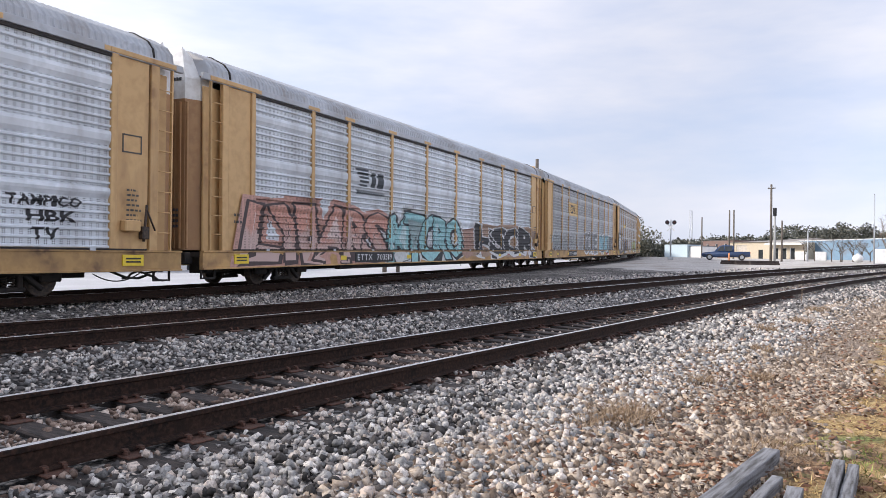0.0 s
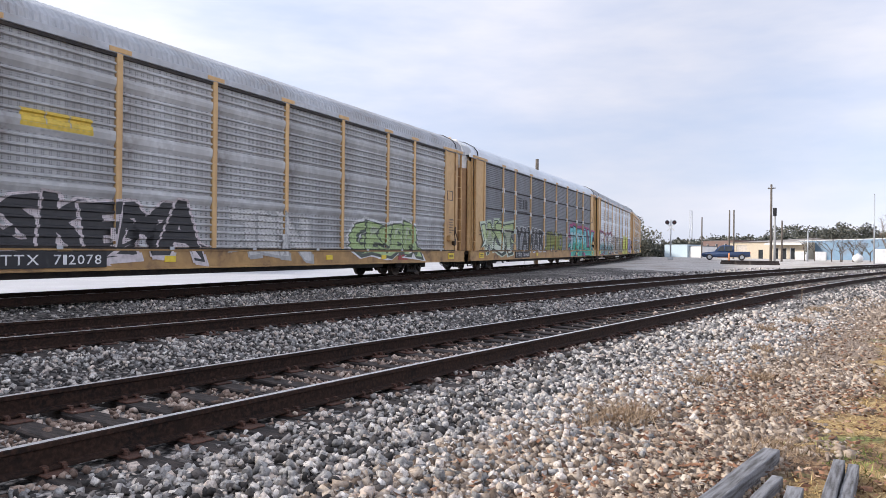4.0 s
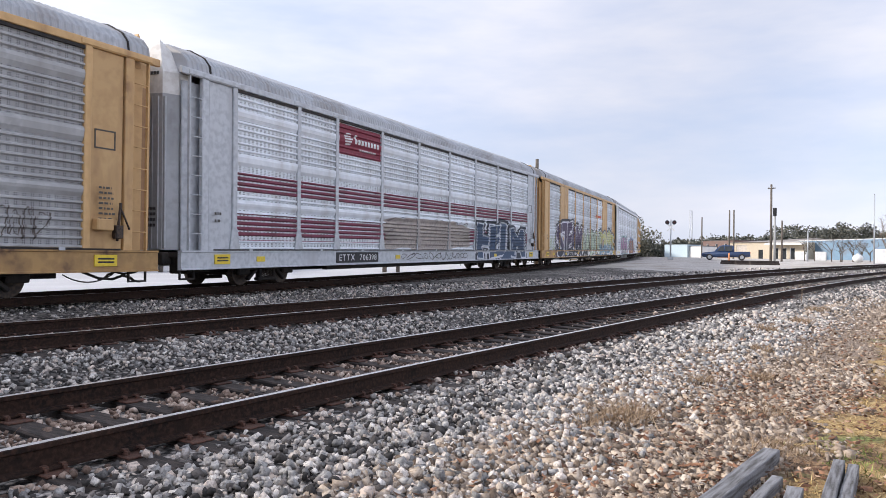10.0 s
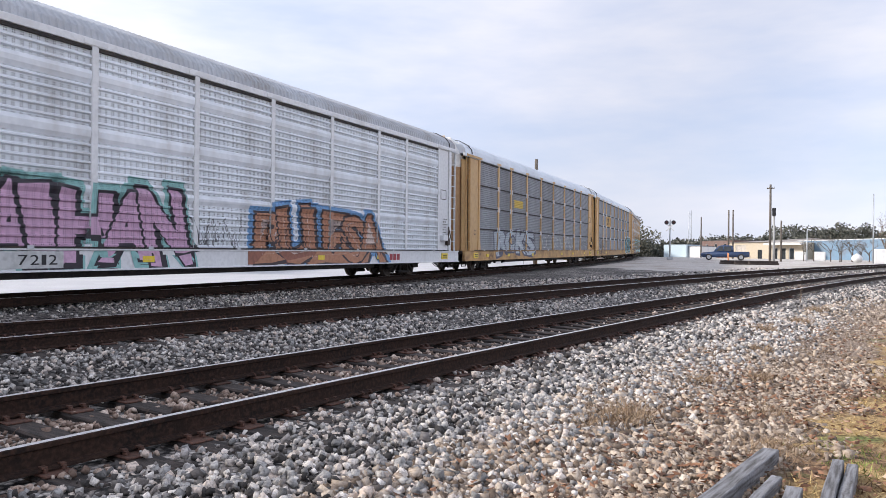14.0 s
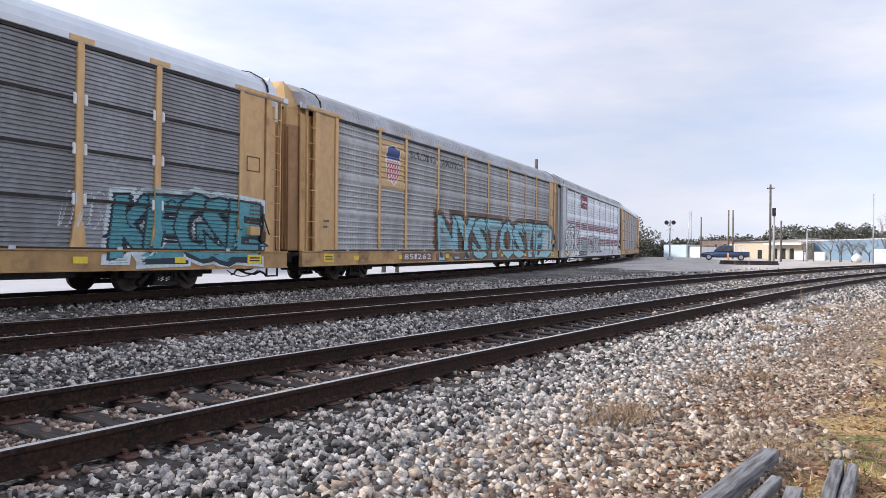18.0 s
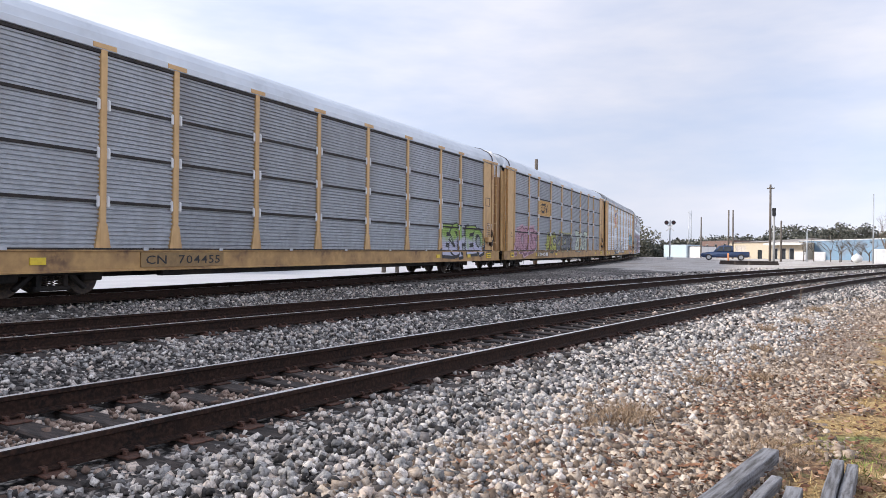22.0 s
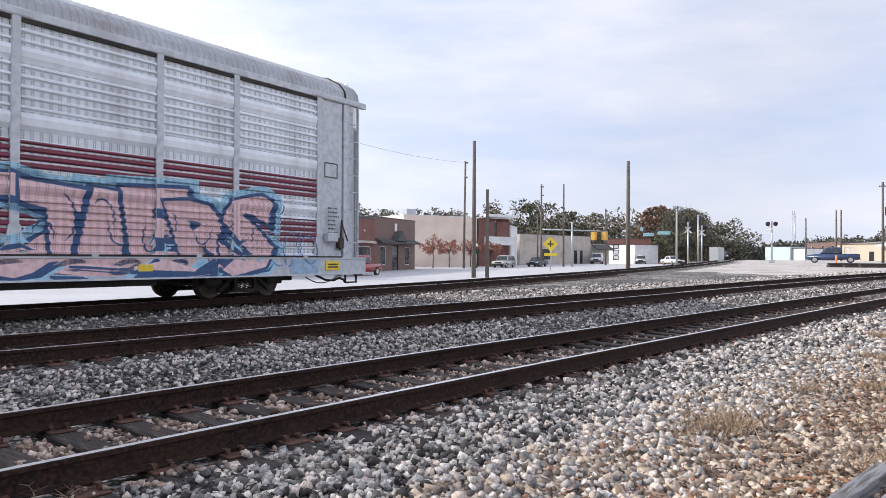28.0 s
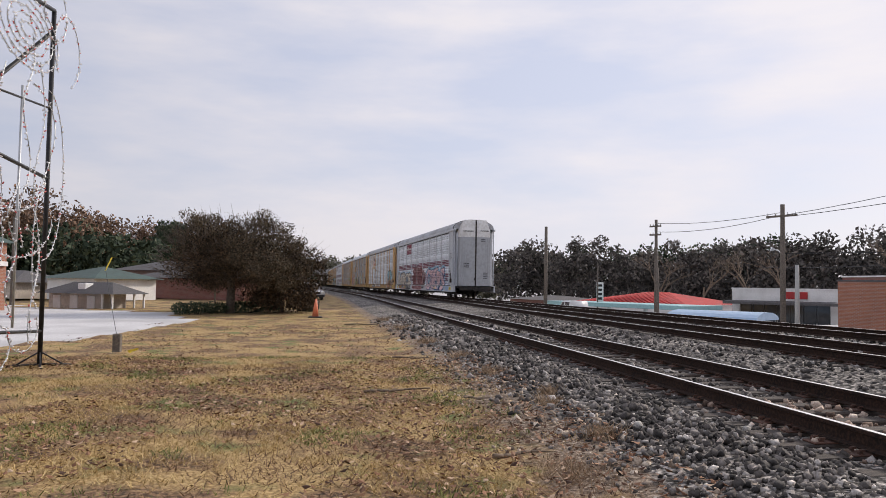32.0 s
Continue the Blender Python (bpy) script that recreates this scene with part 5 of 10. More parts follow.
def spray(car, kind, word, x0, x1, z0, z1, fill, edge, seed, back=None, wild=1.0, label="", shine=True, second=None, field=None, lines=0):
    """A painted piece: field, halo, cast shade, outline, fill and inner light, with wings at both ends."""
    posts = TAN_POSTS if kind.get("tan") else POSTS
    style = style_of(kind)
    holes = style != "dark"
    bm = bmesh.new()
    mats = [paint(edge, holes=holes), paint(fill, second=second, holes=holes)]
    H, rg = z1 - z0, random.Random(seed)
    if field:
        mats.append(paint(field, holes=holes))
        k = 0.1 if field == back else 0.7
        blob(bm, x0 - k, x1 + k, max(0.6, z0 - 0.15), z1 + 0.4 * k, seed, len(mats) - 1, 0.0)
    if back:
        mats.append(paint(back, holes=holes))
        letters(bm, word, x0, x1, z0, z1, 0.15, seed, wild, len(mats) - 1, 0.0006)
    if wild > 0.5:
        letters(bm, word, x0 + 0.06, x1 + 0.08, z0 - 0.06, z1 - 0.05, 0.085, seed, wild, 0, 0.0012)
        for sx, xe in ((-1, x0), (1, x1)):
            zz = z0 + H * rg.uniform(0.15, 0.45)
            tip = (xe + sx * H * rg.uniform(0.3, 0.5), max(0.6, zz - H * rg.uniform(0.0, 0.25)))
            for g, mt, dp in ((0.15, 0, 0.0016), (0.08, 1, 0.0027)):
                tri = [(xe - sx * 0.25, zz - g * H), (tip[0] - sx * (0.12 if mt else 0), tip[1]), (xe - sx * 0.25, zz + g * 1.6 * H)]
                f = bm.faces.new([bm.verts.new((p, dp, q)) for p, q in tri])
                f.material_index = mt
    letters(bm, word, x0, x1, z0, z1, 0.085, seed, wild, 0, 0.0020, 0.0008)
    letters(bm, word, x0, x1, z0, z1, 0.05, seed, wild, 1, 0.0023, 0.0008)
    if shine:
        mats.append(paint(tuple(0.5 * v + 0.42 for v in fill), holes=holes))
        letters(bm, word, x0 + 0.03, x1 - 0.03, z0 + H * 0.06, z1 - H * 0.04, -0.045, seed, wild, len(mats) - 1, 0.0026, 0.0008)
    if lines:
        for k in range(lines):
            cx = x0 + (x1 - x0) * (k + rg.uniform(0.2, 0.8)) / lines
            r, a0, cz = H * rg.uniform(0.12, 0.34), rg.uniform(0, 6.28), (z0 + z1) / 2 + H * rg.uniform(-0.28, 0.28)
            stroke(bm, [(cx + 0.6 * r * math.cos(a0 + 0.38 * q), cz + r * math.sin(a0 + 0.38 * q)) for q in range(8)], 0.035, 0, 0.0100)
    press(bm, style, posts)
    return part("graffiti", bm, mats, car, label or "spray-painted letters along the wagon's foot")


def scrawl(car, kind, x0, x1, z0, z1, colour, seed, n=5, width=0.05, label=""):
    """Loose looping spray lines."""
    posts = TAN_POSTS if kind.get("tan") else POSTS
    style = style_of(kind)
    rng = random.Random(seed)
    bm = bmesh.new()
    for k in range(n):
        cx, p = x0 + (x1 - x0) * (k + 0.5) / n, rng.uniform(0, 6)
        rx, rz = (x1 - x0) / n * rng.uniform(0.35, 0.7), (z1 - z0) * rng.uniform(0.28, 0.48)
        last = None
        m = rng.choice((1.5, 2, 3))
        for i in range(22):
            a = p + i * 0.33
            c = Vector((cx + rx * math.cos(a), 0.0, (z0 + z1) / 2 + rz * math.sin(m * a * 0.7 + p)))
            d = Vector((-math.sin(a), 0, math.cos(a))) * 0.5
            nrm = Vector((d.z, 0, -d.x)).normalized() * width / 2
            pair = [bm.verts.new(c - nrm), bm.verts.new(c + nrm)]
            if last:
                bm.faces.new((last[0], pair[0], pair[1], last[1]))
            last = pair
    press(bm, style, posts)
    return part("graffiti", bm, paint(colour, holes=style != "dark"), car, label or "loose looping spray-paint lines")


def words(car, kind, text, x0, x1, z0, z1, colour, name="lettering", bold=0.01, label=""):
    posts = TAN_POSTS if kind.get("tan") else POSTS
    bm = bmesh.new()
    letters(bm, text, x0, x1, z0, z1, bold, 1, 0.0, 0, 0.004)
    press(bm, style_of(kind), posts)
    return part(name, bm, paint(colour), car, label)


def plate(car, kind, x0, x1, z0, z1, colour, name="emblem_panel", depth=0.0, label=""):
    bm = bmesh.new()
    bm.faces.new([bm.verts.new(p) for p in ((x0, depth, z0), (x1, depth, z0), (x1, depth, z1), (x0, depth, z1))])
    press(bm, style_of(kind), [])
    return part(name, bm, paint(colour), car, label)


def cloud(car, kind, x0, x1, z0, z1, colour, seed, label=""):
    """A sprayed puff with an uneven edge."""
    bm = bmesh.new()
    blob(bm, x0, x1, z0, z1, seed, 0, 0.0, 0.2)
    press(bm, style_of(kind), TAN_POSTS if kind.get("tan") else POSTS)
    return part("graffiti", bm, paint(colour, holes=style_of(kind) != "dark"), car, label)


def bars(car, kind, x0, x1, z0, z1, colour, rows=3, seed=1, name="stencil_print", flat=True, turned=False):
    """Small unreadable stencilled lines as plain bars."""
    rng = random.Random(seed)
    bm = bmesh.new()
    h = (z1 - z0) / rows
    for k in range(rows):
        z = z1 - (k + 0.5) * h
        x = x0
        end = x0 + (x1 - x0) * rng.uniform(0.6, 1)
        while x < end:
            w = min(end - x, rng.uniform(0.03, 0.11))
            bm.faces.new([bm.verts.new((p, -SIDE - 0.094, q)) for p, q in ((x, z - 0.2 * h), (x + w, z - 0.2 * h), (x + w, z + 0.2 * h), (x, z + 0.2 * h))])
            x += w + 0.03
    return part(name, bm, paint(colour), car)


def number_board(car, text, x=-5.8, colour=BLACK, ink=WHITE):
    b = bmesh.new()
    box(b, x - 1.32, x + 1.32, -SIDE - 0.105, -SIDE - 0.07, 0.57, 0.90, 0.006)
    pl = part("number_board", b, paint(colour), car, "black board with white reporting marks")
    bm = bmesh.new()
    letters(bm, text, x - 1.2, x + 1.2, 0.64, 0.83, 0.004, 1, 0.0)
    for v in bm.verts:
        v.co.y = -SIDE - 0.110
    part("lettering", bm, paint(ink), pl)


def small_marks(car, kind, seed):
    """Yellow tags, stencils and the clearance notice that most wagons carry."""
    rng = random.Random(seed)
    for x in (-10.9, -7.6, -3.2, 3.6, 7.0, 10.2):
        if rng.random() < 0.6:
            x += rng.uniform(-0.3, 0.3)
            b = bmesh.new()
            box(b, x - 0.17, x + 0.17, -SIDE - 0.098, -SIDE - 0.075, 0.66, 0.80, 0.004)
            part("reflector_tag", b, M_SIGN_YELLOW, car, "yellow reflective tag")
    for x in (-12.55, 12.55):
        b = bmesh.new()
        box(b, x - 0.28, x + 0.28, -SIDE - 0.105, -SIDE - 0.075, 0.62, 0.86, 0.004)
        tag = part("excess_height_sign", b, M_SIGN_YELLOW, car, "yellow notice with black print")
        b = bmesh.new()
        for z in (0.69, 0.76):
            box(b, x - 0.2, x + 0.2, -SIDE - 0.1085, -SIDE - 0.105, z, z + 0.035)
        part("notice_print", b, paint(BLACK), tag)
    ink = (0.07, 0.065, 0.06) if style_of(kind) != "dark" else (0.10, 0.07, 0.04)
    bars(car, kind, 12.35, 12.8, 1.55, 2.3, ink, 7, seed)
    bars(car, kind, -12.85, -12.5, 1.6, 1.95, ink, 2, seed + 1)
    bm = bmesh.new()
    for x0, x1, z0, z1 in ((12.28, 12.80, 3.42, 3.45), (12.28, 12.80, 3.05, 3.08), (12.28, 12.31, 3.05, 3.45), (12.77, 12.80, 3.05, 3.45)):
        box(bm, x0, x1, -SIDE - 0.030, -SIDE - 0.0215, z0, z1)
    part("stencil_box", bm, paint(ink), car)
    if style_of(kind) != "dark":
        for j in range(3):
            b = bmesh.new()
            box(b, 8.0 + 0.26 * j, 8.2 + 0.26 * j, -SIDE - 0.090, -SIDE - 0.082, 0.62, 0.84)
            part("owner_mark", b, paint((0.36, 0.05, 0.06)), car, "dark red owner mark")
    # pipes and boxes under the floor
    b = bmesh.new()
    box(b, 8.2, 8.7, -1.52, -1.40, 0.62, 0.84, 0.01)
    part("vent_box", b, M_BLACK, car)


def emblem_slash(car, kind, x, z, colour):
    """A dark emblem: stacked slanting bars beside two blocky strokes, and a line of small print."""
    bm = bmesh.new()
    for k in range(5):
        a, b = x - 0.95 + 0.06 * k, x - 0.15
        zz = z + 0.30 - 0.13 * k
        bm.faces.new([bm.verts.new(p) for p in ((a, 0.004, zz), (b - 0.02 * k, 0.004, zz), (b - 0.02 * k, 0.004, zz + 0.075), (a - 0.05, 0.004, zz + 0.075))])
    for a, w in ((x - 0.02, 0.30), (x + 0.42, 0.42)):
        bm.faces.new([bm.verts.new(p) for p in ((a, 0.004, z - 0.22), (a + w, 0.004, z - 0.22), (a + w, 0.004, z + 0.30), (a, 0.004, z + 0.30))])
    for k in range(13):
        a = x - 0.95 + 0.145 * k
        bm.faces.new([bm.verts.new(p) for p in ((a, 0.004, z - 0.48), (a + 0.10, 0.004, z - 0.48), (a + 0.10, 0.004, z - 0.34), (a, 0.004, z - 0.34))])
    press(bm, style_of(kind), POSTS)
    part("emblem", bm, paint(colour), car, "faded dark railroad emblem")


def emblem_loop(car, kind, x, z, plate_c, ink):
    """A yellow panel with one thick winding line."""
    plate(car, kind, x - 1.36, x + 1.36, z - 0.45, z + 0.45, plate_c, label="yellow emblem panel")
    bm = bmesh.new()
    r = [(-0.1, 0.22), (-0.62, 0.22), (-0.66, -0.22), (-0.1, -0.22), (0.0, 0.22), (0.18, 0.22), (0.52, -0.22), (0.62, 0.22)]
    for a, b in zip(r, r[1:]):
        d = Vector((b[0] - a[0], 0, b[1] - a[1]))
        nrm = Vector((d.z, 0, -d.x)).normalized() * 0.06
        d = d.normalized() * 0.05
        A, B = Vector((x + a[0], 0.006, z + a[1])) - d, Vector((x + b[0], 0.006, z + b[1])) + d
        bm.faces.new([bm.verts.new(p) for p in (A - nrm, B - nrm, B + nrm, A + nrm)])
    press(bm, style_of(kind), POSTS)
    part("emblem", bm, paint(ink), car, "dark winding line emblem")


def emblem_maroon(car, kind):
    plate(car, kind, -7.15, -4.45, 4.02, 4.98, (0.24, 0.022, 0.05), label="maroon emblem panel")
    bm = bmesh.new()
    for k in range(5):
        z = 4.32 + k * 0.085
        a = -6.86 + abs(k - 2) * 0.05
        bm.faces.new([bm.verts.new(p) for p in ((a, 0.006, z), (a + 0.50 - abs(k - 2) * 0.1, 0.006, z + 0.03), (a + 0.50 - abs(k - 2) * 0.1, 0.006, z + 0.08), (a, 0.006, z + 0.055))])
    for k, h in enumerate((0.30, 0.17, 0.17, 0.17, 0.17, 0.17, 0.17, 0.17)):
        a = -6.22 + k * 0.205
        bm.faces.new([bm.verts.new(p) for p in ((a, 0.006, 4.42), (a + 0.14, 0.006, 4.42), (a + 0.14, 0.006, 4.42 + h), (a, 0.006, 4.42 + h))])
    for k in range(9):
        a = -5.9 + k * 0.12
        bm.faces.new([bm.verts.new(p) for p in ((a, 0.006, 4.22), (a + 0.08, 0.006, 4.22), (a + 0.08, 0.006, 4.29), (a, 0.006, 4.29))])
    press(bm, style_of(kind), POSTS)
    part("emblem", bm, paint(WHITE), car, "white emblem and lettering bars")


def emblem_shield(car, kind, x, z):
    b = bmesh.new()
    plate(car, kind, x - 0.90, x + 0.90, z - 0.85, z + 0.85, (0.66, 0.46, 0.23), label="ochre emblem panel")
    out = [(-0.50, 0.62), (0.0, 0.74), (0.50, 0.62), (0.56, 0.14), (0.42, -0.48), (0.0, -0.74), (-0.42, -0.48), (-0.56, 0.14)]
    b.faces.new([b.verts.new((x + p, 0.005, z + q)) for p, q in out])
    press(b, style_of(kind), POSTS)
    part("emblem", b, paint(WHITE), car, "white shield emblem with a blue head and red stripes")
    b = bmesh.new()
    b.faces.new([b.verts.new((x + p, 0.008, z + q)) for p, q in ((-0.46, 0.58), (0.0, 0.69), (0.46, 0.58), (0.50, 0.22), (-0.50, 0.22))])
    press(b, style_of(kind), POSTS)
    part("emblem_head", b, paint((0.05, 0.09, 0.26)), car)
    for k in range(5):
        a = x - 0.42 + k * 0.19
        low = z - 0.64 + 0.10 * abs(k - 2)
        b = bmesh.new()
        b.faces.new([b.verts.new((p, 0.008, q)) for p, q in ((a, low), (a + 0.10, low), (a + 0.10, z + 0.16), (a, z + 0.16))])
        press(b, style_of(kind), POSTS)
        part("emblem_stripe", b, paint((0.55, 0.06, 0.07)), car)


TAN_POSTS = [-12.1, -9.05, -6.85, -4.35, -1.45, 1.45, 4.35, 6.85, 9.05, 12.1]


def dress():
    K = [KINDS[k] for k in ORDER]
    C = CARS
    for i, (c, k) in enumerate(zip(C, K)):
        small_marks(c, k, 40 + i)

    def S(n, word, x0, x1, z0, z1, fill, edge, back=None, wild=1.0, label="", shine=True, second=None, field=None, lines=0):
        spray(C[n - 1], K[n - 1], word, x0, x1, z0, z1, fill, edge, 7 * n + len(word), back, wild, label, shine, second, field, lines)

    def L(n, x0, x1, z0, z1, colour, m=5, width=0.05):
        scrawl(C[n - 1], K[n - 1], x0, x1, z0, z1, colour, 31 * n + m, m, width)

    # last wagon
    emblem_maroon(C[0], K[0]); number_board(C[0], "ETTX 706219", -6.0)
    S(1, "NERCS", -11.9, -4.9, 1.0, 2.05, (0.74, 0.66, 0.56), (0.05, 0.045, 0.05), (0.42, 0.62, 0.76), 0.8, lines=5)
    plate(C[0], K[0], -11.6, -5.2, 0.56, 0.93, (0.32, 0.14, 0.07), "graffiti", 0.0, "rust brown sprayed field on the sill")
    S(1, "MUQP", -3.0, 1.4, 0.75, 2.3, (0.20, 0.055, 0.06), (0.55, 0.30, 0.29), shine=False, field=(0.17, 0.045, 0.05), lines=9, label="dark red sprayed cloud with pink swirling lines")
    cloud(C[0], K[0], 1.3, 2.4, 1.60, 2.35, (0.78, 0.66, 0.69), 4, "pale pink sprayed puff")
    cloud(C[0], K[0], 1.2, 2.3, 0.62, 1.45, (0.045, 0.075, 0.075), 6, "dark green sprayed puff")
    L(1, -3.2, 2.4, 0.7, 2.3, (0.72, 0.52, 0.50), 8, 0.035)
    S(1, "CTIERS", 3.3, 10.2, 0.70, 2.12, (0.80, 0.56, 0.57), (0.035, 0.09, 0.22), (0.36, 0.62, 0.78), label="pink letters outlined in blue on a pale blue halo", shine=False, lines=12)
    plate(C[0], K[0], 3.2, 9.9, 0.56, 0.93, (0.74, 0.50, 0.50), "graffiti", 0.0, "pink sprayed field on the sill")
    plate(C[0], K[0], 11.0, 12.0, 0.56, 0.93, (0.35, 0.50, 0.66), "graffiti", 0.0, "pale blue sprayed field on the sill")
    for q in range(5):
        L(1, 3.8 + 1.15 * q, 4.5 + 1.15 * q, 0.58, 0.92, (0.06, 0.16, 0.32), 1, 0.10)
    L(1, 9.6, 10.8, 1.9, 2.4, (0.10, 0.24, 0.40), 3, 0.035)
    L(1, 10.2, 12.0, 0.7, 1.6, (0.15, 0.30, 0.55), 3, 0.04)
    # 2
    emblem_shield(C[1], K[1], -5.8, 3.9); number_board(C[1], "ETTX 850118", -5.8)
    S(2, "MOZERS", -7.0, 1.2, 0.8, 1.7, WHITE, (0.20, 0.20, 0.22), shine=False); L(2, -11.5, -8, 1.0, 1.9, (0.7, 0.7, 0.7), 3)
    S(2, "SEM", 8.0, 11.6, 0.75, 2.25, (0.30, 0.58, 0.68), BLACK, (0.62, 0.66, 0.66), second=(0.48, 0.20, 0.08), lines=5)
    # 3
    emblem_loop(C[2], K[2], -5.8, 3.45, (0.66, 0.42, 0.15), (0.05, 0.035, 0.03)); number_board(C[2], "704511", -6.4, (0.25, 0.16, 0.07))
    S(3, "ACRES", -11.9, -7.8, 0.95, 2.0, (0.56, 0.33, 0.40), (0.22, 0.10, 0.14), (0.60, 0.40, 0.47), shine=False, lines=4); S(3, "ASC", -5.3, -3.0, 1.0, 1.9, (0.46, 0.46, 0.10), (0.05, 0.05, 0.035), shine=False)
    S(3, "CUCKS", -2.6, 1.6, 1.05, 1.9, (0.20, 0.21, 0.23), (0.03, 0.03, 0.03), (0.44, 0.44, 0.20), 0.8, shine=False); S(3, "ZOUT", 2.9, 6.9, 1.0, 2.15, (0.56, 0.62, 0.52), (0.04, 0.04, 0.045), wild=0.5, shine=False, lines=7); L(3, 6.9, 7.5, 1.2, 1.7, (0.04, 0.04, 0.045), 2, 0.03); L(3, 10.6, 11.6, 1.1, 1.8, (0.05, 0.05, 0.055), 2, 0.035)
    # 4
    number_board(C[3], "CN 704455", -7.0, (0.30, 0.19, 0.08), BLACK)
    S(4, "ESHEO", 7.6, 11.9, 0.85, 1.9, (0.34, 0.50, 0.12), (0.015, 0.015, 0.018), second=(0.52, 0.52, 0.66), wild=0.7, shine=False, label="lime green and lilac letters outlined in black")
    L(4, 12.3, 13.0, 1.2, 2.3, (0.8, 0.8, 0.8), 1, 0.03)
    # 5
    emblem_maroon(C[4], K[4]); number_board(C[4], "ETTX 706400", -6.2)
    S(5, "SMEK", -12.3, -8.0, 0.72, 2.3, (0.82, 0.82, 0.84), (0.04, 0.04, 0.05), (0.80, 0.80, 0.82), 0.6, shine=False, lines=9, field=(0.80, 0.80, 0.82), label="white bubble letters with thin black outlines")
    S(5, "CWK", -3.6, 1.4, 0.95, 1.95, (0.56, 0.58, 0.60), (0.035, 0.035, 0.04), wild=0.8, shine=False)
    cloud(C[4], K[4], -6.6, -4.0, 0.62, 1.75, (0.34, 0.40, 0.42), 12, "grey-green sprayed smear"); L(5, -6.0, -4.0, 0.8, 1.4, (0.46, 0.24, 0.28), 4, 0.07); L(5, 2.2, 4.0, 1.2, 1.8, (0.72, 0.66, 0.70), 6, 0.04)
    # 6
    emblem_shield(C[5], K[5], -8.27, 4.0)
    words(C[5], K[5], "BUILDING", -6.95, -4.65, 4.42, 4.72, (0.05, 0.05, 0.06)); words(C[5], K[5], "AMERICA", -4.05, -1.75, 4.42, 4.72, (0.05, 0.05, 0.06))
    S(6, "NYSTOSTED", -4.3, 12.6, 0.72, 2.3, (0.30, 0.60, 0.67), (0.02, 0.035, 0.05), (0.20, 0.105, 0.06), 0.25, "large pale blue block letters outlined in black", field=(0.20, 0.105, 0.06)); number_board(C[5], "851262", -6.3, (0.20, 0.12, 0.07))
    L(6, 12.5, 13.0, 1.0, 2.2, (0.02, 0.03, 0.04), 2, 0.12)
    # 7
    emblem_loop(C[6], K[6], -5.8, 3.45, (0.66, 0.42, 0.15), (0.05, 0.035, 0.03))
    S(7, "KEGSE", 8.2, 12.6, 0.85, 2.05, (0.09, 0.31, 0.36), (0.015, 0.03, 0.045), (0.60, 0.70, 0.73), 0.6, shine=False, lines=5, label="teal letters with a pale sprayed halo"); L(7, 6.8, 8.0, 1.2, 2.3, (0.62, 0.66, 0.68), 3, 0.03)
    for q in range(3):
        L(7, -11.8 + 1.2 * q, -10.4 + 1.2 * q, 0.95, 1.95, (0.025, 0.025, 0.03), 3, 0.035)
    L(7, -12.2, -8.2, 0.62, 0.92, (0.03, 0.03, 0.035), 8, 0.04); L(7, -7.6, -5.6, 1.0, 1.9, (0.035, 0.035, 0.04), 6, 0.035)
    # 8
    plate(C[7], K[7], -6.6, -5.0, 3.2, 3.6, (0.72, 0.52, 0.08), label="yellow emblem panel"); S(8, "ROKS", -9.5, -3.0, 0.9, 1.9, (0.5, 0.55, 0.6), (0.1, 0.1, 0.15)); L(8, -1, 7, 1.0, 1.9, (0.72, 0.72, 0.70), 8); L(8, 9.2, 11.6, 1.05, 1.75, (0.50, 0.51, 0.52), 6, 0.035); L(8, 9.3, 11.5, 1.1, 1.7, (0.05, 0.05, 0.05), 5, 0.03)
    # 9
    number_board(C[8], "NKCR 7212", -6.4, (0.55, 0.56, 0.56), BLACK); L(9, -11.4, -9.9, 0.95, 2.0, (0.05, 0.055, 0.07), 5, 0.04)
    S(9, "NEAIHAN", -8.6, -1.9, 0.72, 2.1, (0.60, 0.38, 0.54), (0.025, 0.02, 0.03), (0.26, 0.50, 0.49), 0.7, shine=False, label="pink narrow letters on a teal halo"); L(9, -1.7, 0.2, 0.95, 1.8, (0.06, 0.06, 0.07), 6, 0.03)
    S(9, "BULESA", 0.9, 7.4, 0.68, 1.95, (0.46, 0.22, 0.13), (0.05, 0.035, 0.04), (0.16, 0.34, 0.60), 0.8, lines=7, label="rust brown letters on a bright blue halo"); plate(C[8], K[8], 0.4, 6.6, 0.56, 0.93, (0.30, 0.12, 0.08), "graffiti", 0.0, "rust brown sprayed field on the sill")
    # 10
    plate(C[9], K[9], 3.8, 6.4, 3.55, 3.75, (0.60, 0.10, 0.05), "emblem_stripe", 0.0, "red emblem stripe"); number_board(C[9], "CTTX 691104", -5.2)
    S(10, "STEAM", -9.7, -2.1, 0.72, 2.5, (0.085, 0.05, 0.115), (0.72, 0.72, 0.76), (0.02, 0.018, 0.026), 0.8, "dark purple letters with a white edge", False, (0.015, 0.02, 0.045), lines=4)
    L(10, -12.0, -9.6, 0.8, 2.0, (0.44, 0.52, 0.24), 4, 0.10); S(10, "RASKM", -1.8, 5.4, 0.72, 2.25, (0.52, 0.60, 0.46), (0.025, 0.025, 0.03), (0.78, 0.80, 0.80), 1.0, "", False, lines=6)
    S(10, "SOMERS", 5.4, 12.6, 0.7, 2.3, (0.62, 0.60, 0.20), (0.62, 0.66, 0.68), (0.03, 0.05, 0.09), 0.9, "yellow and grey letters over blue and black", second=(0.16, 0.30, 0.42), lines=4)
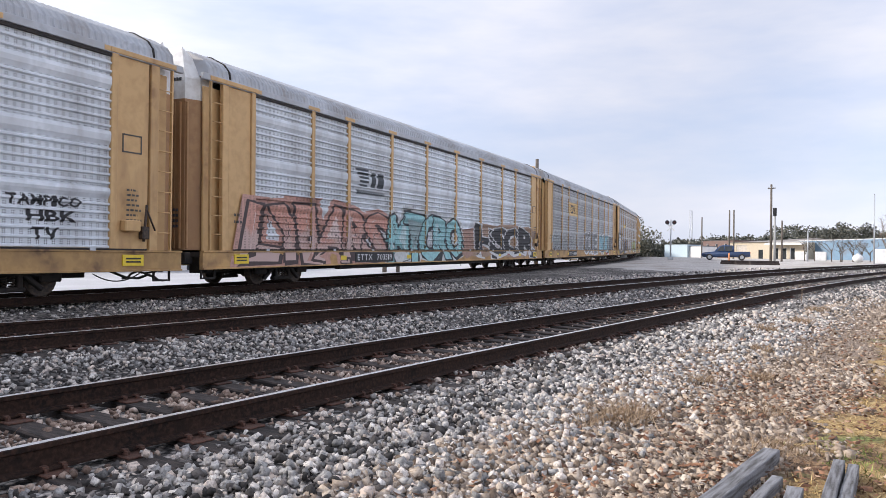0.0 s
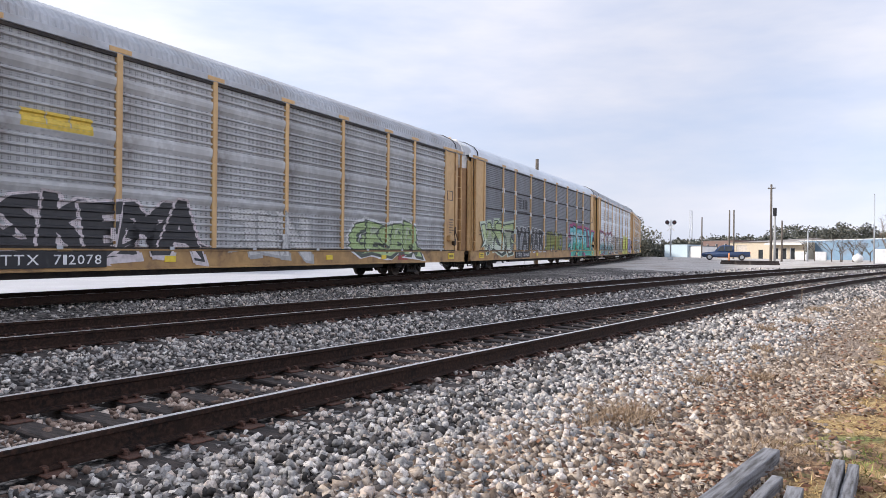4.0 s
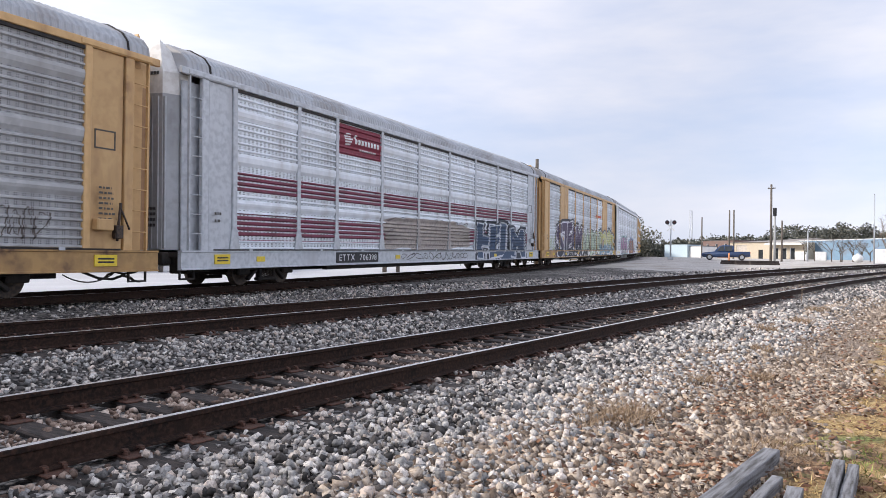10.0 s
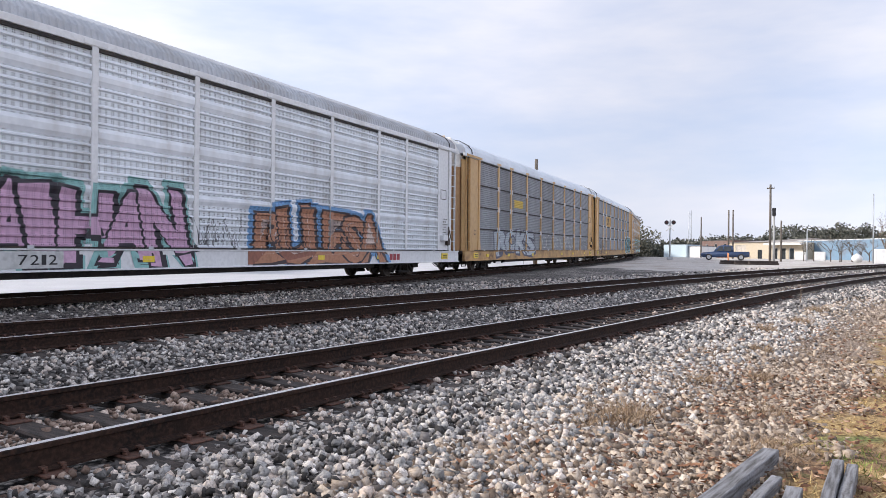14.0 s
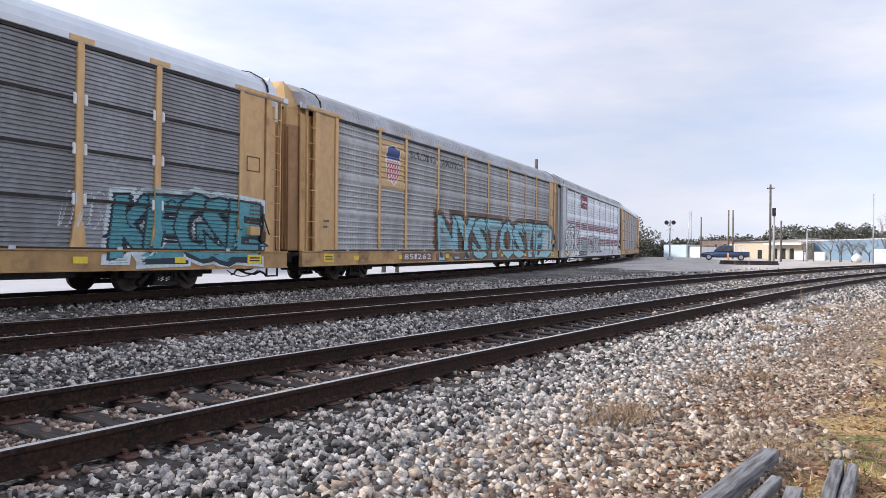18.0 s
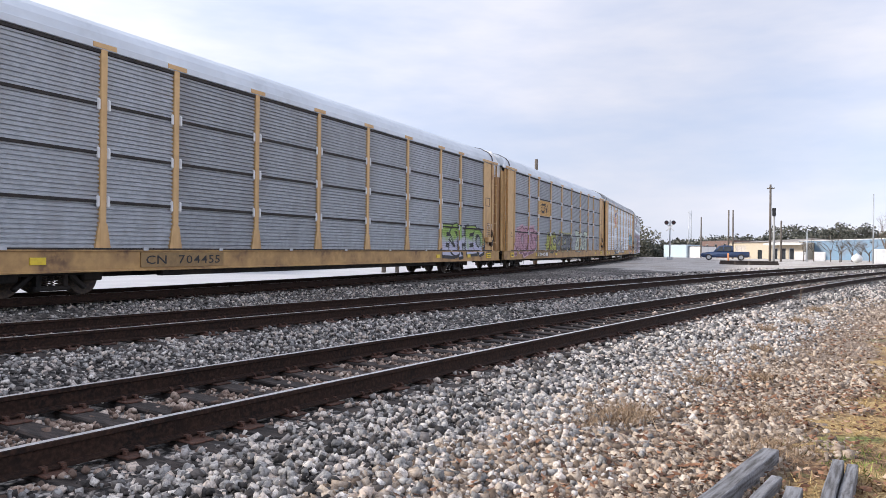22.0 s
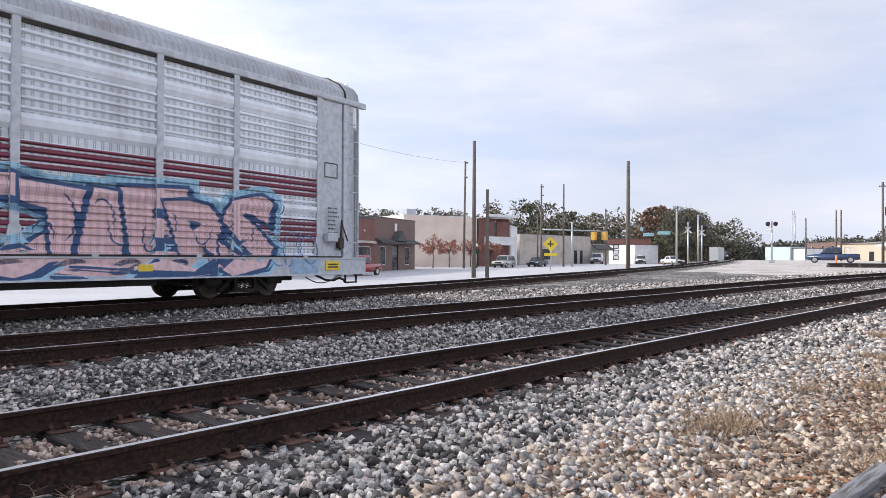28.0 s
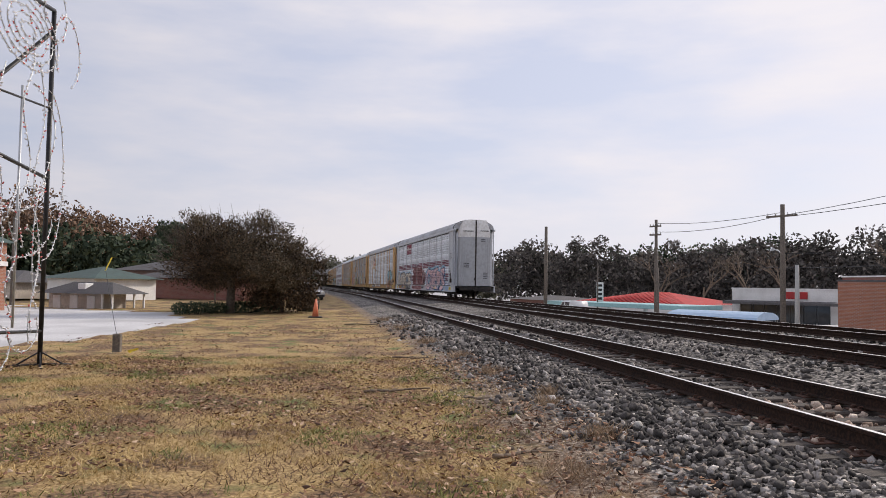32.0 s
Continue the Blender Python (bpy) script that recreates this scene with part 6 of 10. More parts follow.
    plate(C[9], K[9], 5.6, 12.6, 0.56, 0.93, (0.14, 0.22, 0.28), "graffiti", 0.0, "blue sprayed field on the sill")
    # 11
    emblem_maroon(C[10], K[10]); number_board(C[10], "ETTX 706398", -6.0); cloud(C[10], K[10], -4.2, 3.6, 1.0, 2.2, (0.50, 0.44, 0.40), 9, "pale beige sprayed field")
    for q in range(3):
        L(11, -4.0, 3.4, 1.05 + 0.38 * q, 1.45 + 0.38 * q, (0.09, 0.085, 0.11), 16, 0.03)
    L(11, -3.0, 3.4, 0.58, 0.9, (0.10, 0.09, 0.09), 11, 0.03); S(11, "HELM", 4.9, 11.2, 0.72, 2.05, (0.05, 0.09, 0.17), (0.62, 0.66, 0.72), (0.02, 0.03, 0.05), 0.8, "navy letters with a white edge", False)
    # 12
    number_board(C[11], "CTTX 690426", -3.4); plate(C[11], K[11], 3.9, 6.5, 3.62, 3.82, (0.60, 0.10, 0.05), "emblem_stripe", 0.0, "red emblem stripe")
    S(12, "ZENSA", -8.8, -1.0, 0.9, 2.2, (0.05, 0.05, 0.055), (0.70, 0.71, 0.72), wild=0.8, shine=False, label="black looping letters edged in white"); L(12, -0.6, 1.0, 1.1, 2.2, (0.74, 0.74, 0.75), 4, 0.03)
    S(12, "JAEPS", 1.2, 7.5, 0.95, 2.4, (0.66, 0.78, 0.80), (0.02, 0.02, 0.025), (0.50, 0.72, 0.75), 0.25, "white and pale blue block letters on a pink cloud", second=(0.30, 0.62, 0.68), field=(0.68, 0.46, 0.55))
    words(C[11], K[11], "WNL", 8.2, 8.8, 1.9, 2.15, WHITE, "graffiti", 0.03); L(12, 9.3, 11.3, 1.1, 1.8, (0.10, 0.08, 0.07), 7, 0.03)
    # 13
    bars(C[12], K[12], -7.0, -4.6, 3.55, 3.95, (0.20, 0.21, 0.23), 1, 3, "emblem_bars"); number_board(C[12], "ETTX 705259", -6.0)
    S(13, "PEANCES", -12.0, -4.3, 0.80, 2.1, (0.70, 0.71, 0.73), (0.09, 0.03, 0.055), (0.24, 0.045, 0.12), 1.0, "white and teal letters on a maroon halo", False, (0.14, 0.36, 0.36), lines=6); plate(C[12], K[12], -12.6, -4.5, 0.56, 0.93, (0.08, 0.26, 0.26), "graffiti", 0.0, "teal sprayed field on the sill")
    S(13, "OUERI", -4.0, 0.2, 0.85, 2.0, (0.40, 0.36, 0.32), (0.07, 0.06, 0.06), (0.55, 0.53, 0.50), 0.7, lines=5); S(13, "TREE", 0.6, 4.2, 0.9, 2.0, (0.38, 0.36, 0.29), (0.08, 0.075, 0.07), wild=0.7, lines=5)
    S(13, "HATP", 4.6, 8.9, 0.62, 2.0, (0.62, 0.66, 0.10), (0.34, 0.38, 0.05), (0.56, 0.60, 0.12), shine=False, label="bright lime letters"); S(13, "OES", 9.1, 12.3, 0.75, 1.9, (0.32, 0.32, 0.60), (0.04, 0.04, 0.08), wild=0.8, lines=4)
    # 14
    emblem_slash(C[13], K[13], -5.8, 3.4, (0.05, 0.05, 0.06)); number_board(C[13], "ETTX 700461", -6.0)
    S(14, "WST", -12.2, -7.6, 0.98, 2.15, (0.50, 0.60, 0.30), (0.04, 0.06, 0.04), (0.58, 0.66, 0.54), 0.7, second=(0.66, 0.72, 0.62)); S(14, "YAMAR", -7.0, -1.5, 0.98, 2.1, (0.04, 0.04, 0.045), (0.64, 0.65, 0.66), wild=0.3, shine=False, label="black letters edged in white"); S(14, "JIMBO", -1.0, 3.2, 1.0, 2.0, (0.26, 0.28, 0.055), (0.03, 0.03, 0.025), wild=0.2, shine=False)
    S(14, "TREMLY", 5.3, 12.6, 0.72, 2.2, (0.20, 0.58, 0.62), (0.02, 0.05, 0.08), (0.40, 0.06, 0.20), 1.0, "teal and green letters with a magenta halo", True, (0.04, 0.44, 0.32), lines=6); plate(C[13], K[13], 6.0, 13.2, 0.56, 0.93, (0.03, 0.34, 0.26), "graffiti", 0.0, "green sprayed field on the sill")
    # 15
    words(C[14], K[14], "---", -6.6, -5.0, 3.4, 3.8, (0.72, 0.52, 0.08), "emblem_bars", 0.05); plate(C[14], K[14], -6.6, -5.0, 3.25, 3.33, (0.72, 0.52, 0.08), label="yellow emblem stripe"); number_board(C[14], "ETTX 712078", -6.0)
    S(15, "UKNO", -12.2, -7.4, 0.95, 2.25, (0.72, 0.72, 0.72), (0.03, 0.03, 0.03), (0.12, 0.11, 0.11), 0.6, shine=False, lines=5, label="white letters shaded in black"); S(15, "SKEMA", -6.9, -2.0, 0.85, 1.9, (0.04, 0.04, 0.045), (0.64, 0.58, 0.60), shine=False); S(15, "TIN", -0.6, 2.4, 0.9, 1.8, (0.58, 0.58, 0.58), (0.4, 0.4, 0.4), shine=False); S(15, "GESBR", 5.0, 9.6, 0.85, 1.8, (0.42, 0.55, 0.26), (0.08, 0.1, 0.08), WHITE)
    # 16
    emblem_loop(C[15], K[15], -5.8, 3.75, (0.70, 0.48, 0.20), (0.05, 0.05, 0.05)); number_board(C[15], "ETTX 851304", -6.0)
    for q in range(3):
        L(16, -12.0, -3.8, 0.90 + 0.12 * q, 2.0 + 0.14 * q, (0.64, 0.65, 0.66), 13 + q, 0.13)
    L(16, -11.8, -4, 0.95, 2.0, (0.04, 0.04, 0.045), 14, 0.07); L(16, -12.2, -9.5, 1.2, 2.3, (0.62, 0.70, 0.74), 5, 0.08); L(16, -3.4, -2.0, 1.0, 2.1, (0.36, 0.29, 0.30), 5, 0.035)
    S(16, "SOPE", -1.6, 3.6, 0.85, 2.15, (0.22, 0.22, 0.225), (0.66, 0.67, 0.68), wild=0.8, shine=False, label="white outlined bubble letters"); S(16, "yelostan", 4.9, 9.2, 0.95, 2.0, (0.34, 0.60, 0.68), (0.03, 0.04, 0.05), (0.68, 0.72, 0.74), 0.5, "pale blue joined letters with a white halo", lines=6); S(16, "BK", 9.8, 11.7, 0.98, 1.95, (0.24, 0.23, 0.23), (0.04, 0.04, 0.04), shine=False)
    # 17
    emblem_slash(C[16], K[16], -5.8, 3.3, (0.05, 0.06, 0.07)); number_board(C[16], "ETTX 703519", -5.6)
    S(17, "LYIARS", -12.2, -4.9, 0.72, 2.1, (0.62, 0.33, 0.26), (0.07, 0.045, 0.045), (0.56, 0.32, 0.26), 0.9, "salmon spray-painted letters outlined in black", True, (0.56, 0.40, 0.36), lines=6); S(17, "MTCRO", -4.4, 2.0, 0.72, 2.15, (0.34, 0.62, 0.65), (0.02, 0.025, 0.03), (0.64, 0.66, 0.66), 0.7, "pale blue letters outlined in black", lines=7)
    cloud(C[16], K[16], 1.8, 4.6, 0.7, 1.9, (0.44, 0.27, 0.21), 10, "rust sprayed field"); S(17, "HSOR", 4.0, 12.2, 0.72, 2.0, (0.03, 0.03, 0.035), (0.70, 0.70, 0.71), wild=1.0, shine=False, field=(0.40, 0.27, 0.19), label="black letters edged in white on a rust field")
    # 18
    words(C[17], K[17], "TAMPICO", 9.7, 11.3, 1.80, 1.98, BLACK, "graffiti", 0.03); words(C[17], K[17], "HBK", 10.1, 11.2, 1.50, 1.70, BLACK, "graffiti", 0.03); words(C[17], K[17], "TV", 10.2, 10.8, 1.15, 1.37, BLACK, "graffiti", 0.03)


dress()

# ---- the town round the tracks ----
def at_ground(x, y, dz=0.0):
    return Vector((x, y, ground_z(x, y) + dz))


def brick_mat(name, c0, c1, mortar, scale=1.0, rough=0.85):
    m = bpy.data.materials.new(name)
    m.use_nodes = True
    n, l = m.node_tree.nodes, m.node_tree.links
    b = n["Principled BSDF"]
    b.inputs["Roughness"].default_value = rough
    co = n.new("ShaderNodeTexCoord")
    mp = n.new("ShaderNodeMapping")
    mp.inputs["Rotation"].default_value = (radians(90), 0, 0)
    l.new(co.outputs["Object"], mp.inputs["Vector"])
    t = n.new("ShaderNodeTexBrick")
    t.inputs["Color1"].default_value, t.inputs["Color2"].default_value, t.inputs["Mortar"].default_value = rgb(*c0), rgb(*c1), rgb(*mortar)
    t.inputs["Scale"].default_value = scale
    t.inputs["Brick Width"].default_value, t.inputs["Row Height"].default_value, t.inputs["Mortar Size"].default_value = 0.21, 0.075, 0.009
    l.new(mp.outputs["Vector"], t.inputs["Vector"])
    nz = n.new("ShaderNodeTexNoise")
    nz.inputs["Scale"].default_value, nz.inputs["Detail"].default_value = 0.8, 5
    l.new(co.outputs["Object"], nz.inputs["Vector"])
    mr = n.new("ShaderNodeMapRange")
    mr.inputs["To Min"].default_value, mr.inputs["To Max"].default_value = 0.75, 1.2
    l.new(nz.outputs["Fac"], mr.inputs["Value"])
    hv = n.new("ShaderNodeHueSaturation")
    l.new(t.outputs["Color"], hv.inputs["Color"])
    l.new(mr.outputs["Result"], hv.inputs["Value"])
    l.new(hv.outputs["Color"], b.inputs["Base Color"])
    return m


M_BRICK_RED = brick_mat("dark_red_brick", (0.17, 0.055, 0.045), (0.22, 0.075, 0.055), (0.22, 0.17, 0.15))
M_BRICK_ORANGE = brick_mat("orange_brick", (0.30, 0.11, 0.065), (0.36, 0.14, 0.08), (0.34, 0.26, 0.22))
M_BRICK_BROWN = brick_mat("brown_brick", (0.15, 0.085, 0.07), (0.19, 0.11, 0.09), (0.24, 0.2, 0.18))
M_CREAM = surface("cream_stucco", (0.82, 0.70, 0.60), 0.85, 0, grain=(0.77, 0.65, 0.55), grain_scale=6, stain=(0.70, 0.57, 0.48), stain_scale=0.4, bump=0.1)
M_CREAM_PALE = surface("pale_cream_metal", (0.56, 0.48, 0.36), 0.6, 0, grain=(0.47, 0.40, 0.30), grain_scale=5, stain=(0.55, 0.48, 0.38), stain_scale=0.5)
M_WHITE = surface("white_paint", (0.78, 0.78, 0.77), 0.7, 0, grain=(0.70, 0.70, 0.69), grain_scale=8, stain=(0.62, 0.61, 0.60), stain_scale=0.8)
M_BEIGE = surface("beige_render", (0.56, 0.50, 0.44), 0.85, 0, grain=(0.41, 0.37, 0.32), grain_scale=6, stain=(0.37, 0.33, 0.29), stain_scale=0.6)
M_GLASS = surface("dark_window_glass", (0.03, 0.035, 0.04), 0.08, 0, grain=(0.05, 0.055, 0.06), grain_scale=1.5)
M_GLASS_BLUE = surface("blue_banner", (0.05, 0.10, 0.24), 0.4, 0, grain=(0.04, 0.08, 0.18), grain_scale=3)
M_ROOF_DARK = surface("dark_shingle", (0.075, 0.072, 0.075), 0.9, 0, grain=(0.12, 0.115, 0.12), grain_scale=12, bump=0.3)
M_ROOF_GREEN = surface("green_metal_roof", (0.045, 0.075, 0.066), 0.7, 0.0, grain=(0.06, 0.095, 0.085), grain_scale=4, stain=(0.05, 0.10, 0.09), stain_scale=0.7)
M_ROOF_RED = surface("red_metal_roof", (0.50, 0.045, 0.045), 0.75, 0.0, grain=(0.40, 0.04, 0.04), grain_scale=3, stain=(0.30, 0.05, 0.05), stain_scale=0.6, spec=0.25)
M_BLUE_STEEL = surface("blue_steel_cladding", (0.20, 0.31, 0.42), 0.6, 0.1, grain=(0.17, 0.27, 0.37), grain_scale=4, stain=(0.20, 0.22, 0.25), stain_scale=0.6)
M_TEAL = surface("teal_sheet", (0.30, 0.52, 0.55), 0.6, 0, grain=(0.26, 0.46, 0.49), grain_scale=4)
M_PALE_BLUE = surface("pale_blue_siding", (0.55, 0.66, 0.72), 0.7, 0, grain=(0.49, 0.60, 0.66), grain_scale=5)
M_POLE = surface("weathered_utility_pole", (0.12, 0.10, 0.085), 0.9, 0, grain=(0.18, 0.155, 0.13), grain_scale=14, stain=(0.07, 0.06, 0.05), stain_scale=1.5, bump=0.3)
M_CONC_POLE = surface("grey_concrete_pole", (0.40, 0.40, 0.39), 0.8, 0, grain=(0.34, 0.34, 0.33), grain_scale=14)
M_STEEL = surface("galvanised_steel", (0.50, 0.52, 0.54), 0.45, 0.6, grain=(0.42, 0.44, 0.46), grain_scale=10)
M_DARKMETAL = surface("black_metal", (0.02, 0.02, 0.022), 0.45, 0.4, grain=(0.035, 0.035, 0.038), grain_scale=12)
M_SIGNAL = surface("signal_yellow", (0.62, 0.36, 0.06), 0.5, 0, grain=(0.54, 0.31, 0.05), grain_scale=8)
M_TYRE = surface("tyre_rubber", (0.02, 0.02, 0.02), 0.85, 0, grain=(0.035, 0.033, 0.03), grain_scale=20)
M_RIM = surface("alloy_rim", (0.55, 0.56, 0.57), 0.35, 0.8, grain=(0.45, 0.46, 0.47), grain_scale=10)
M_WIRE = surface("wire_black", (0.025, 0.025, 0.027), 0.6, 0)
M_LAMP = surface("lamp_lens", (0.75, 0.72, 0.65), 0.2, 0, coat=0.4)
M_LENS_DARK = surface("unlit_dark_lens", (0.05, 0.012, 0.012), 0.25, 0, coat=0.3)
M_TAIL = surface("red_lens", (0.45, 0.02, 0.02), 0.2, 0, coat=0.4)


def house(name, label, p0, p1, depth, z0, z1, wall, roof=None, openings=(), parapet=0.25, cap=None, category="building", roof_rise=0.0, overhang=0.3):
    """A block whose front runs from p0 to p1 (seen from the front: left to right); depth goes back.
    openings: (along, width, sill, head, kind) with kind 'window', 'door' or 'panel'."""
    a, b = Vector((*p0, 0)), Vector((*p1, 0))
    L = (b - a).length
    d = (b - a) / L
    m = Matrix.Translation((a.x, a.y, z0)) @ Matrix.Rotation(math.atan2(d.y, d.x), 4, "Z")
    ob = thing(name, label, category, m)
    h = z1 - z0
    cuts = sorted(openings)
    xs = [0.0]
    bm = bmesh.new()
    # front wall with its openings, as piers, sills and heads
    last = 0.0
    for u, w, s, t, k in cuts:
        if u > last:
            box(bm, last, u, 0, 0.3, 0, h)
        if s > 0.02:
            box(bm, u, u + w, 0, 0.3, 0, s)
        box(bm, u, u + w, 0, 0.3, t, h)
        last = u + w
    box(bm, last, L, 0, 0.3, 0, h)
    box(bm, 0, 0.3, 0.3, depth, 0, h)
    box(bm, L - 0.3, L, 0.3, depth, 0, h)
    box(bm, 0.3, L - 0.3, depth - 0.3, depth, 0, h)
    part("wall", bm, wall, ob)
    for u, w, s, t, k in cuts:
        bm = bmesh.new()
        f = 0.07
        mat = M_DARKMETAL if k == "door" else M_WHITE
        for x0, x1, y0, y1 in ((u, u + f, s, t), (u + w - f, u + w, s, t), (u + f, u + w - f, t - f, t), (u + f, u + w - f, s, s + f)):
            box(bm, x0, x1, 0.08, 0.18, y0, y1)
        fr = part("door" if k == "door" else "window", bm, mat, ob)
        bm = bmesh.new()
        n = max(1, round(w / 1.1))
        for i in range(n):
            box(bm, u + f + (w - 2 * f) * i / n + 0.02, u + f + (w - 2 * f) * (i + 1) / n - 0.02, 0.12, 0.14, s + f, t - f)
        part("pane", bm, M_GLASS if k != "panel" else M_BEIGE, fr)
    bm = bmesh.new()
    if roof_rise:
        o = overhang
        q = [bm.verts.new(v) for v in ((-o, -o, h), (L + o, -o, h), (L + o, depth + o, h), (-o, depth + o, h), (min(depth, L) / 2, depth / 2, h + roof_rise), (L - min(depth, L) / 2, depth / 2, h + roof_rise))]
        for f in ((0, 1, 5, 4), (1, 2, 5), (2, 3, 4, 5), (3, 0, 4), (3, 2, 1, 0)):
            bm.faces.new([q[i] for i in f])
        part("roof", bm, roof or M_ROOF_DARK, ob)
    else:
        box(bm, 0.3, L - 0.3, 0.3, depth - 0.3, h - parapet - 0.2, h - parapet)
        part("roof", bm, roof or M_ROOF_DARK, ob)
        bm = bmesh.new()
        for x0, x1, y0, y1 in ((-0.06, L + 0.06, -0.06, 0.34), (-0.06, 0.34, 0.34, depth - 0.3), (L - 0.34, L + 0.06, 0.34, depth - 0.3)):
            box(bm, x0, x1, y0, y1, h + 0.002, h + 0.10)
        part("coping", bm, cap or M_ROOF_DARK, ob)
    return ob


def awning(ob, u0, u1, z, out, drop, mat, name="awning"):
    bm = bmesh.new()
    q = [bm.verts.new(v) for v in ((u0, -0.005, z), (u1, -0.005, z), (u1, -out, z - drop), (u0, -out, z - drop), (u0, -0.005, z - 0.06), (u1, -0.005, z - 0.06), (u1, -out, z - drop - 0.22), (u0, -out, z - drop - 0.22))]
    for f in ((0, 1, 2, 3), (7, 6, 5, 4), (3, 2, 6, 7), (0, 3, 7, 4), (1, 5, 6, 2), (0, 4, 5, 1)):
        bm.faces.new([q[i] for i in f])
    bmesh.ops.recalc_face_normals(bm, faces=bm.faces)
    part(name, bm, mat, ob)


def pole(x, y, top, r=0.14, label="weathered wooden utility pole beside the street", mat=None, arms=(), lamp=None, name="utility_pole", lean=0.0, z0=None):
    z = ground_z(x, y) if z0 is None else z0
    ob = thing(name, label, "pole", Matrix.Translation((x, y, z)) @ pose(0, 0, 0, 0, lean, 0), group="poles")
    bm = bmesh.new()
    tube(bm, (0, 0, -0.3), (0, 0, top - z), r, r * 0.72, n=10)
    part("shaft", bm, mat or M_POLE, ob)
    for h, w, ang in arms:
        bm = bmesh.new()
        m = pose(0, 0, top - z - h, 0, 0, ang)
        box(bm, -w / 2, w / 2, -0.16, -0.06, -0.06, 0.06, m=m)
        ar = part("crossarm", bm, mat or M_POLE, ob)
        for k in (-0.46, -0.2, 0.2, 0.46):
            bm = bmesh.new()
            p = m @ Vector((k * w, -0.11, 0.06))
            tube(bm, p, p + Vector((0, 0, 0.16)), 0.04, 0.025, n=6)
            part("insulator", bm, M_STEEL, ar)
    if lamp:
        h, w, ang = lamp
        bm = bmesh.new()
        m = pose(0, 0, top - z - h, 0, 0, ang)
        p = [m @ Vector(v) for v in ((0, 0, 0), (w * 0.5, 0, 0.35), (w, 0, 0.45))]
        for a, b in zip(p, p[1:]):
            tube(bm, a, b, 0.035, n=6)
        arm = part("lamp_arm", bm, M_STEEL, ob)
        bm = bmesh.new()
        tube(bm, p[-1], p[-1] + (m.to_3x3() @ Vector((0.55, 0, -0.02))), 0.11, 0.07, n=8)
        part("lamp_head", bm, M_STEEL, arm)
    return ob


def wire(a, b, sag=0.5, r=0.012, name="overhead_wire", label="sagging black overhead wire between poles"):
    bm = bmesh.new()
    a, b = Vector(a), Vector(b)
    last = None
    n = 10
    side = (b - a).cross(Vector((0, 0, 1))).normalized()
    for i in range(n + 1):
        t = i / n
        p = a.lerp(b, t) - Vector((0, 0, sag * 4 * t * (1 - t)))
        ring = [bm.verts.new(p + side * r * math.cos(k * 1.5708) + Vector((0, 0, r * math.sin(k * 1.5708)))) for k in range(4)]
        if last is not None:
            for k in range(4):
                bm.faces.new((last[k], last[(k + 1) % 4], ring[(k + 1) % 4], ring[k]))
        last = ring
    tagged(new(name, from_bm(name, bm, M_WIRE)), label, "wire", "overhead wires")


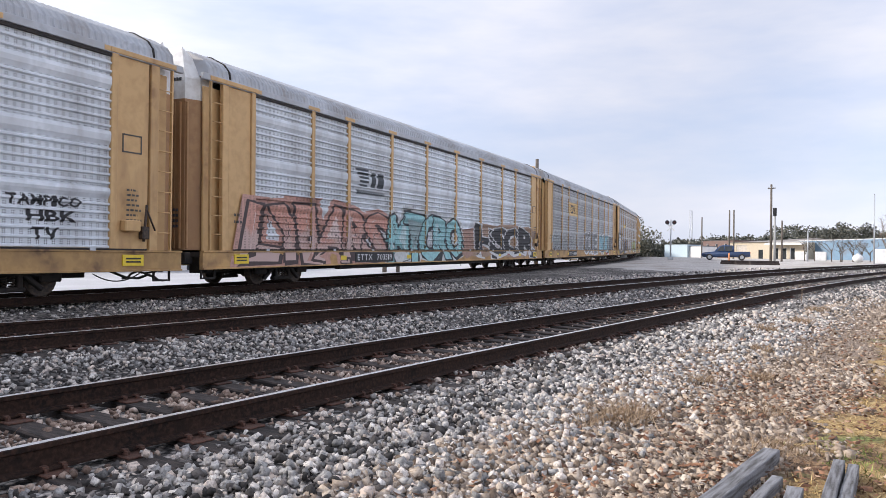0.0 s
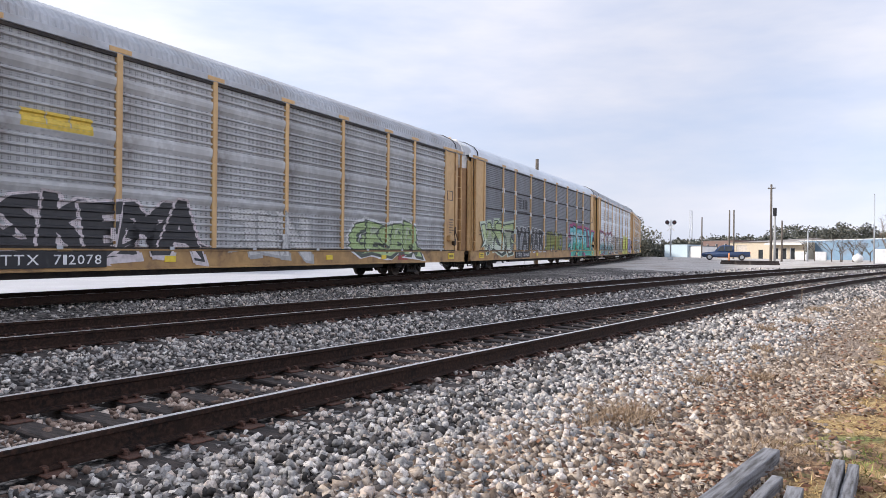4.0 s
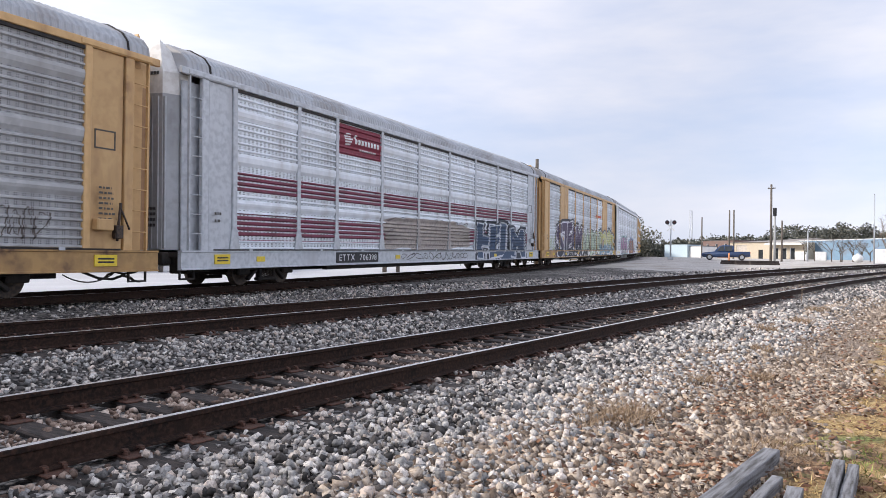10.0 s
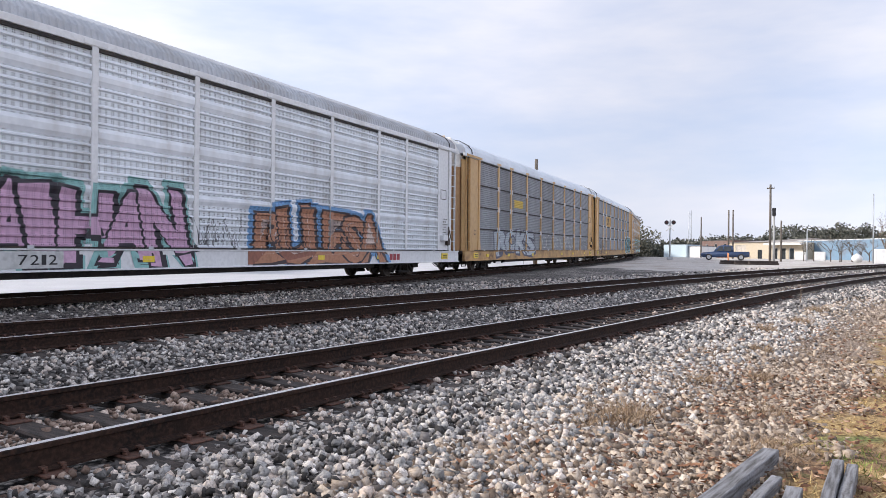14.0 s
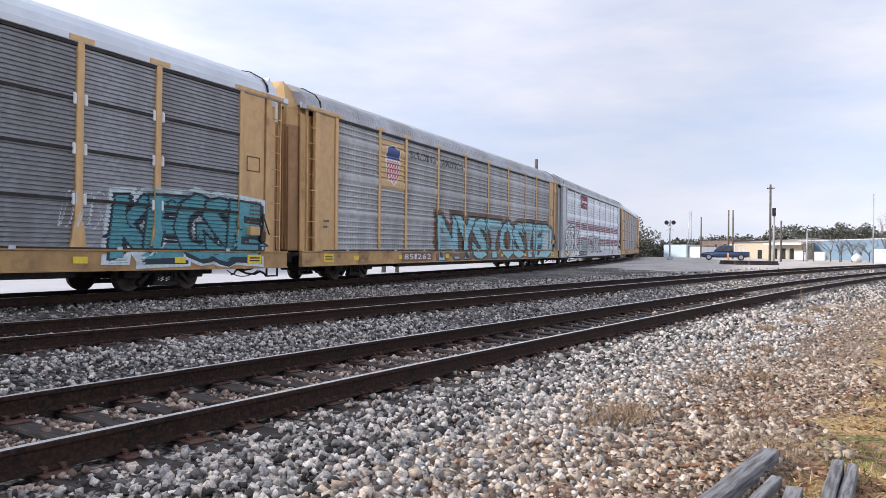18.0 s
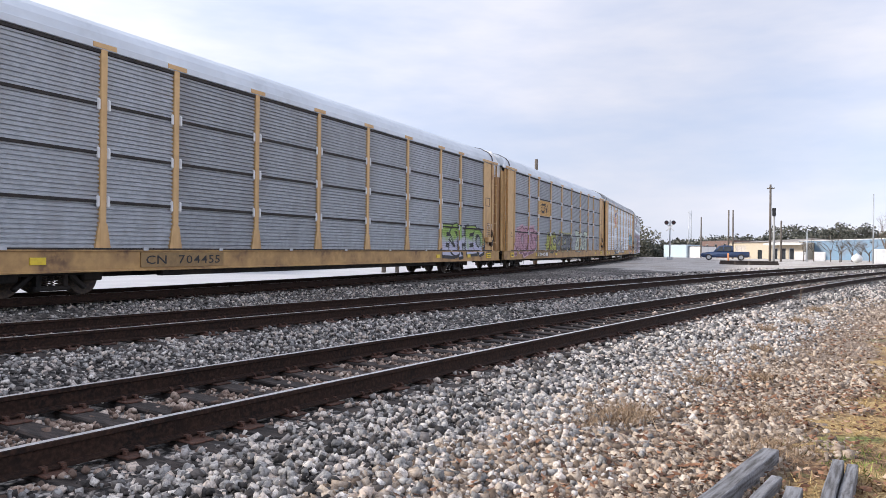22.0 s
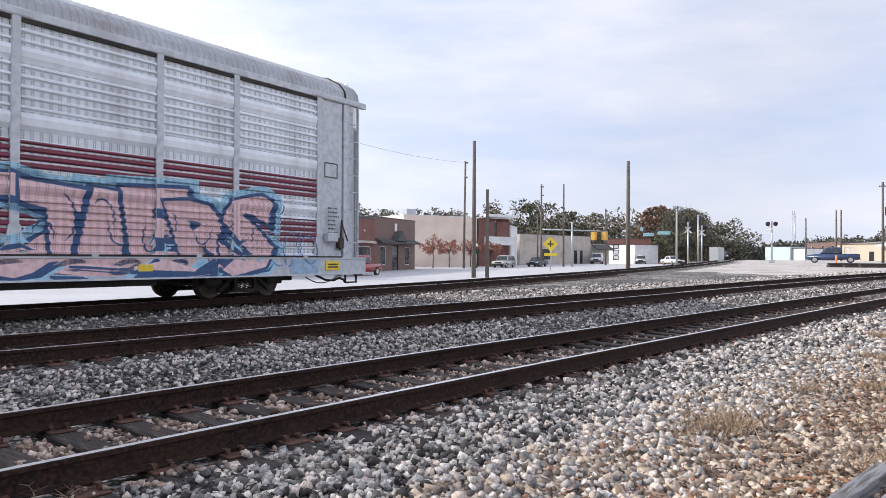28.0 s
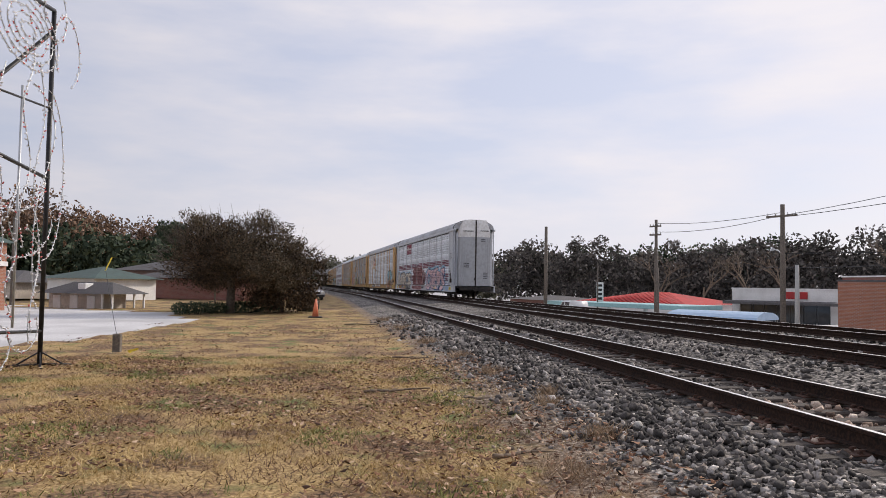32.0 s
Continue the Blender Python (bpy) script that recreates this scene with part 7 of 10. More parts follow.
# ---- vehicles ----
def vehicle(label, kind, m, paint_c, category="car"):
    """A parked or driving car. x forward, origin on the ground under its middle."""
    L, W, H = {"pickup": (5.8, 1.98, 1.90), "suv": (4.75, 1.88, 1.72), "sedan": (4.75, 1.82, 1.48), "van": (5.0, 1.95, 2.0), "big": (5.6, 2.02, 1.92)}[kind]
    name = {"pickup": "pickup_truck", "suv": "suv", "sedan": "sedan_car", "van": "van", "big": "large_suv"}[kind]
    ob = thing(name, label, category, m, group="cars about the town")
    mat = surface("car_paint", paint_c, 0.25, 0.1, grain=tuple(v * 0.85 for v in paint_c), grain_scale=2.5, coat=0.6)
    h, f, r = H, L / 2, -L / 2
    belt = 0.58 * h
    low = [(r, 0.42 * h), (r + 0.02, 0.26 * h), (r + 0.25, 0.20 * h), (f - 0.25, 0.18 * h), (f, 0.28 * h), (f + 0.0, 0.42 * h), (f - 0.12, 0.50 * h)]
    if kind == "pickup":
        low += [(f - 1.45, belt), (r + 0.05, belt)]
        top = [(f - 1.50, belt), (f - 2.15, 0.95 * h), (f - 2.5, h), (f - 3.65, h), (f - 3.85, 0.95 * h), (f - 3.95, belt)]
    elif kind == "van":
        low += [(f - 0.9, belt), (r + 0.02, belt)]
        top = [(f - 0.95, belt), (f - 1.55, 0.95 * h), (f - 1.9, h), (r + 0.25, h), (r + 0.06, 0.9 * h), (r + 0.02, belt)]
    elif kind == "sedan":
        low += [(f - 1.4, belt + 0.05), (r + 0.9, belt + 0.08), (r + 0.05, belt + 0.05)]
        top = [(f - 1.45, belt + 0.03), (f - 2.1, 0.95 * h), (f - 2.5, h), (r + 1.6, h * 0.98), (r + 0.85, belt + 0.07)]
    else:
        low += [(f - 1.25, belt), (r + 0.04, belt)]
        top = [(f - 1.30, belt), (f - 1.95, 0.95 * h), (f - 2.3, h), (r + 0.45, h * 0.98), (r + 0.15, 0.88 * h), (r + 0.05, belt)]

    def slab(bm, prof, w0, w1, zsplit):
        rows = []
        for s in (-1, 1):
            rows.append([bm.verts.new((x, s * (w0 + (w1 - w0) * max(0, (z - zsplit) / (h - zsplit))) / 2, z)) for x, z in prof])
        n = len(prof)
        for i in range(n):
            bm.faces.new((rows[0][i], rows[0][(i + 1) % n], rows[1][(i + 1) % n], rows[1][i]))
        bm.faces.new(rows[0][::-1])
        bm.faces.new(rows[1])
        bmesh.ops.recalc_face_normals(bm, faces=bm.faces)
        es = [e for e in bm.edges if e.is_manifold and e.calc_face_angle(0) > 0.5]
        bmesh.ops.bevel(bm, geom=es, offset=0.05, segments=2, affect="EDGES")
        for q in bm.faces:
            q.smooth = True
    bm = bmesh.new()
    slab(bm, low, W, W, belt)
    part("body", bm, mat, ob)
    bm = bmesh.new()
    slab(bm, top, W - 0.10, W - 0.42, belt)
    cabin = part("cabin", bm, mat, ob)
    # side glass, windscreen
    x0, x1 = top[-1][0] + 0.28, top[0][0] - 0.30
    zt = 0.93 * h
    for s in (-1, 1):
        bm = bmesh.new()
        k = 2 if kind != "van" else 1
        xa, xb = max(x0, top[-2][0] + 0.1), x1
        if kind == "van":
            xa = x1 - 1.1
        for i in range(k):
            a, b = xa + (xb - xa) * i / k + 0.04, xa + (xb - xa) * (i + 1) / k - 0.04
            tb = b - 0.45 if i == k - 1 else b
            yb, yt = s * ((W - 0.10) / 2 + 0.006), s * ((W - 0.10 - 0.32 * (zt - belt) / (h - belt)) / 2 + 0.006)
            vs = [bm.verts.new(v) for v in ((a, yb, belt + 0.06), (b, yb, belt + 0.06), (tb, yt, zt), (a + 0.03, yt, zt))]
            bm.faces.new(vs if s < 0 else vs[::-1])
        part("side_window", bm, M_GLASS, cabin)
    bm = bmesh.new()
    (ax, az), (bx, bz) = top[0], top[1]
    nx, nz = (bz - az), -(bx - ax)
    k = 0.012 / math.hypot(nx, nz)
    w0, w1 = (W - 0.26) / 2, (W - 0.52) / 2
    pt = lambda u: (ax + (bx - ax) * u + nx * k, az + (bz - az) * u + nz * k)
    (p, q), (u, v) = pt(0.10), pt(0.94)
    bm.faces.new([bm.verts.new(c) for c in ((p, -w0, q), (p, w0, q), (u, w1, v), (u, -w1, v))])
    part("windscreen", bm, M_GLASS, cabin)
    for x in (f - 0.95, r + 1.0):
        for s in (-1, 1):
            R = 0.19 * h + 0.035
            bm = bmesh.new()
            tube(bm, (0, s * -0.11, 0), (0, s * 0.11, 0), R, n=18)
            wh = part("wheel", bm, M_TYRE, ob, m=Matrix.Translation((x, s * (W / 2 - 0.10), R)))
            bm = bmesh.new()
            tube(bm, (0, s * 0.10, 0), (0, s * 0.118, 0), R * 0.62, n=12)
            part("rim", bm, M_RIM, wh)
    for s in (-1, 1):
        bm = bmesh.new()
        box(bm, f - 0.10, f + 0.012, s * W * 0.38 - 0.17, s * W * 0.38 + 0.17, 0.40 * h, 0.48 * h, 0.02)
        part("headlight", bm, M_LAMP, ob)
        bm = bmesh.new()
        box(bm, r - 0.01, r + 0.08, s * W * 0.42 - 0.10, s * W * 0.42 + 0.10, 0.42 * h, 0.55 * h, 0.02)
        part("tail_light", bm, M_TAIL, ob)
    for x, nm in ((f - 0.03, "front_bumper"), (r - 0.04, "rear_bumper")):
        bm = bmesh.new()
        box(bm, x - 0.04, x + 0.08, -W * 0.46, W * 0.46, 0.20 * h, 0.31 * h, 0.03)
        part(nm, bm, M_STEEL if kind in ("pickup", "big") else M_DARKMETAL, ob)
    bm = bmesh.new()
    box(bm, f - 0.04, f + 0.02, -W * 0.24, W * 0.24, 0.34 * h, 0.46 * h, 0.01)
    part("grille", bm, M_DARKMETAL, ob)
    return ob


def drive_pose(x, y, ang):
    return Matrix.Translation(at_ground(x, y)) @ Matrix.Rotation(radians(ang), 4, "Z")


# ---- trees ----
def leaf_cloud(name, clumps, size, mat, seed, per=40, label="", parent=None):
    """Leaf clumps: small bent quads round each clump's middle. clumps: rows of x, y, z, radius."""
    rng = np.random.default_rng(seed)
    c = np.repeat(np.array(clumps, float), per, axis=0)
    n = len(c)
    d = rng.normal(size=(n, 3))
    d /= np.linalg.norm(d, axis=1, keepdims=True)
    p = c[:, :3] + d * (c[:, 3] * rng.uniform(0.35, 1.05, n) ** 0.7)[:, None] * np.array([1, 1, 0.8])
    a = rng.normal(size=(n, 3))
    a /= np.linalg.norm(a, axis=1, keepdims=True)
    b = np.cross(a, rng.normal(size=(n, 3)))
    b /= np.linalg.norm(b, axis=1, keepdims=True)
    s = (size * rng.uniform(0.5, 1.3, n))[:, None]
    v = np.stack([p - a * s, p - b * s * 0.55, p + a * s, p + b * s * 0.55], 1).reshape(-1, 3)
    me = bpy.data.meshes.new(name)
    me.from_pydata(v.tolist(), [], np.arange(4 * n).reshape(-1, 4).tolist())
    me.materials.append(mat)
    return put(name, me, parent, None, label)


def leaf_mat(name, lo, hi, mid):
    return by_island(surface(name, (1, 1, 1), 0.85, spec=0.2), lo, hi, ((0.5, mid),))


M_LEAF_GREEN = leaf_mat("evergreen_leaf", (0.022, 0.036, 0.022), (0.10, 0.125, 0.075), (0.05, 0.07, 0.045))
M_LEAF_BROWN = leaf_mat("russet_leaf", (0.07, 0.05, 0.038), (0.34, 0.22, 0.15), (0.18, 0.12, 0.085))
M_LEAF_OLIVE = leaf_mat("olive_leaf", (0.055, 0.058, 0.042), (0.25, 0.23, 0.165), (0.135, 0.13, 0.095))
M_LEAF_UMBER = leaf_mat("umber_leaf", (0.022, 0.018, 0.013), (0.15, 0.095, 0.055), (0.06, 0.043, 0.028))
# grey-green leaf with distance haze put into its colour
M_LEAF_HAZE = leaf_mat("hazed_far_leaf", (0.05, 0.058, 0.05), (0.21, 0.20, 0.165), (0.115, 0.12, 0.10))
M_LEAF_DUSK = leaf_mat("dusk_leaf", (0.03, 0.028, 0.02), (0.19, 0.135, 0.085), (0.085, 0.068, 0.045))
M_LEAF_BARE = leaf_mat("grey_bare_wood_leaf", (0.045, 0.042, 0.04), (0.20, 0.175, 0.155), (0.10, 0.092, 0.084))
M_LEAF_RED = leaf_mat("pink_autumn_leaf", (0.20, 0.08, 0.06), (0.50, 0.26, 0.20), (0.34, 0.16, 0.12))
M_BARK = surface("bark", (0.09, 0.07, 0.055), 0.95, 0, grain=(0.14, 0.115, 0.09), grain_scale=10, bump=0.5)


def crown_clumps(x, y, z0, z1, rx, ry, n, seed, r0=0.25, shape="round"):
    """Clump centres within a crown with an uneven edge."""
    rng = np.random.default_rng(seed)
    out = []
    h = z1 - z0
    while len(out) < n:
        u, v, w = rng.uniform(-1, 1, 3)
        t = (w + 1) / 2
        if shape == "cone":
            lim = 1 - t
        elif shape == "dome":
            lim = math.sqrt(max(0, 1 - max(0, (t - 0.28) / 0.72) ** 2)) * (0.86 + 0.14 * min(1, t / 0.2))
        else:
            lim = math.sqrt(max(0, 1 - w * w))
        edge = lim * (0.86 + 0.22 * noise.noise(Vector((u * 2.3 + seed, v * 2.3, w * 2.3))))
        k = math.hypot(u, v)
        if k > edge or (k < 0.35 * edge and rng.uniform() < 0.5):
            continue
        out.append((x + u * rx, y + v * ry, z0 + t * h, rng.uniform(0.7, 1.2) * r0 * (rx + ry) / 2))
    return out


def tree(x, y, top, rx, ry, low, mat, seed, label, leaf=0.25, n=60, per=40, trunk=0.2, shape="round", name="tree", limbs=9, z0=None):
    z = ground_z(x, y) if z0 is None else z0
    ob = thing(name, label, "tree", Matrix.Translation((x, y, z)))
    rng = random.Random(seed)
    h = top - z
    bm = bmesh.new()
    p = Vector((0, 0, -0.2))
    k = max(low + 0.3 * (h - low), 0.8)
    pts = [p, Vector((0.05 * k, 0.02 * k, k * 0.5)), Vector((rng.uniform(-0.1, 0.1), rng.uniform(-0.1, 0.1), k))]
    if shape == "cone":
        pts.append(Vector((0, 0, h * 0.96)))
    for i, (a, b) in enumerate(zip(pts, pts[1:])):
        tube(bm, a, b, trunk * (1 - 0.22 * i), trunk * (1 - 0.22 * (i + 1)), n=8)
    part("trunk", bm, M_BARK, ob)
    bm = bmesh.new()
    for i in range(limbs):
        a = rng.uniform(0, 6.28)
        s = Vector((0, 0, low + (k - low) * rng.uniform(0.3, 1.0)))
        e = Vector((math.cos(a) * rx * rng.uniform(0.4, 0.8), math.sin(a) * ry * rng.uniform(0.4, 0.8), low + (h - low) * rng.uniform(0.4, 0.85)))
        m = s.lerp(e, 0.5) + Vector((0, 0, 0.06 * h))
        tube(bm, s, m, trunk * 0.4, trunk * 0.25, n=5, caps=False)
        tube(bm, m, e, trunk * 0.25, trunk * 0.07, n=5, caps=False)
    part("branchwork", bm, M_BARK, ob)
    leaf_cloud("crown", crown_clumps(0, 0, low, h, rx, ry, n, seed, shape=shape), leaf, mat, seed, per, parent=ob)
    return ob


def bare_tree(x, y, top, spread, seed, label="leafless grey-brown tree with fine twigs", name="bare_tree", z0=None, trunk=0.16, depth=4, mat=None):
    z = ground_z(x, y) if z0 is None else z0
    rng = random.Random(seed)
    ob = thing(name, label, "tree", Matrix.Translation((x, y, z)))
    bm, bm2 = bmesh.new(), bmesh.new()
    h = top - z

    def grow(p, d, length, r, k):
        q = p + d * length
        tube(bm if k >= depth - 1 else bm2, p, q, r, r * 0.62, n=6 if k >= depth - 1 else 4, caps=False)
        if k == 0:
            return
        for _ in range(rng.choice((2, 3, 3))):
            a = rng.uniform(0, 6.28)
            nd = (d + Vector((math.cos(a), math.sin(a), rng.uniform(-0.1, 0.5))) * spread).normalized()
            grow(p.lerp(q, rng.uniform(0.6, 1)), nd, length * rng.uniform(0.6, 0.8), r * 0.55, k - 1)
    grow(Vector((0, 0, -0.1)), Vector((0, 0, 1)), h * 0.36, trunk, depth)
    part("trunk", bm, mat or M_BARK, ob)
    part("branchwork", bm2, mat or M_BARK, ob)
    return ob


def twig_fringe(ob, c, rx, rz, n, seed, reach=0.7):
    """Fine bare twigs standing out of a crown's edge."""
    rng = random.Random(seed)
    bm = bmesh.new()
    for _ in range(n):
        a, e = rng.uniform(0, 6.28), rng.uniform(-0.1, 1.2)
        d = Vector((math.cos(a) * math.cos(e), math.sin(a) * math.cos(e), math.sin(e)))
        p = Vector(c) + Vector((d.x * rx, d.y * rx, d.z * rz)) * 0.86
        for _ in range(3):
            q = p + (d + Vector((rng.uniform(-0.5, 0.5), rng.uniform(-0.5, 0.5), rng.uniform(-0.2, 0.5)))) * reach * rng.uniform(0.5, 1.2)
            tube(bm, p, q, 0.014, 0.004, n=3, caps=False)
            s = p.lerp(q, 0.55)
            tube(bm, s, s + (q - p).orthogonal() * rng.uniform(-0.5, 0.5), 0.008, 0.003, n=3, caps=False)
    part("branchwork", bm, M_BARK, ob)


def woods(name, rows, mat, seed, label, leaf=0.9, per=26, n=16):
    """A far wood as one object. rows: x, y, foot, top, radius of each crown."""
    cl = []
    for i, (x, y, z0, z1, r) in enumerate(rows):
        cl += crown_clumps(x, y, z0, z1, r, r, n, seed + i, 0.34)
    o = leaf_cloud(name, cl, leaf * 0.68, mat, seed, int(per * 1.9))
    return tagged(o, label, "woods", kind="stuff")

# ---- street beyond the tracks, from the east round to the west ----
def build_street():
    # brick shopfronts facing the tracks
    z = 0.12
    a, b, c = (40.6, 52.1), (64.0, 58.2), (74.5, 60.9)
    big = house("brick_shop", "long dark red brick shop with a plain parapet", a, b, 16, z, 6.3, M_BRICK_RED, openings=[(15.6, 2.2, 0.5, 3.1, "window"), (18.0, 1.1, 0.02, 3.1, "door"), (19.3, 3.9, 0.5, 3.1, "window")])
    awning(big, 15.2, 23.6, 3.75, 0.5, 0.1, M_BEIGE, "cornice")
    bm = bmesh.new()
    for x in (16.3, 21.5):
        box(bm, x, x + 0.25, -0.04, -0.004, 4.75, 5.0)
    part("wall_vent", bm, M_STEEL, big)
    sh = house("brown_shop", "small brown brick shop with a gabled porch", b, c, 14, z + 0.1, 6.65, M_BRICK_BROWN, openings=[(1.3, 1.5, 0.9, 3.1, "window"), (4.4, 1.7, 0.02, 3.3, "door"), (7.9, 1.5, 0.9, 3.1, "window")])
    awning(sh, 0.0, 10.7, 4.0, 0.9, 0.35, M_ROOF_DARK)
    bm = bmesh.new()
    q = [bm.verts.new(v) for v in ((3.9, -1.0, 3.75), (6.6, -1.0, 3.75), (5.25, -1.0, 5.0), (3.9, -0.01, 3.75), (6.6, -0.01, 3.75), (5.25, -0.01, 5.0))]
    for f in ((0, 1, 2), (0, 2, 5, 3), (1, 4, 5, 2)):
        bm.faces.new([q[i] for i in f])
    part("porch_gable", bm, M_ROOF_DARK, sh)
    bm = bmesh.new()
    box(bm, 5.0, 5.6, -0.05, -0.004, 4.9, 5.9)
    part("wall_panel", bm, M_WHITE, sh)
    wh = house("white_shop", "low white shop with dark windows and a dark awning roof", (39.6, 50.9), (55.3, 55.0), 1.05, 0.06, 3.5, M_WHITE, openings=[(2.2, 3.6, 0.9, 2.9, "window"), (5.9, 1.1, 0.02, 2.6, "door"), (9.4, 2.6, 0.9, 2.9, "window"), (12.2, 1.2, 0.02, 2.6, "door")], cap=M_WHITE)
    awning(wh, -0.3, 16.4, 4.15, 0.7, 0.7, M_ROOF_DARK)
    house("cream_wall_building", "plain cream rendered side of a low building", (32.6, 57.3), (39.9, 54.9), 9, 0.1, 4.9, M_CREAM)
    house("orange_brick_building", "low orange brick building behind a lamp", (29.2, 58.0), (33.0, 57.4), 8, 0.1, 4.4, M_BRICK_ORANGE)
    # red-striped diner seen behind the train's tail
    d = house("diner", "low red and cream diner with a tall dark sign", (8.0, 52.0), (21.0, 45.5), 9, 0.1, 3.8, M_CREAM, openings=[(1, 2.2, 0.8, 2.6, "window"), (4, 2.2, 0.8, 2.6, "window"), (7, 2.2, 0.8, 2.6, "window"), (10, 1.2, 0.02, 2.5, "door")], cap=M_ROOF_RED)
    awning(d, 0, 14.4, 3.1, 0.8, 0.3, M_ROOF_RED)
    # cream hall and bank
    cr = house("cream_hall", "large cream rendered hall with a plain end wall", (83.5, 70.4), (95.0, 65.4), 22, 0.7, 8.3, M_CREAM, cap=M_WHITE)
    bm = bmesh.new()
    box(bm, 3.0, 4.6, 5, 6.4, 7.5, 8.9, 0.03)
    part("rooftop_unit", bm, M_STEEL, cr)
    bk = house("bank", "brick and white bank with a deep upper bay", (95.4, 65.2), (101.6, 63.6), 14, 0.85, 8.3, M_BRICK_RED, openings=[(1.6, 4.4, 4.3, 7.0, "window"), (1.6, 1.4, 0.2, 3.2, "window"), (3.6, 2.0, 0.02, 3.2, "door")], cap=M_WHITE)
    bm = bmesh.new()
    box(bm, 1.0, 6.4, -1.2, -0.005, 3.3, 4.6, 0.03)
    part("white_bay", bm, M_WHITE, bk)
    bm = bmesh.new()
    box(bm, 0.8, 6.8, -1.3, -0.005, 7.62, 8.05, 0.03)
    part("white_canopy", bm, M_WHITE, bk)
    house("white_fin_building", "narrow white rendered building next to the bank", (101.9, 63.5), (108.8, 66.6), 9, 0.95, 7.4, M_WHITE)
    house("beige_shop_row", "long beige rendered shop row with small windows", (109.4, 66.4), (127.6, 62.2), 14, 1.1, 6.3, M_BEIGE, openings=[(5.5, 2.6, 0.8, 2.8, "window"), (14.0, 0.9, 0.1, 2.6, "door"), (15.6, 0.9, 0.1, 2.6, "door")])
    sp = house("dark_awning_shop", "small shop with a dark awning", (128.2, 62.2), (136.0, 62.4), 8, 1.25, 5.0, M_BEIGE)
    awning(sp, 0, 7.8, 3.6, 1.2, 0.8, M_ROOF_DARK)
    house("red_shop", "red fronted shop beyond the junction", (149.8, 69.1), (152.6, 60.5), 8, 1.3, 6.6, M_BRICK_RED)
    house("white_block_building", "white low building by the junction", (139.5, 58.6), (145.0, 56.0), 8, 1.3, 5.0, M_WHITE)

    pole(40.3, 49.6, 14.2, 0.20, arms=((0.15, 1.7, 20), (1.7, 1.5, 20), (3.0, 1.5, 20)), lamp=(6.4, 3.2, 14))
    pole(52.6, 36.5, 11.9, 0.20)
    pole(53.3, 35.6, 7.75, 0.17)
    pole(81.4, 58.1, 15.0, 0.17, arms=((0.2, 1.2, 15), (2.2, 1.0, 15)), lean=1.0)
    pole(59.8, 25.7, 10.15, 0.19, "dark wooden pole standing beside the train track")
    pole(93.8, 53.4, 12.7, 0.16, arms=((0.4, 1.2, 10), (1.6, 1.2, 10)))
    pole(97.1, 51.6, 12.9, 0.15)
    pole(97.1, 55.9, 8.4, 0.14)
    pole(113.4, 52.6, 10.3, 0.16)
    pole(111.0, 40.0, 9.3, 0.17, mat=M_CONC_POLE, label="pale metal pole at the road crossing")
    pole(4.2, 25.7, 9.6, 0.27, mat=M_CONC_POLE, label="thick grey concrete pole beside the street")
    pole(48.0, 68.0, 9.5, 0.10)
    # street lamps of the main street
    for x, y, h in ((28.9, 52.6, 4.9), (50.5, 50.9, 3.6), (86.5, 59.5, 3.4), (-29.8, 32.4, 2.9)):
        g = at_ground(x, y)
        ob = thing("street_lamp", "black post lamp with a white globe and a wreath", "lamp", Matrix.Translation(g), group="street lamps")
        bm = bmesh.new()
        tube(bm, (0, 0, 0), (0, 0, 0.5), 0.14, 0.07, n=8)
        tube(bm, (0, 0, 0.5), (0, 0, h - 0.45), 0.055, 0.045, n=8)
        part("post", bm, M_DARKMETAL, ob)
        bm = bmesh.new()
        bmesh.ops.create_uvsphere(bm, u_segments=12, v_segments=8, radius=0.19, matrix=Matrix.Translation((0, 0, h - 0.28)))
        for f in bm.faces:
            f.smooth = True
        tube(bm, (0, 0, h - 0.12), (0, 0, h + 0.06), 0.07, 0.01, n=8)
        part("globe", bm, M_WHITE, ob)
        bm = bmesh.new()
        for i in range(14):
            a0, a1 = 2 * math.pi * i / 14, 2 * math.pi * (i + 1) / 14
            tube(bm, (0.30 * math.cos(a0), -0.08, h - 1.1 + 0.30 * math.sin(a0)), (0.30 * math.cos(a1), -0.08, h - 1.1 + 0.30 * math.sin(a1)), 0.09, n=6, caps=False)
        part("wreath", bm, M_LEAF_GREEN, ob, "dark green wreath")

    # trees along the street
    tree(38.4, 53.6, 9.1, 2.3, 2.3, 2.6, M_LEAF_GREEN, 4, "dark green street tree beside the white shop", leaf=0.16, n=110, per=60, trunk=0.2, name="street_tree")
    for i, (x, y, t) in enumerate(((80.5, 62.6, 5.0), (85.0, 63.2, 4.6), (88.8, 62.2, 4.8), (92.2, 61.0, 4.4))):
        tree(x, y, t, 1.9, 1.9, 1.7, M_LEAF_RED, 20 + i, "small pink-brown autumn tree by the cream hall", leaf=0.14, n=34, per=26, trunk=0.09, name="small_tree", limbs=12)

    # signs and lights at the junction
    def mast(x, y, h, name, label, r=0.04, mat=M_STEEL):
        ob = thing(name, label, "sign", Matrix.Translation(at_ground(x, y)) @ Matrix.Rotation(-math.atan2(x, y), 4, "Z"))
        bm = bmesh.new()
        tube(bm, (0, 0, 0), (0, 0, h), r, n=8)
        part("post", bm, mat, ob)
        return ob
    s = mast(77.0, 42.6, 3.3, "warning_sign", "yellow diamond junction warning sign on a post")
    bm = bmesh.new()
    box(bm, -0.62, 0.62, -0.05, -0.03, -0.62, 0.62, 0.03, m=pose(0, 0, 3.1, 0, 45, 0))
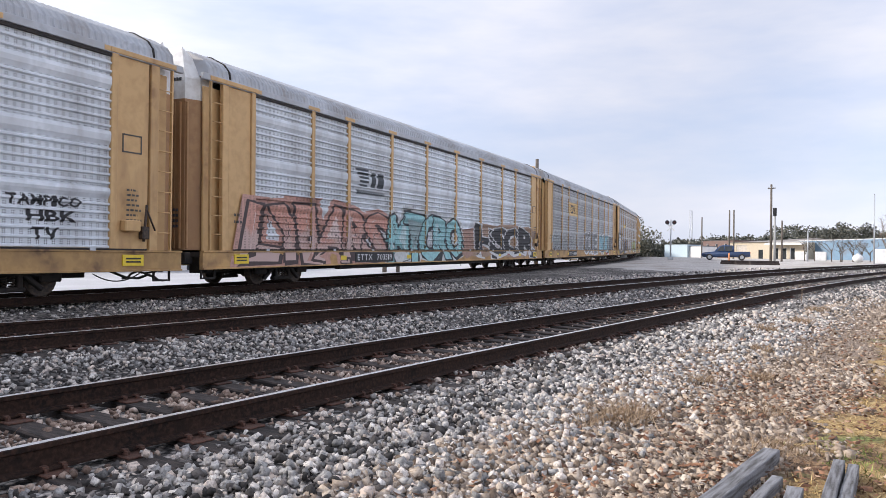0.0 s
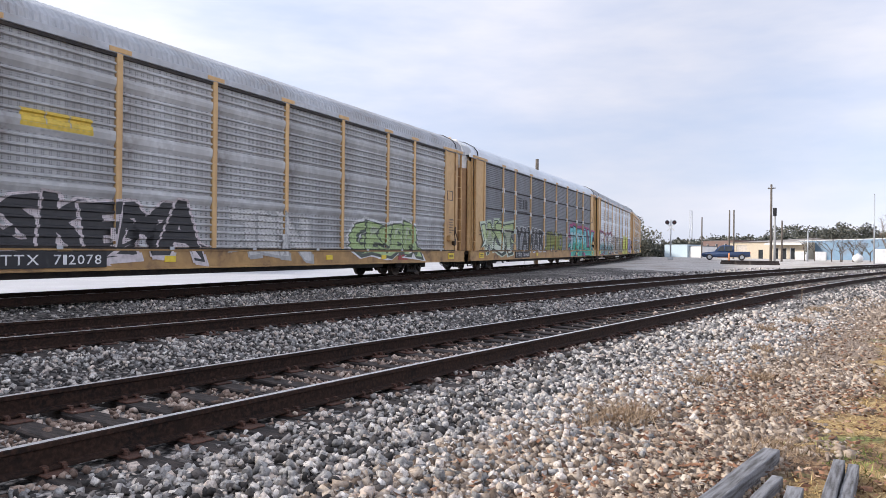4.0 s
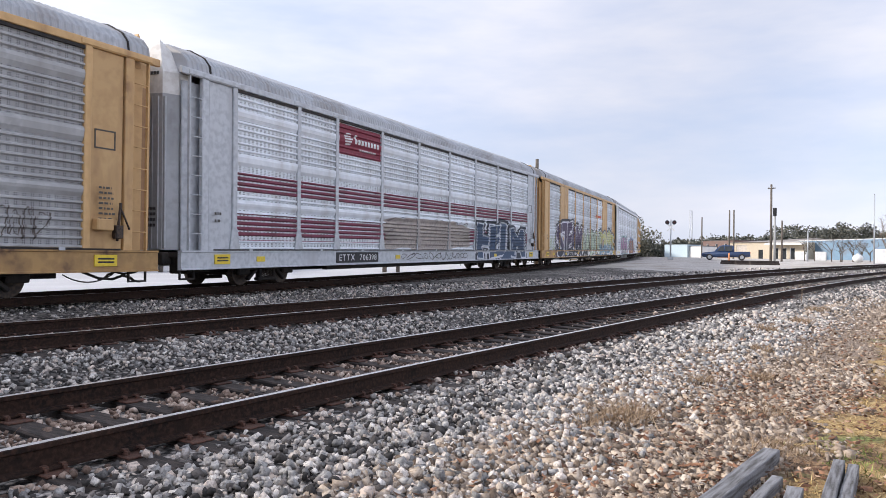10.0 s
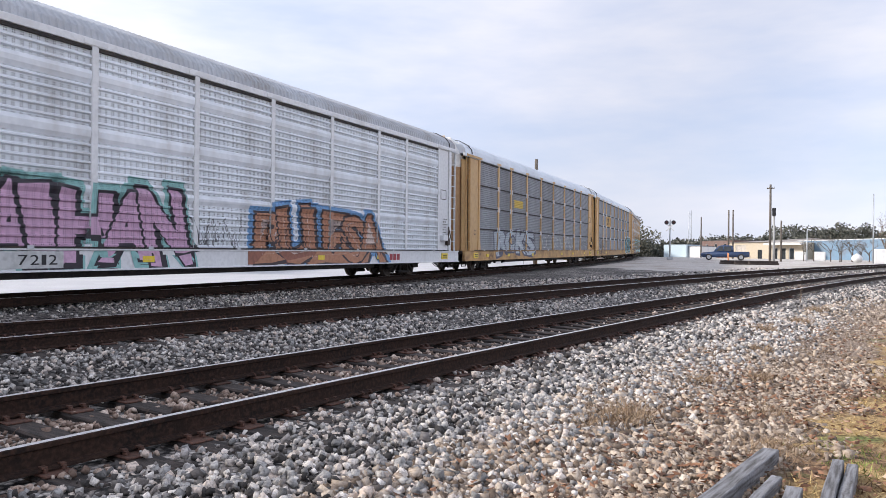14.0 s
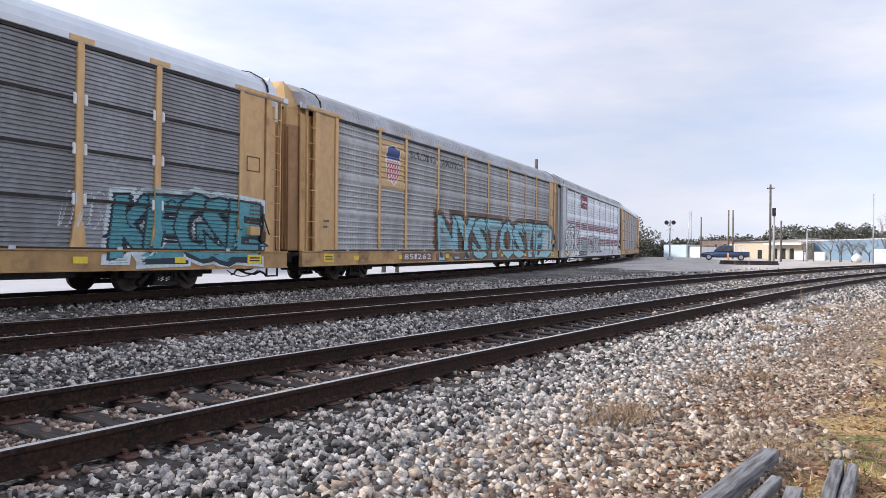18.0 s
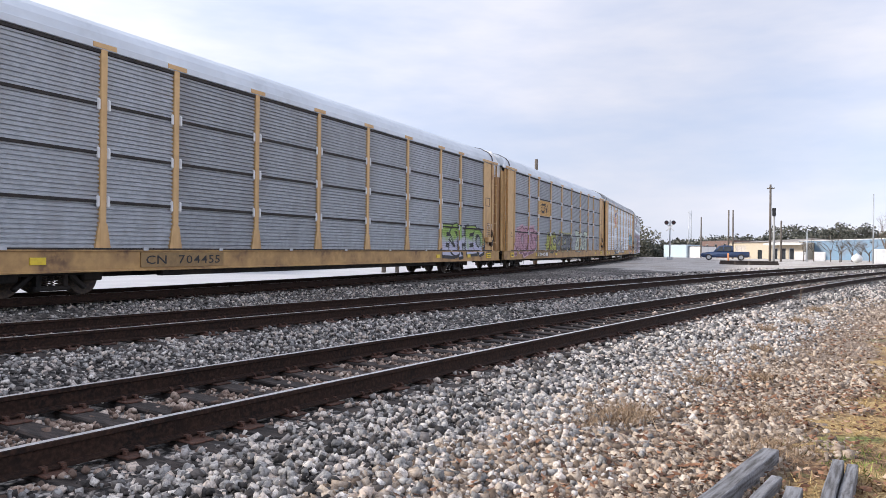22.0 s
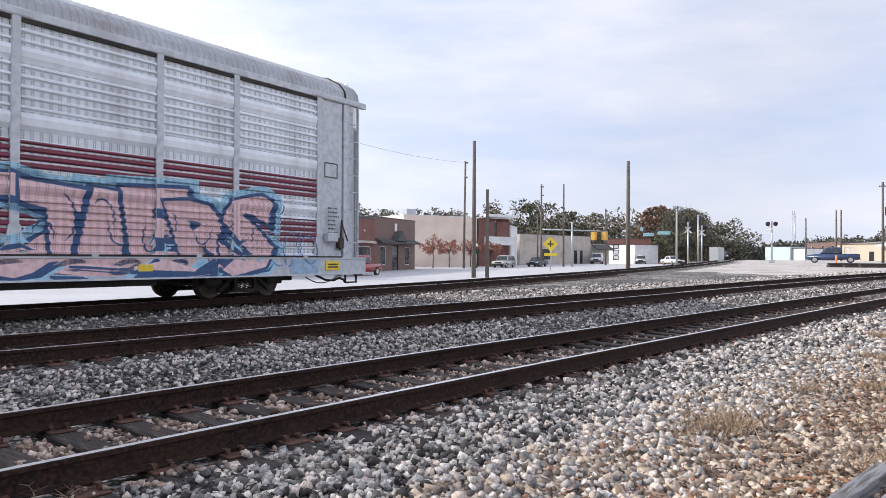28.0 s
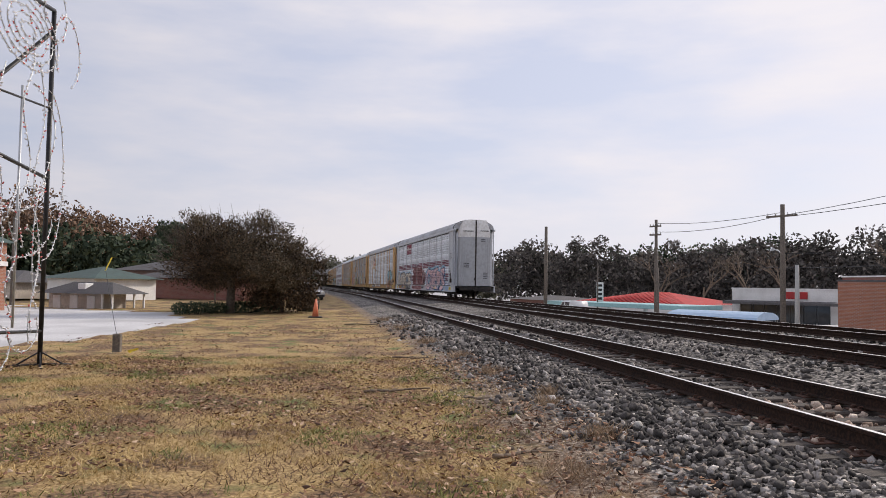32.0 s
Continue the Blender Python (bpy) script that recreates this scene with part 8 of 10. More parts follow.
    f = part("diamond_plate", bm, M_SIGN_YELLOW, s)
    bm = bmesh.new()
    box(bm, -0.07, 0.07, -0.06, -0.052, 2.75, 3.5)
    box(bm, -0.36, 0.36, -0.064, -0.061, 3.02, 3.16)
    part("cross_symbol", bm, M_DARKMETAL, f)
    bm = bmesh.new()
    box(bm, -0.75, 0.75, -0.05, -0.03, 1.70, 2.05, 0.02)
    part("name_plate", bm, M_SIGN_YELLOW, s)
    s = mast(91.3, 40.9, 3.2, "route_sign", "stack of white route shields on a post")
    for k in range(3):
        bm = bmesh.new()
        box(bm, -0.36, 0.36, -0.05, -0.03, 1.1 + 0.72 * k, 1.72 + 0.72 * k, 0.05)
        pl = part("shield_plate", bm, M_DARKMETAL, s)
        bm = bmesh.new()
        box(bm, -0.26, 0.26, -0.06, -0.052, 1.2 + 0.72 * k, 1.62 + 0.72 * k, 0.02)
        part("white_shield", bm, M_WHITE, pl)
    # signal heads on a mast arm
    ob = thing("traffic_signal", "traffic signals on a long grey mast arm", "traffic light", Matrix.Translation(at_ground(99.5, 51.5)))
    bm = bmesh.new()
    tube(bm, (0, 0, 0), (0, 0, 6.6), 0.16, 0.12, n=8)
    tube(bm, (-4.0, 2.8, 5.4), (2.2, -4.6, 5.2), 0.10, 0.07, n=8)
    part("mast", bm, M_STEEL, ob)
    for x, y in ((1.5, -2.7), (2.1, -4.1)):
        bm = bmesh.new()
        box(bm, x - 0.55, x + 0.15, y - 0.55, y + 0.15, 3.9, 5.1, 0.04)
        part("signal_head", bm, M_SIGNAL, ob, "yellow signal housing")
    for i, (x, y, zz, w) in enumerate(((122, 50, 7.2, 0.5), (130, 52, 6.6, 1.9), (131, 49.5, 6.9, 2.2))):
        ob = thing("hanging_sign", "green street name sign hung over the junction", "sign", Matrix.Translation((x, y, zz)) @ Matrix.Rotation(-math.atan2(x, y), 4, "Z"))
        bm = bmesh.new()
        box(bm, -w / 2, w / 2, -0.04, 0.04, -0.3, 0.3, 0.02)
        part("plate", bm, M_TEAL, ob)
        bm = bmesh.new()
        tube(bm, (0, 0, 0.28), (0, 0, 0.5), 0.03, n=6)
        part("hanger", bm, M_STEEL, ob)
        wire((x - 6, y - 8, zz + 0.8), (x + 6, y + 8, zz + 0.9), 0.4, 0.025)
    # level-crossing signals
    for x, y, h in ((94.5, 32.6, 5.9), (99.8, 32.6, 5.2), (95.3, 22.8, 5.0)):
        ob = thing("crossing_signal", "silver level-crossing signal with paired lamps", "railway signal", Matrix.Translation(at_ground(x, y)) @ Matrix.Rotation(-math.atan2(x, y), 4, "Z"), group="crossing signals")
        bm = bmesh.new()
        tube(bm, (0, 0, 0), (0, 0, h), 0.10, n=8)
        box(bm, -0.35, 0.35, -0.3, 0.3, 0, 0.35, 0.03)
        part("mast", bm, M_STEEL, ob)
        for sx in (-1, 1):
            bm = bmesh.new()
            tube(bm, (sx * 0.42, -0.10, h - 0.35), (sx * 0.42, -0.22, h - 0.35), 0.27, n=14)
            lm = part("lamp_disc", bm, M_DARKMETAL, ob)
            bm = bmesh.new()
            tube(bm, (sx * 0.42, -0.22, h - 0.35), (sx * 0.42, -0.27, h - 0.35), 0.13, n=10)
            part("lens", bm, M_LENS_DARK, lm)
        bm = bmesh.new()
        box(bm, -0.62, 0.62, -0.12, -0.09, -0.06, 0.06, m=pose(0, 0, h - 0.95, 0, 45, 0))
        box(bm, -0.62, 0.62, -0.155, -0.125, -0.06, 0.06, m=pose(0, 0, h - 0.95, 0, -45, 0))
        part("crossbuck", bm, M_WHITE, ob)
    # cantilever signal bridge by the crossing
    ob = thing("signal_ladder_mast", "tall silver signal mast with a ladder", "railway signal", Matrix.Translation(at_ground(97.2, 32.2)))
    bm = bmesh.new()
    for sx in (-0.25, 0.25):
        tube(bm, (sx, 0, 0), (sx, 0, 6.6), 0.05, n=6)
    for k in range(18):
        tube(bm, (-0.25, 0, 0.4 + k * 0.34), (0.25, 0, 0.4 + k * 0.34), 0.02, n=5)
    part("lattice", bm, M_STEEL, ob)
    bm = bmesh.new()
    box(bm, 0.3, 0.75, -0.2, 0.2, 5.2, 6.5, 0.04)
    part("signal_head", bm, M_DARKMETAL, ob)
    g = at_ground(101.0, 31.0)
    ob = thing("signal_cabinet", "silver equipment cabinet beside the crossing", "cabinet", Matrix.Translation(g))
    bm = bmesh.new()
    box(bm, -1.2, 1.2, -0.6, 0.6, 0, 1.9, 0.03)
    part("case", bm, M_STEEL, ob)


M_ROOF_TAN = surface("weathered_tan_roof", (0.30, 0.275, 0.245), 0.7, 0.1, grain=(0.24, 0.215, 0.19), grain_scale=2, stain=(0.19, 0.15, 0.12), stain_scale=0.4)


def build_east():
    """Yard, sheds and hill beyond the road crossing."""
    house("cream_shed", "cream metal warehouse with a low gable", (147.6, 24.4), (139.2, 12.0), 26, 1.45, 5.0, M_CREAM_PALE, roof=M_ROOF_TAN, roof_rise=1.0, openings=[(1.5, 2.4, 0.02, 3.0, "panel"), (6.5, 1.0, 0.02, 2.2, "door")])
    en = house("cream_office", "cream office front with tall windows and a flat canopy", (128.5, 15.2), (126.6, 10.2), 9, 1.35, 4.6, M_CREAM_PALE, openings=[(0.5, 0.8, 0.3, 2.4, "window"), (1.8, 0.8, 0.3, 2.4, "window"), (3.1, 0.8, 0.3, 2.4, "window")], cap=M_WHITE)
    awning(en, -0.4, 5.6, 3.2, 1.2, 0.15, M_WHITE, "canopy")
    house("blue_shed", "long blue steel shed with a pale roof edge", (133.0, 11.6), (112.0, -6.0), 14, 1.3, 4.9, M_BLUE_STEEL, roof=M_ROOF_TAN, cap=M_WHITE)
    house("brick_flats", "two-storey red-brown brick block", (186.4, 37.0), (177.7, 28.6), 10, 1.8, 6.2, M_BRICK_BROWN, roof=M_ROOF_PALE, openings=[(1.5, 1.0, 2.6, 3.7, "window"), (5.0, 1.0, 2.6, 3.7, "window"), (8.5, 1.0, 2.6, 3.7, "window")])
    house("teal_shed", "small pale blue sheet-metal shed", (168.0, 41.5), (166.0, 36.2), 6, 1.7, 5.0, M_PALE_BLUE, roof=M_ROOF_PALE)
    house("white_shed", "small white shed beyond the crossing", (166.5, 35.8), (165.5, 33.0), 6, 1.7, 4.6, M_WHITE, roof=M_ROOF_PALE)
    pole(104.3, 12.3, 11.5, 0.17, arms=((0.5, 0.9, 80),))
    pole(99.4, 11.3, 7.2, 0.16, mat=M_CONC_POLE, label="grey signal pole with a dark head")
    bm = bmesh.new()
    p = at_ground(99.4, 11.3)
    ob = thing("signal_lamp_head", "dark railway signal head on a grey pole", "railway signal", Matrix.Translation((99.4, 11.3, 7.15)))
    box(bm, -0.2, 0.2, -0.2, 0.2, 0, 1.0, 0.05)
    part("case", bm, M_DARKMETAL, ob)
    pole(99.4, 10.5, 6.6, 0.13, lean=2.0)
    pole(118.4, 19.7, 9.2, 0.14)
    pole(118.5, 19.1, 9.2, 0.14)
    pole(147.1, 29.4, 9.8, 0.15)
    pole(90.0, 0.7, 8.8, 0.08, mat=M_STEEL, label="thin grey metal pole in the yard")
    pole(104.0, 8.0, 5.6, 0.08, mat=M_STEEL, label="thin grey metal pole in the yard")
    g = at_ground(95.0, 2.3)
    ob = thing("gas_tank", "small white tank with a valve cap", "tank", Matrix.Translation(g))
    bm = bmesh.new()
    bmesh.ops.create_uvsphere(bm, u_segments=14, v_segments=10, radius=0.5, matrix=Matrix.Translation((0, 0, 0.5)) @ Matrix.Diagonal((1.1, 1.1, 0.95, 1)))
    for f in bm.faces:
        f.smooth = True
    part("shell", bm, M_WHITE, ob)
    bm = bmesh.new()
    tube(bm, (0, 0, 0.93), (0, 0, 1.1), 0.16, 0.10, n=10)
    part("valve_cap", bm, M_STEEL, ob)
    g = at_ground(88.0, -0.3)
    ob = thing("white_crate", "white utility box standing in the yard", "utility box", Matrix.Translation(g))
    bm = bmesh.new()
    box(bm, -0.9, 0.9, -0.9, 0.9, 0, 1.5, 0.05)
    part("case", bm, M_WHITE, ob)
    for i, (x, y) in enumerate(((113.5, 9.5), (110.8, 7.0))):
        ob = thing("white_bin", "pale boxy bin by the office", "bin", Matrix.Translation(at_ground(x, y)))
        bm = bmesh.new()
        box(bm, -0.7, 0.7, -0.7, 0.7, 0, 1.2, 0.05)
        part("case", bm, M_WHITE, ob)
    # stacked old ties
    for k in range(3):
        ob = thing("timber_stack", "low stack of dark old timbers on the gravel", "timber", Matrix.Translation(at_ground(76.4 - k * 0.2, 12.0 - 1.3 * k)) @ pose(0, 0, 0, 0, 0, -66))
        for j in range(4):
            bm = bmesh.new()
            box(bm, -1.3, 1.3, j * 0.27, j * 0.27 + 0.24, 0.0, 0.18 + 0.20 * (j in (1, 2)), 0.01)
            part("timber", bm, M_TIE, ob)
    ob = thing("marker_post", "orange and white marker post in the yard", "post", Matrix.Translation(at_ground(93.7, 15.6)))
    bm = bmesh.new()
    tube(bm, (0, 0, 0), (0, 0, 1.0), 0.09, n=8)
    part("post", bm, surface("marker_orange", (0.75, 0.30, 0.12), 0.6), ob)
    for i, (x, y, t) in enumerate(((104.9, 5.4, 6.0), (105.6, 3.0, 5.8), (103.5, 1.2, 5.4), (100.5, 4.2, 4.8), (104.0, 4.2, 5.8), (104.6, 2.1, 5.6), (102.8, 3.0, 5.2), (106.5, 7.4, 5.6), (107.0, 8.6, 5.2))):
        bare_tree(x, y, t, 1.0, 60 + i, "tangled leafless shrub against the blue shed", "bare_shrub", trunk=0.08, depth=5)
    # a lattice mast far away
    ob = thing("radio_mast", "distant grey lattice radio mast", "mast", Matrix.Translation((391, 83.6, 2)))
    bm = bmesh.new()
    for sx, sy in ((-0.8, -0.8), (0.8, -0.8), (0, 0.9)):
        tube(bm, (sx, sy, 0), (sx * 0.6, sy * 0.6, 24.8), 0.12, n=5)
    for k in range(12):
        tube(bm, (-0.8, -0.8, k * 2), (0.8, -0.8, k * 2 + 2), 0.08, n=4)
        tube(bm, (0.8, -0.8, k * 2), (0, 0.9, k * 2 + 2), 0.08, n=4)
    part("lattice", bm, M_STEEL, ob)


def polar(az, d):
    return d * math.sin(radians(az)), d * math.cos(radians(az))


def build_woods():
    rng = random.Random(77)

    def belt(az0, az1, d0, d1, t0, t1, n, r, foot=-1.0):
        rows = []
        for i in range(n):
            k = (i + rng.uniform(-0.3, 0.3)) / max(1, n - 1)
            x, y = polar(az0 + (az1 - az0) * k, d0 + (d1 - d0) * k + rng.uniform(-8, 8))
            top = t0 + (t1 - t0) * k + rng.uniform(-1.6, 1.2)
            rows.append((x, y, foot, top, r * rng.uniform(0.8, 1.25)))
        return rows
    woods("street_woods", belt(46, 60, 175, 190, 14.0, 16.0, 12, 6.5) + belt(60, 74, 185, 215, 14.0, 13.0, 14, 6.5), M_LEAF_OLIVE, 300, "mixed late-autumn trees behind the street", 0.6, 34, 30)
    woods("russet_woods", belt(52, 71, 205, 225, 15.5, 14.5, 13, 6.0), M_LEAF_BROWN, 340, "russet late-autumn trees behind the street", 0.55, 40, 26)
    tree(151.0, 52.5, 12.6, 6.4, 6.4, 1.5, M_LEAF_OLIVE, 9, "broad dark tree rounding over the end of the street", leaf=0.20, n=190, per=150, trunk=0.5, shape="dome", name="broad_tree")
    tree(160.0, 62.0, 13.5, 5.5, 5.5, 2.5, M_LEAF_BROWN, 19, "russet tree beyond the junction", leaf=0.4, n=90, per=50, trunk=0.4, name="russet_tree")
    woods("eastern_woods", belt(72, 84, 260, 330, 7.6, 10.2, 30, 6.0) + belt(79, 93, 380, 420, 12.5, 14.5, 28, 10.0), M_LEAF_HAZE, 400, "wooded ridge to the east, haze put into its leaf colour", 0.95, 34, 24)
    woods("eastern_hill", belt(83.8, 89.0, 410, 410, 18.0, 19.5, 12, 10.0) + belt(86.5, 92, 420, 420, 18.0, 15.0, 10, 10.0) + belt(90, 102, 300, 300, 11.5, 13, 16, 9), M_LEAF_HAZE, 430, "green wooded hill to the east, haze put into its leaf colour", 0.95, 34, 24)
    for k, (x, y, t) in enumerate(((114.0, -0.5, 8.6), (110.5, -3.2, 7.6), (112.0, -6.0, 8.2))):
        bare_tree(x, y, t, 0.8, 230 + k, "thin leafless russet tree by the blue shed", trunk=0.10, depth=5, mat=M_TWIG)
    # north and west
    woods("northern_woods", belt(-12, 30, 150, 150, 9.0, 8.0, 26, 6.0), M_LEAF_OLIVE, 460, "low treeline north of the street", 0.7, 24, 22)
    woods("western_woods", belt(-77, -48, 140, 128, 8.6, 9.6, 26, 6.0) + belt(-50, -14, 118, 120, 9.6, 12.2, 26, 5.5), M_LEAF_BARE, 500, "dark late-autumn woods behind the western street", 0.5, 40, 28)
    woods("western_evergreens", belt(-76, -56, 160, 150, 10.0, 10.0, 14, 6.0) + belt(-46, -20, 100, 100, 6.0, 7.5, 12, 4.0), M_LEAF_GREEN, 540, "dark evergreens among bare woods", 0.6, 26, 26)
    for i, (az, d, t) in enumerate(((-63, 118, 9.4), (-60, 112, 9.8), (-57.5, 108, 9.2), (-66, 120, 9.0), (-50, 105, 10.2), (-47, 104, 9.6), (-40, 96, 9.8), (-36, 90, 11.0), (-32, 92, 11.6), (-28, 95, 11.2), (-24, 98, 11.0), (-20, 98, 10.6))):
        x, y = polar(az, d)
        bare_tree(x, y, t, 0.75, 70 + i, trunk=0.22, depth=5, mat=M_TWIG)
    # wooded hill to the south-west
    woods("hillside_woods", belt(-125, -108, 150, 172, 16.0, 17.5, 16, 9.0) + belt(-112, -99, 185, 205, 17.0, 14.0, 16, 9.0) + belt(-104, -95, 210, 240, 13.0, 8.5, 12, 8.0), M_LEAF_BROWN, 600, "russet wooded hillside beyond the parking lot", 0.6, 42, 34)
    woods("hillside_evergreens", belt(-118, -103, 120, 130, 8.5, 9.0, 12, 6.0) + belt(-100, -93, 260, 280, 10, 9, 10, 8), M_LEAF_GREEN, 640, "dark evergreens at the foot of the hillside", 0.7, 26, 28)
    woods("railway_woods", belt(-98, -88, 300, 320, 11, 12, 12, 9.0) + belt(-90, -78, 330, 200, 12, 9.5, 14, 8.0), M_LEAF_OLIVE, 660, "hazy woods round the end of the line", 1.0, 26, 24)
    x, y = polar(-102.2, 150)
    tree(x, y, 13.2, 3.6, 3.6, 7.5, M_LEAF_GREEN, 41, "tall pine rising over the woods", leaf=0.3, n=60, per=40, trunk=0.35, name="pine_tree")


build_street()
build_east()
build_woods()

# ---- western street and the near parking lot ----
def build_west():
    za = -0.75
    bb = house("brick_store", "long low red-brown brick store with a flat roof", (-49.0, 35.4), (-29.9, 35.0), 14, za, 2.65, M_BRICK_RED, cap=M_WHITE)
    for x, w in ((4.0, 2.2), (10.5, 2.6)):
        bm = bmesh.new()
        box(bm, x, x + w, 6, 8, 3.05, 4.4, 0.04)
        part("rooftop_unit", bm, M_STEEL, bb)
    s2 = house("awning_shop", "brick shop with dark awnings over its windows", (-26.8, 37.4), (-27.9, 44.6), 8, -0.62, 2.3, M_BRICK_RED, openings=[(0.6, 1.9, 0.7, 2.1, "window"), (3.0, 1.0, 0.02, 2.2, "door"), (4.6, 1.6, 0.7, 2.1, "window")])
    awning(s2, 0.3, 2.8, 2.5, 0.8, 0.5, M_ROOF_DARK)
    awning(s2, 3.0, 6.8, 2.5, 0.8, 0.5, M_ROOF_DARK)
    ar = house("arcade_building", "brown brick building with an arcade and hipped roof", (-29.5, 47.0), (-27.3, 56.0), 10, -0.55, 2.3, M_BRICK_BROWN, roof=M_ROOF_DARK, roof_rise=2.0, overhang=0.5, openings=[(0.8, 2.4, 0.8, 2.1, "window"), (4.6, 1.2, 0.02, 2.0, "panel"), (6.2, 1.2, 0.02, 2.0, "panel"), (7.8, 1.0, 0.02, 2.0, "panel")])
    for i, (x, y, zt) in enumerate(((-31.9, 50.8, 5.0), (-32.2, 57.6, 4.8))):
        ob = thing("roof_cupola", "pale louvred roof cupola with a dark cap", "cupola", Matrix.Translation((x, y, 2.2)) @ pose(0, 0, 0, 0, 0, 60), group="roof cupolas")
        bm = bmesh.new()
        box(bm, -1.1, 1.1, -1.1, 1.1, -0.6, 2.3, 0.02)
        part("louvred_box", bm, M_STEEL, ob)
        bm = bmesh.new()
        q = [bm.verts.new(v) for v in ((-1.4, -1.4, 2.3), (1.4, -1.4, 2.3), (1.4, 1.4, 2.3), (-1.4, 1.4, 2.3), (0, 0, zt - 2.2 + 0.3))]
        for f in ((0, 1, 4), (1, 2, 4), (2, 3, 4), (3, 0, 4), (3, 2, 1, 0)):
            bm.faces.new([q[k] for k in f])
        part("cap", bm, M_ROOF_DARK, ob)
    house("white_low_building", "white low building behind the parked cars", (-36.0, 72.0), (-30.5, 73.6), 6, -0.5, 2.4, M_WHITE)
    house("grey_low_shop", "grey low shop with a flat canopy", (-30.0, 73.8), (-22.0, 76.0), 6, -0.5, 2.0, M_BEIGE)
    # poles, wires, signals
    pole(-28.8, 24.8, 11.9, 0.25, mat=M_CONC_POLE, label="thick grey concrete pole carrying span wires")
    pole(-16.7, 34.1, 5.3, 0.20, mat=M_CONC_POLE, label="grey concrete signal pole at the street corner")
    pole(-28.3, 47.2, 5.4, 0.05, mat=M_WHITE, label="thin white flagpole by the arcade")
    pole(-72.2, 20.2, 7.6, 0.20, "dark wooden pole beyond the tracks")
    pole(-58.6, 25.7, 7.3, 0.16, arms=((0.55, 1.1, 30), (1.25, 1.1, 30)))
    pole(-56.7, 25.0, 3.3, 0.15, "short dark wooden stub pole")
    pole(-44.0, 27.7, 7.1, 0.19, arms=((0.75, 2.1, 25),), lamp=(3.2, 1.9, 165))
    pole(-41.9, 27.3, 3.2, 0.16, mat=M_CONC_POLE, label="grey metal pole behind the tracks")
    pole(-73.5, 26.0, 4.2, 0.08)
    wire((-58.6, 25.7, 7.0), (-44.0, 27.7, 6.6), 0.25, 0.018)
    wire((-58.6, 25.7, 6.3), (-44.0, 27.7, 6.45), 0.35, 0.018)
    wire((-44.0, 27.7, 6.4), (-20, 34, 9.6), 0.5, 0.018)
    wire((-44.0, 27.7, 6.3), (-18, 36, 8.8), 0.5, 0.018)
    wire((-44.0, 27.7, 4.0), (-12, 40, 4.6), 0.4, 0.022)
    wire((-28.8, 24.8, 10.7), (-15.9, 26.6, 7.3), 0.15, 0.025)
    wire((-15.9, 26.6, 7.3), (-2.0, 23.0, 7.6), 0.25, 0.025)
    wire((-40, 40, 6.5), (14, 38, 12), 0.8, 0.018)
    wire((-60, 36, 3.6), (-16.7, 34.1, 4.9), 0.7, 0.018)
    wire((40.3, 49.6, 14.0), (81.4, 58.1, 14.8), 0.8, 0.012)
    wire((40.3, 49.6, 14.0), (-10, 44, 13.0), 1.0, 0.012)
    wire((40.3, 49.6, 8.9), (-10, 44, 8.6), 1.0, 0.02)
    wire((-16.7, 34.1, 5.2), (-15.9, 30.0, 5.45), 0.05, 0.02)
    wire((-15.9, 30.0, 5.45), (-13.8, 30.0, 4.95), 0.05, 0.02)
    wire((-13.8, 30.0, 4.95), (-6.0, 30.0, 6.2), 0.15, 0.02)
    for x, y, z0, h, mat, ang in ((-15.9, 26.6, 6.0, 1.15, M_SIGNAL, 30), (-11.0, 25.33, 5.8, 1.12, M_SIGNAL, 25), (-15.9, 30.0, 4.2, 1.05, M_DARKMETAL, 28), (-13.8, 30.0, 3.7, 1.0, M_DARKMETAL, 25)):
        ob = thing("traffic_light", ("yellow" if mat is M_SIGNAL else "black") + " three-lamp traffic light hung from a span wire", "traffic light", Matrix.Translation((x, y, z0)) @ pose(0, 0, 0, 0, 0, ang + 150), group="traffic lights at the corner")
        bm = bmesh.new()
        box(bm, -0.17, 0.17, -0.13, 0.13, 0, h, 0.04)
        hd = part("housing", bm, mat, ob)
        for k in range(3):
            bm = bmesh.new()
            tube(bm, (0, -0.13, h * (k + 0.5) / 3), (0, -0.36, h * (k + 0.5) / 3 - 0.02), 0.14, 0.14, n=10, caps=False)
            part("visor", bm, mat, hd)
        bm = bmesh.new()
        tube(bm, (0, 0, h), (0, 0, h + 0.28), 0.03, n=6)
        part("hanger", bm, M_STEEL, ob)
    ob = thing("span_sign", "blank grey back of a long sign on the span wire", "sign", Matrix.Translation((-13.7, 26.0, 6.55)) @ pose(0, 0, 0, 0, 0, -18))
    bm = bmesh.new()
    box(bm, -2.0, 2.0, -0.02, 0.02, -0.22, 0.24, 0.02, m=pose(0, 0, 0, 0, 4, 0))
    part("plate", bm, M_STEEL, ob)
    for x in (-1.2, 1.2):
        bm = bmesh.new()
        tube(bm, (x, 0, 0.1), (x, 0, 0.75 - 0.02 * x), 0.02, n=6)
        part("hanger", bm, M_STEEL, ob)
    ob = thing("street_sign", "green street name plates on the signal pole", "sign", Matrix.Translation((-15.6, 31.8, 4.72)) @ pose(0, 0, 0, 0, 0, 28))
    bm = bmesh.new()
    box(bm, -0.75, 0.75, -0.02, 0.02, -0.13, 0.15, 0.02)
    part("plate", bm, M_TEAL, ob)
    ob = thing("signal_cabinet", "pale grey traffic signal cabinet on a plinth", "cabinet", Matrix.Translation(at_ground(-14.8, 32.8)) @ pose(0, 0, 0, 0, 0, 25))
    bm = bmesh.new()
